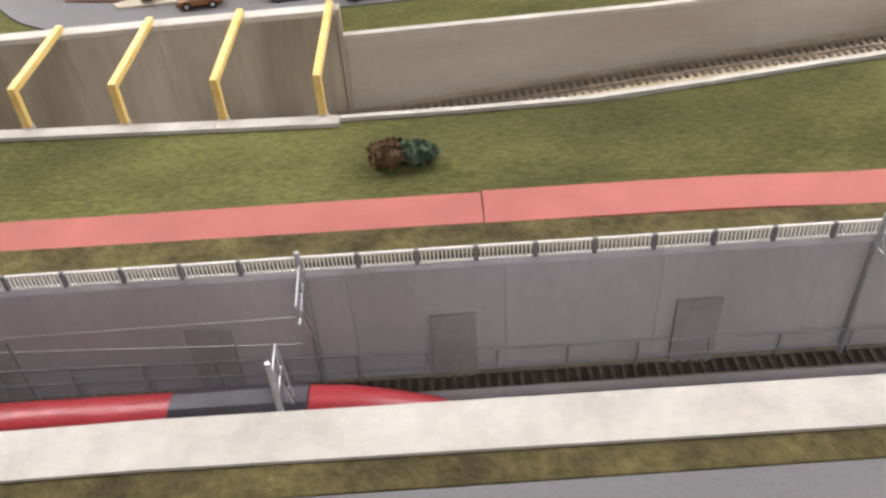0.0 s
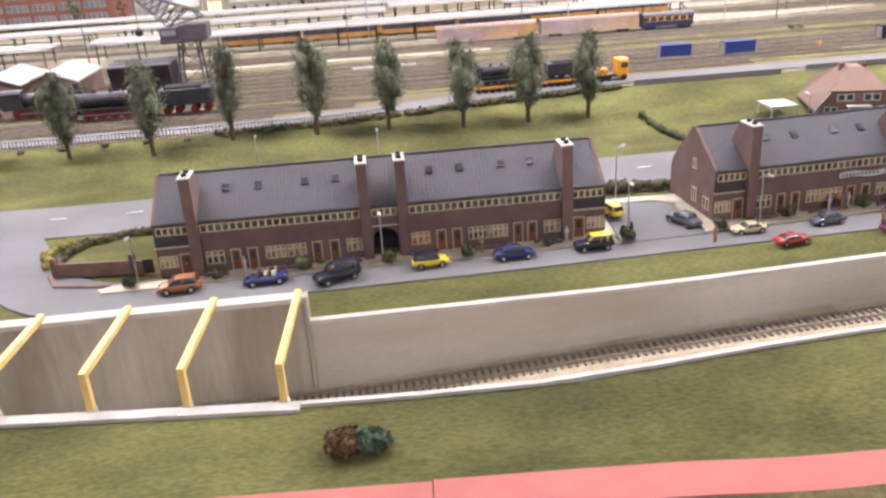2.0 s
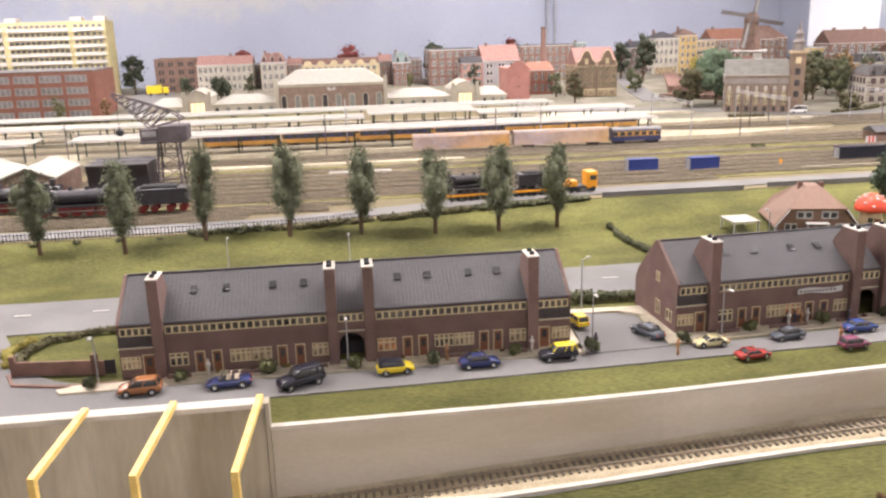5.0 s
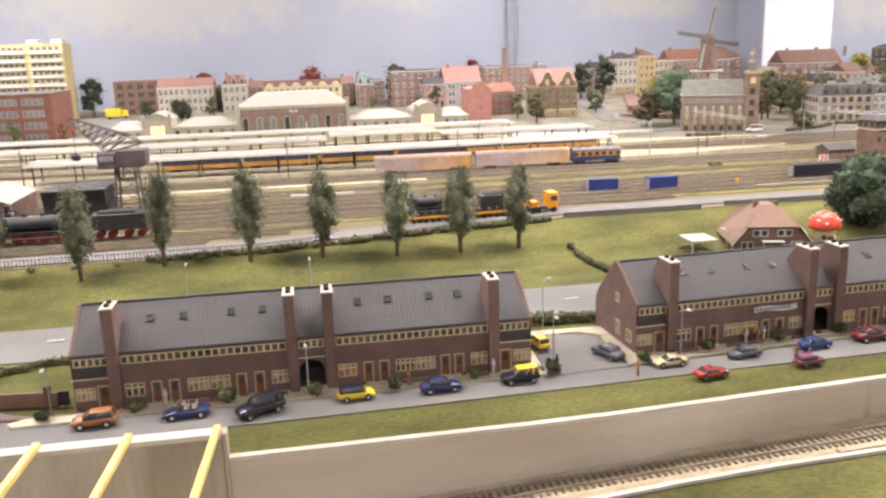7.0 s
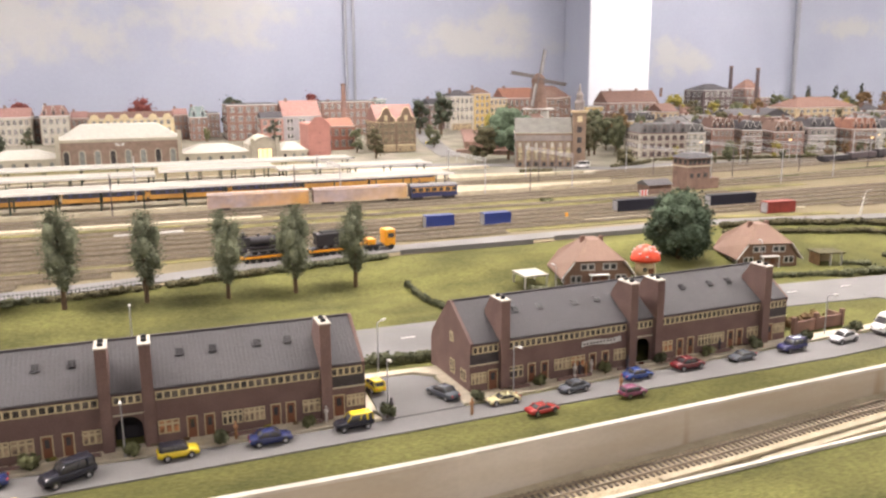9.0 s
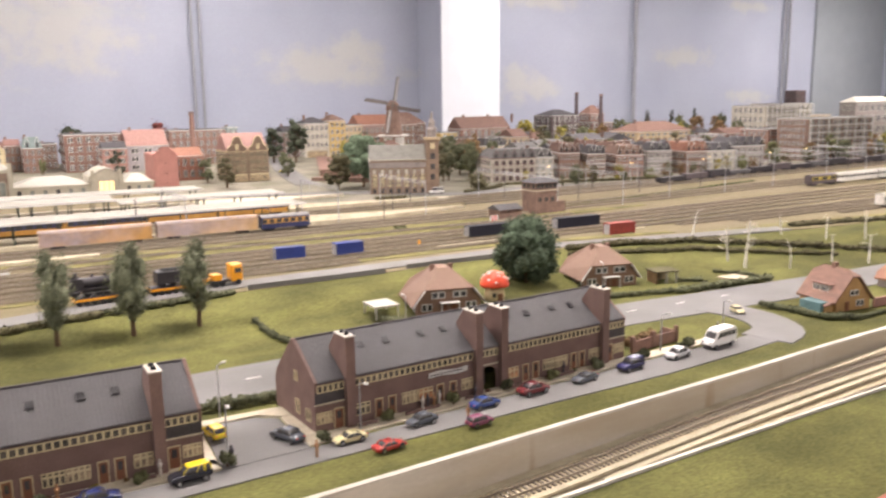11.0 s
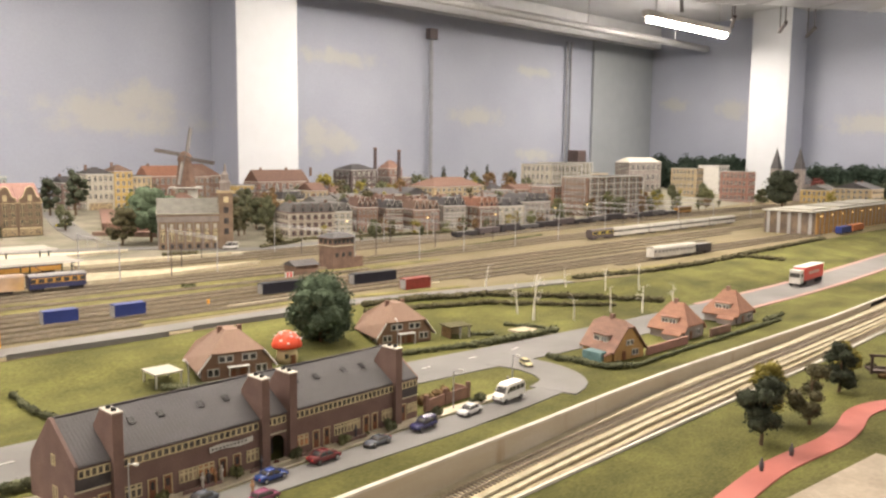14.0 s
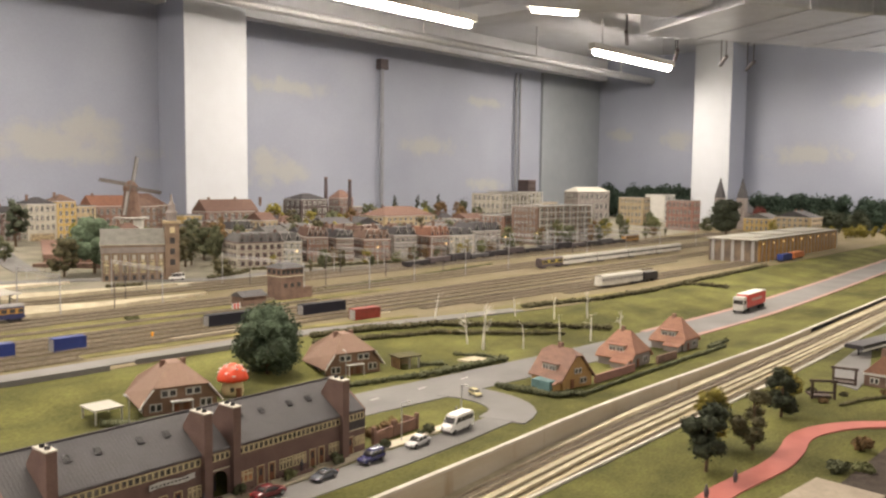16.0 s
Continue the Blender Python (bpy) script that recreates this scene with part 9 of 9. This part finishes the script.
part("window", bx(-0.015, -0.009, -0.0195, -0.0155, 0.012, 0.02), DARKGL, t)


def farmhouse(x, y, rz, wall, label, q=0.7, roof=None, s=1.0):
    """A small house with a steep roof, hipped from the part q of its height, and a dormer."""
    t = thing("cottage", x, y, 0.0015, rz, label, "house", "cottages", s)
    roof = roof or TILEO
    w, d, h, rh = 0.084, 0.085, 0.022, 0.05
    bm = bmesh.new()
    g = w / 2 * (1 - q)
    prism(bm, [(-w / 2, 0), (w / 2, 0), (w / 2, h), (g, h + rh * q * 0.95), (-g, h + rh * q * 0.95), (-w / 2, h)], 0, d, "y")
    part("wall", bm, wall, t)
    hy = 0.16 + 0.2 * (1 - q)
    go, gz = (w / 2 + 0.006) * (1 - q), h - 0.006 + (rh + 0.006) * q
    for sx in (-1, 1):
        bm = bmesh.new()
        pts = [(sx * (w / 2 + 0.006), -0.004, h - 0.006), (sx * (w / 2 + 0.006), d + 0.004, h - 0.006), (sx * go, d + 0.004, gz), (0, d * (1 - hy), h + rh), (0, d * hy, h + rh), (sx * go, -0.004, gz)]
        lo = [bm.verts.new(p) for p in pts]
        hi = [bm.verts.new((p[0] + sx * 0.0012, p[1], p[2] + 0.003)) for p in pts]
        bm.faces.new(hi)
        bm.faces.new(lo[::-1])
        for k in range(6):
            bm.faces.new((lo[k], lo[(k + 1) % 6], hi[(k + 1) % 6], hi[k]))
        bmesh.ops.recalc_face_normals(bm, faces=bm.faces[:])
        part("roof", bm, roof, t)
    for yy, f in ((-0.004, hy), (d + 0.004, 1 - hy)):
        bm = bmesh.new()
        a = [bm.verts.new(p) for p in ((-go, yy, gz), (go, yy, gz), (0, d * f, h + rh + 0.002))]
        b = [bm.verts.new((v.co.x, v.co.y, v.co.z + 0.0025)) for v in a]
        bm.faces.new(a[::-1])
        bm.faces.new(b)
        for k in range(3):
            bm.faces.new((a[k], a[(k + 1) % 3], b[(k + 1) % 3], b[k]))
        bmesh.ops.recalc_face_normals(bm, faces=bm.faces[:])
        part("hip", bm, roof, t)
    dm = part("dormer", bx(-w / 2 + 0.006, -0.008, d * 0.27, d * 0.73, h + 0.006, h + 0.0225, 0.0006), STUCCO, t)
    part("dormer_roof", bx(-w / 2 + 0.003, -0.004, d * 0.24, d * 0.76, h + 0.0227, h + 0.0252, 0.0005), roof, t)
    for k in range(2):
        share("window", win_mesh(0.0145, 0.0115, WHITE), dm, Matrix.Translation((-w / 2 + 0.0056, d * (0.39 + 0.22 * k), h + 0.009)) @ Matrix.Rotation(-math.pi / 2, 4, "Z"))
    # low porch wing on the eaves side
    wg = part("wing", bx(-w / 2 - 0.02, -w / 2 - 0.0005, d * 0.05, d * 0.5, 0, 0.0125), wall, t)
    bm = bmesh.new()
    prism(bm, [(-w / 2 - 0.023, 0.0115), (-w / 2 + 0.001, 0.0195), (-w / 2 + 0.001, 0.0215), (-w / 2 - 0.023, 0.0135)], d * 0.02, d * 0.53, "y")
    part("wing_roof", bm, roof, wg)
    share("window", win_mesh(0.018, 0.012, WHITE), t, Matrix.Translation((0.016, -0.0006, 0.007)))
    if q > 0.5:
        share("window", win_mesh(0.02, 0.011, WHITE), t, Matrix.Translation((0, -0.0006, h + 0.006)))
    part("door", bx(-0.02, -0.011, -0.0015, -0.0003, 0, 0.018), DOORB, t)
    part("chimney", bx(-0.004, 0.004, d * 0.5, d * 0.5 + 0.008, h + rh - 0.003, h + rh + 0.011), BRICKR, t)
    return t


OCHB = mat("ochre_brick", (0.40, 0.24, 0.10), 0.85, vary=0.15, scale=50, bump=0.15)
farmhouse(1.645, 1.0, -8, OCHB, "ochre brick cottage with a brown-orange tiled roof", 0.82, TILE)
farmhouse(1.915, 1.012, 2, GREYB, "grey brick cottage with an orange hipped roof", 0.22)
farmhouse(2.17, 1.02, 2, GREYB, "grey cottage with an orange hipped roof and dormer", 0.15)
part("wall", bx(1.576, 1.618, 1.018, 1.062, 0.001, 0.020), mat("blue_green_shed", (0.13, 0.24, 0.25), 0.7), thing("blue_shed", 0, 0, 0, 0, "small blue-green flat-roofed shed", "shed"))
for (a, b, c, d), m_, lb in (((1.70, 1.855, 0.992, 0.997), STUCCOP, "low pinkish garden wall"), ((1.96, 2.05, 0.995, 1.0), BRICKB, "low brown garden wall")):
    part("wall_run", bx(a, b, c, d, 0.001, 0.018), m_, thing("garden_wall", 0, 0, 0, 0, lb, "wall"))
hedge([(1.53, 1.11), (1.545, 1.05), (1.55, 0.985), (1.60, 0.957)], 0.018, 0.014, LEAFD, "dark green hedge round the cottage garden")
hedge([(1.60, 0.957), (1.8, 0.965), (2.05, 0.97), (2.26, 0.975)], 0.0105, 0.009, LEAFD, "low dark hedge line behind the cottages")
hedge([(2.22, 0.995), (2.33, 1.0)], 0.015, 0.010, LEAFD, "dark green hedge beside the last cottage")
hedge([(1.48, 1.275), (1.6, 1.262), (1.73, 1.256)], 0.02, 0.016, LEAFD, "clipped green hedge along the back road")
hedge([(1.73, 1.256), (1.735, 1.32), (1.69, 1.37)], 0.012, 0.010, LEAFD, "green hedge round the sand pit")
hedge([(1.31, 1.325), (1.40, 1.30), (1.47, 1.285)], 0.012, 0.012, LEAFD, "green hedge before the villa")
hedge([(1.56, 1.355), (1.60, 1.33)], 0.014, 0.012, LEAFD, "green shrubs beside the shed")
hedge([(0.87, 1.40), (0.9, 1.375), (1.0, 1.355)], 0.013, 0.011, LEAFD, "green hedge before the villa garden")
hedge([(1.50, 1.655), (1.65, 1.635), (1.80, 1.58), (1.95, 1.50), (2.1, 1.40), (2.24, 1.30)], 0.021, 0.016, LEAFQ, "dark scrubby hedge across the meadow")
hedge([(1.46, 1.60), (1.6, 1.57), (1.78, 1.51), (1.92, 1.43), (2.08, 1.34)], 0.016, 0.012, LEAFQ, "second low hedge line across the meadow")
hedge([(2.25, 1.60), (2.5, 1.545), (2.75, 1.525), (3.0, 1.53), (3.3, 1.56), (3.7, 1.585), (4.1, 1.61)], 0.024, 0.015, LEAFQ, "rough scrub hedge along the yard edge")
hedge([(3.15, 1.53), (3.2, 1.47), (3.25, 1.42)], 0.026, 0.015, LEAFQ, "rough hedge down the slope")
hedge([(1.95, 2.30), (2.3, 2.36), (2.8, 2.45), (3.2, 2.52)], 0.016, 0.008, LEAF, "low scrub between the main tracks")
slab("sand_pit", [(1.665, 1.285), (1.72, 1.28), (1.715, 1.335), (1.66, 1.335)], SAND, land(1.69, 1.31) + 0.004, "pale sand pit in the meadow", -0.002)


def birch(x, y, h, label, twigs=True):
    t = thing("birch_tree", x, y, land(x, y) - 0.001, random.uniform(0, 360), label, "tree", "birches")
    bm = bmesh.new()
    a = Vector((0, 0, 0))
    lean = Vector((random.uniform(-0.12, 0.12), random.uniform(-0.12, 0.12), 1)).normalized()
    b = a + lean * h * 0.5
    c = b + (lean + Vector((random.uniform(-0.1, 0.1), random.uniform(-0.1, 0.1), 0))) * h * 0.5
    rod(bm, a, b, h * 0.036, h * 0.026, 7)
    rod(bm, b, c, h * 0.026, h * 0.008, 6)
    part("trunk", bm, BIRCH, t)
    bm = bmesh.new()
    for k in range(16 if twigs else 5):
        p0 = b.lerp(c, random.uniform(-0.2, 1))
        d = Vector((random.gauss(0, 1), random.gauss(0, 1), random.uniform(0.1, 1.2))).normalized() * h * random.uniform(0.12, 0.32)
        rod(bm, p0, p0 + d, h * 0.008, h * 0.003, 4)
        for q in range(3):
            d2 = (d.normalized() + Vector((random.gauss(0, 0.6), random.gauss(0, 0.6), random.gauss(0, 0.4)))).normalized() * h * 0.12
            p1 = p0 + d * random.uniform(0.4, 1)
            rod(bm, p1, p1 + d2, h * 0.004, h * 0.002, 3, False)
    part("twig_crown", bm, BIRCH, t)


for x, y, h, tw in ((1.92, 1.655, 0.07, False), (1.785, 1.365, 0.096, True), (1.79, 1.42, 0.07, True), (2.12, 1.53, 0.055, False), (1.878, 1.315, 0.06, False), (2.19, 1.445, 0.055, False), (2.025, 1.31, 0.065, False), (2.29, 1.40, 0.075, False), (2.086, 1.256, 0.07, False), (2.256, 1.268, 0.05, True)):
    birch(x, y, h, "white-stemmed bare birch tree in the meadow", tw)

# red and white lorry
t = thing("articulated_lorry", 2.91, 1.185, 0.003, 184, "white lorry with a red curtain-sided trailer", "truck", s=1.22)
part("trailer", bx(-0.085, 0.055, -0.0145, 0.0145, 0.012, 0.045, 0.001), RED, t)
part("trailer_roof", bx(-0.0855, 0.0555, -0.015, 0.015, 0.0452, 0.047), WHITE, t)
part("trailer_chassis", bx(-0.08, 0.05, -0.01, 0.01, 0.007, 0.0118), BLACK, t)
bm = bmesh.new()
for k in range(7):
    for sy in (-1, 1):
        box(bm, -0.05 + k * 0.011, -0.042 + k * 0.011, *sorted((sy * 0.0146, sy * 0.015)), 0.027, 0.034)
part("lettering", bm, WHITE, t)
cb = part("cab", bx(0.06, 0.084, -0.0142, 0.0142, 0.006, 0.042, 0.002), WHITE, t)
part("windscreen", bx(0.0838, 0.085, -0.0125, 0.0125, 0.023, 0.034), DARKGL, cb)
for sy in (-1, 1):
    part("side_window", bx(0.068, 0.08, *sorted((sy * 0.0141, sy * 0.0147)), 0.023, 0.033), DARKGL, cb)
for xx in (-0.07, -0.055, -0.04, 0.045, 0.074):
    bm = bmesh.new()
    for sy in (-1, 1):
        rod(bm, (xx, sy * 0.009, 0.0056), (xx, sy * 0.0148, 0.0056), 0.0056, n=12)
    part("axle", bm, RUBBER, t)

# ---- park at the front right ----
for x, y, h, w, m, lb in ((1.387, 0.606, 0.108, 0.076, LEAFK, "dark green park tree by the cycle path"), (1.487, 0.645, 0.108, 0.062, LEAFY, "yellow-green park tree on the lawn"), (1.53, 0.598, 0.108, 0.062, LEAFQ, "dense brown-green park tree"), (1.744, 0.636, 0.100, 0.072, LEAFK, "dark olive green park tree"), (1.87, 0.672, 0.066, 0.058, LEAFY, "small yellow-green park tree")):
    tree(x, y, -0.006, h, w, m, lb, "round", 0.22 if m is LEAFK and x < 1.5 else 0.06, 2400, "park_tree", "park trees")
bush(1.522, 0.470, -0.006, 0.017, LEAFD, "dark green round shrub in the park", n=90)
bush(1.548, 0.445, -0.006, 0.02, LEAF, "low green shrub in the park", n=90, squash=0.5)
bush(1.655, 0.475, -0.006, 0.02, LEAFO, "clipped brown-green bush in the park", n=90, squash=0.9)
t = thing("flat_roof_shed", 1.425, 0.467, -0.006, -4, "low park building with a flat grey-brown roof", "shed")
part("wall", bx(-0.24, -0.003, -0.085, -0.003, 0, 0.014), BRICKB, t)
part("roof", bx(-0.243, 0, -0.088, 0, 0.0141, 0.0185, 0.0008), mat("felt_roof", (0.33, 0.275, 0.215), 0.9, vary=0.15, scale=30), t)
slab("pond_quay", [(2.05, 0.60), (2.2, 0.62), (2.5, 0.70), (2.5, 0.735), (2.25, 0.71), (2.08, 0.66)], ROAD, -0.003, "grey paved yard in the park", -0.01)
t = thing("dark_platform_roof", 2.48, 0.70, -0.006, -8, "long dark platform shelter with a pale edge", "shelter")
part("roof", bx(-0.08, 0.6, -0.02, 0.025, 0.02, 0.03), BLACK, t)
part("edge", bx(-0.081, 0.6, -0.0215, -0.0202, 0.017, 0.0215), WHITE, t)
for k in range(7):
    part("post", bx(-0.06 + k * 0.1, -0.057 + k * 0.1, -0.002, 0.002, 0, 0.02), BLACK, t)
DARKW = mat("dark_timber", (0.075, 0.05, 0.04), 0.8, vary=0.25, scale=90, bump=0.2)
for x, y, rz in ((1.932, 0.627, -52), (2.078, 0.634, -78)):
    t = thing("lift_gate", x, y, -0.006, rz, "dark timber gate frame in the park", "gate")
    for sx in (-1, 1):
        part("post", bx(sx * 0.021 - 0.0022, sx * 0.021 + 0.0022, -0.0022, 0.0022, 0, 0.034), DARKW, t)
    part("crossbar", bx(-0.026, 0.026, -0.0022, 0.0022, 0.0342, 0.0385), DARKW, t)
    part("lower_bar", bx(-0.0188, 0.0188, -0.002, 0.002, 0.012, 0.0155), DARKW, t)
    part("ramp_deck", bx(-0.018, 0.018, 0.004, 0.045, 0.0, 0.006), DARKW, t)
for x, y, r, m_, lb in ((1.905, 0.617, 0.012, LEAFO, "brown scrub beside the timber gate"), (1.985, 0.605, 0.010, LEAFQ, "low olive scrub by the timber gates"), (1.965, 0.66, 0.013, LEAFQ, "olive scrub behind the timber gate"), (2.06, 0.552, 0.010, LEAFO, "brown shrub on the park lawn")):
    bush(x, y, -0.006, r, m_, lb, n=70, squash=0.7)
hedge([(1.90, 0.585), (1.98, 0.565), (2.06, 0.525)], 0.008, 0.007, LEAFQ, "low olive hedge edging the park lawn", -0.006)
building(2.11, 2.21, 0.535, 0.07, 0.024, BRICKB, TILEO, "small orange-roofed park cottage", "gable", 1, 3, rh=0.04, z=-0.004, name="cottage", category="house", group="cottages", side=2)
bush(2.10, 0.53, -0.006, 0.011, LEAFO, "brown shrub beside the cottage")
bm = bmesh.new()
lathe(bm, [(0.0025, 0.002), (0.0035, 0.009), (0.003, 0.014), (0.001, 0.0155), (0.0017, 0.017), (0.001, 0.0195)], 7)
solo("model_cyclist", bm, FIGS[2], 1.365, 0.553, -0.003, 0, "small dark model figure on the cycle path", "figurine", "model figures", smooth=True)
bm = bmesh.new()
lathe(bm, [(0.0025, 0.002), (0.0035, 0.009), (0.003, 0.014), (0.001, 0.0155), (0.0017, 0.017), (0.001, 0.0195)], 7)
solo("model_cyclist", bm, FIGS[2], 1.283, 0.556, -0.003, 0, "small dark model figure on the cycle path", "figurine", "model figures", smooth=True)

# ---- ceiling fittings and pipes ----
# Assumed tubes get fittings too; the added lamps at y = -0.9 get none.
for lx, ly, watts in TUBES:
    if ly < 0:
        continue
    t = thing("fluorescent_light", lx, ly, HUNG, 0, "bare fluorescent tube light under the ceiling", "ceiling light", "fluorescent lights")
    part("batten", bx(-0.65, 0.65, -0.03, 0.03, -0.05, -0.0015), WHITE, t)
    bm = bmesh.new()
    rod(bm, (-0.6, 0, -0.068), (0.6, 0, -0.068), 0.026, n=12)
    part("tube", bm, TUBEM, t, "glowing white tube")
    for sx in (-0.5, 0.5):
        bm = bmesh.new()
        rod(bm, (sx, 0, -0.002), (sx, 0, CEIL - HUNG - 0.002), 0.004, n=5)
        part("hanger_rod", bm, GREYST, t)
t = thing("fluorescent_light", 4.5, 3.13, HUNG, -29, "short bare tube light between ducts", "ceiling light", "fluorescent lights")
part("batten", bx(-0.17, 0.17, -0.025, 0.025, -0.05, -0.0015), WHITE, t)
bm = bmesh.new()
rod(bm, (-0.15, 0, -0.065), (0.15, 0, -0.065), 0.013, n=10)
part("tube", bm, TUBEM, t, "glowing white tube")
for sx in (-0.1, 0.1):
    part("hanger_rod", bx(sx - 0.003, sx + 0.003, -0.003, 0.003, -0.002, CEIL - HUNG - 0.002), GREYST, t)
PIPEM = mat("grey_conduit", (0.25, 0.26, 0.29), 0.5, vary=0.1, scale=20)
for x, w0 in ((4.81, 0.018), (6.54, 0.012), (6.60, 0.012)):
    t = thing("wall_pipe", x, 5.02, 0, 0, "grey vertical conduit pipe on the wall", "pipe")
    bm = bmesh.new()
    rod(bm, (0, 0, 0), (0, 0, 1.3 if x < 5 else 1.45), w0, n=8)
    part("pipe", bm, PIPEM, t)
    if x < 5:
        part("junction_box", bx(-0.04, 0.04, -0.03, 0.025, 1.3, 1.38), DARKST, t)
for x in (1.43, 1.478):
    t = thing("wall_pipe", x, 5.02, 0, 0, "slim grey conduit pipe on the wall", "pipe")
    bm = bmesh.new()
    rod(bm, (0, 0, 0), (0, 0, 1.50), 0.010, n=8)
    part("pipe", bm, PIPEM, t)
t = thing("air_duct", 5.0, 2.82, HUNG, -29, "large shiny galvanised ventilation duct under the ceiling", "duct")
part("duct", bx(0, 2.6, -1.0, 0, -0.17, -0.002, 0.01), DUCT, t)
for k in range(7):
    part("duct_flange", bx(k * 0.42, k * 0.42 + 0.012, -1.004, 0.005, -0.175, -0.003), DUCT, t)
part("branch_duct", bx(-1.5, -0.003, -0.75, -0.35, -0.13, -0.002, 0.01), DUCT, t)
for k in range(3):
    bm = bmesh.new()
    rod(bm, (0.12 + k * 0.11, 0.06, -0.16), (0.12 + k * 0.11, 0.06, CEIL - HUNG - 0.003), 0.05, n=14)
    part("round_branch", bm, DUCT, t, smooth=True)
for k in range(4):
    for yy in (-0.95, -0.05):
        bm = bmesh.new()
        rod(bm, (0.2 + k * 0.7, yy, -0.003), (0.2 + k * 0.7, yy, CEIL - HUNG - 0.002), 0.006, n=5)
        part("hanger_rod", bm, GREYST, t)
bm = bmesh.new()
rod(bm, (-3.9, 4.35, HUNG - 0.07), (7.9, 4.35, HUNG - 0.07), 0.03, n=10)
for k in range(9):
    rod(bm, (-3.5 + k * 1.35, 4.35, HUNG - 0.05), (-3.5 + k * 1.35, 4.35, CEIL - 0.001), 0.006, n=5)
solo("ceiling_pipe", bm, GREYST, label="grey pipe under the ceiling", category="pipe")
for xa, ya in ((6.2, 3.2), (6.7, 3.05), (7.1, 3.0), (5.3, 3.1)):
    t = thing("ceiling_track", xa, ya, HUNG - 0.13, 30, "short dark lighting track hung from the ceiling", "ceiling track", "lighting tracks")
    part("track", bx(-0.25, 0.25, -0.012, 0.012, 0, 0.02), DARKST, t)
    for sx in (-0.2, 0.2):
        part("hanger", bx(sx - 0.004, sx + 0.004, -0.004, 0.004, 0.02, 0.13 + CEIL - HUNG - 0.0005), DARKST, t)
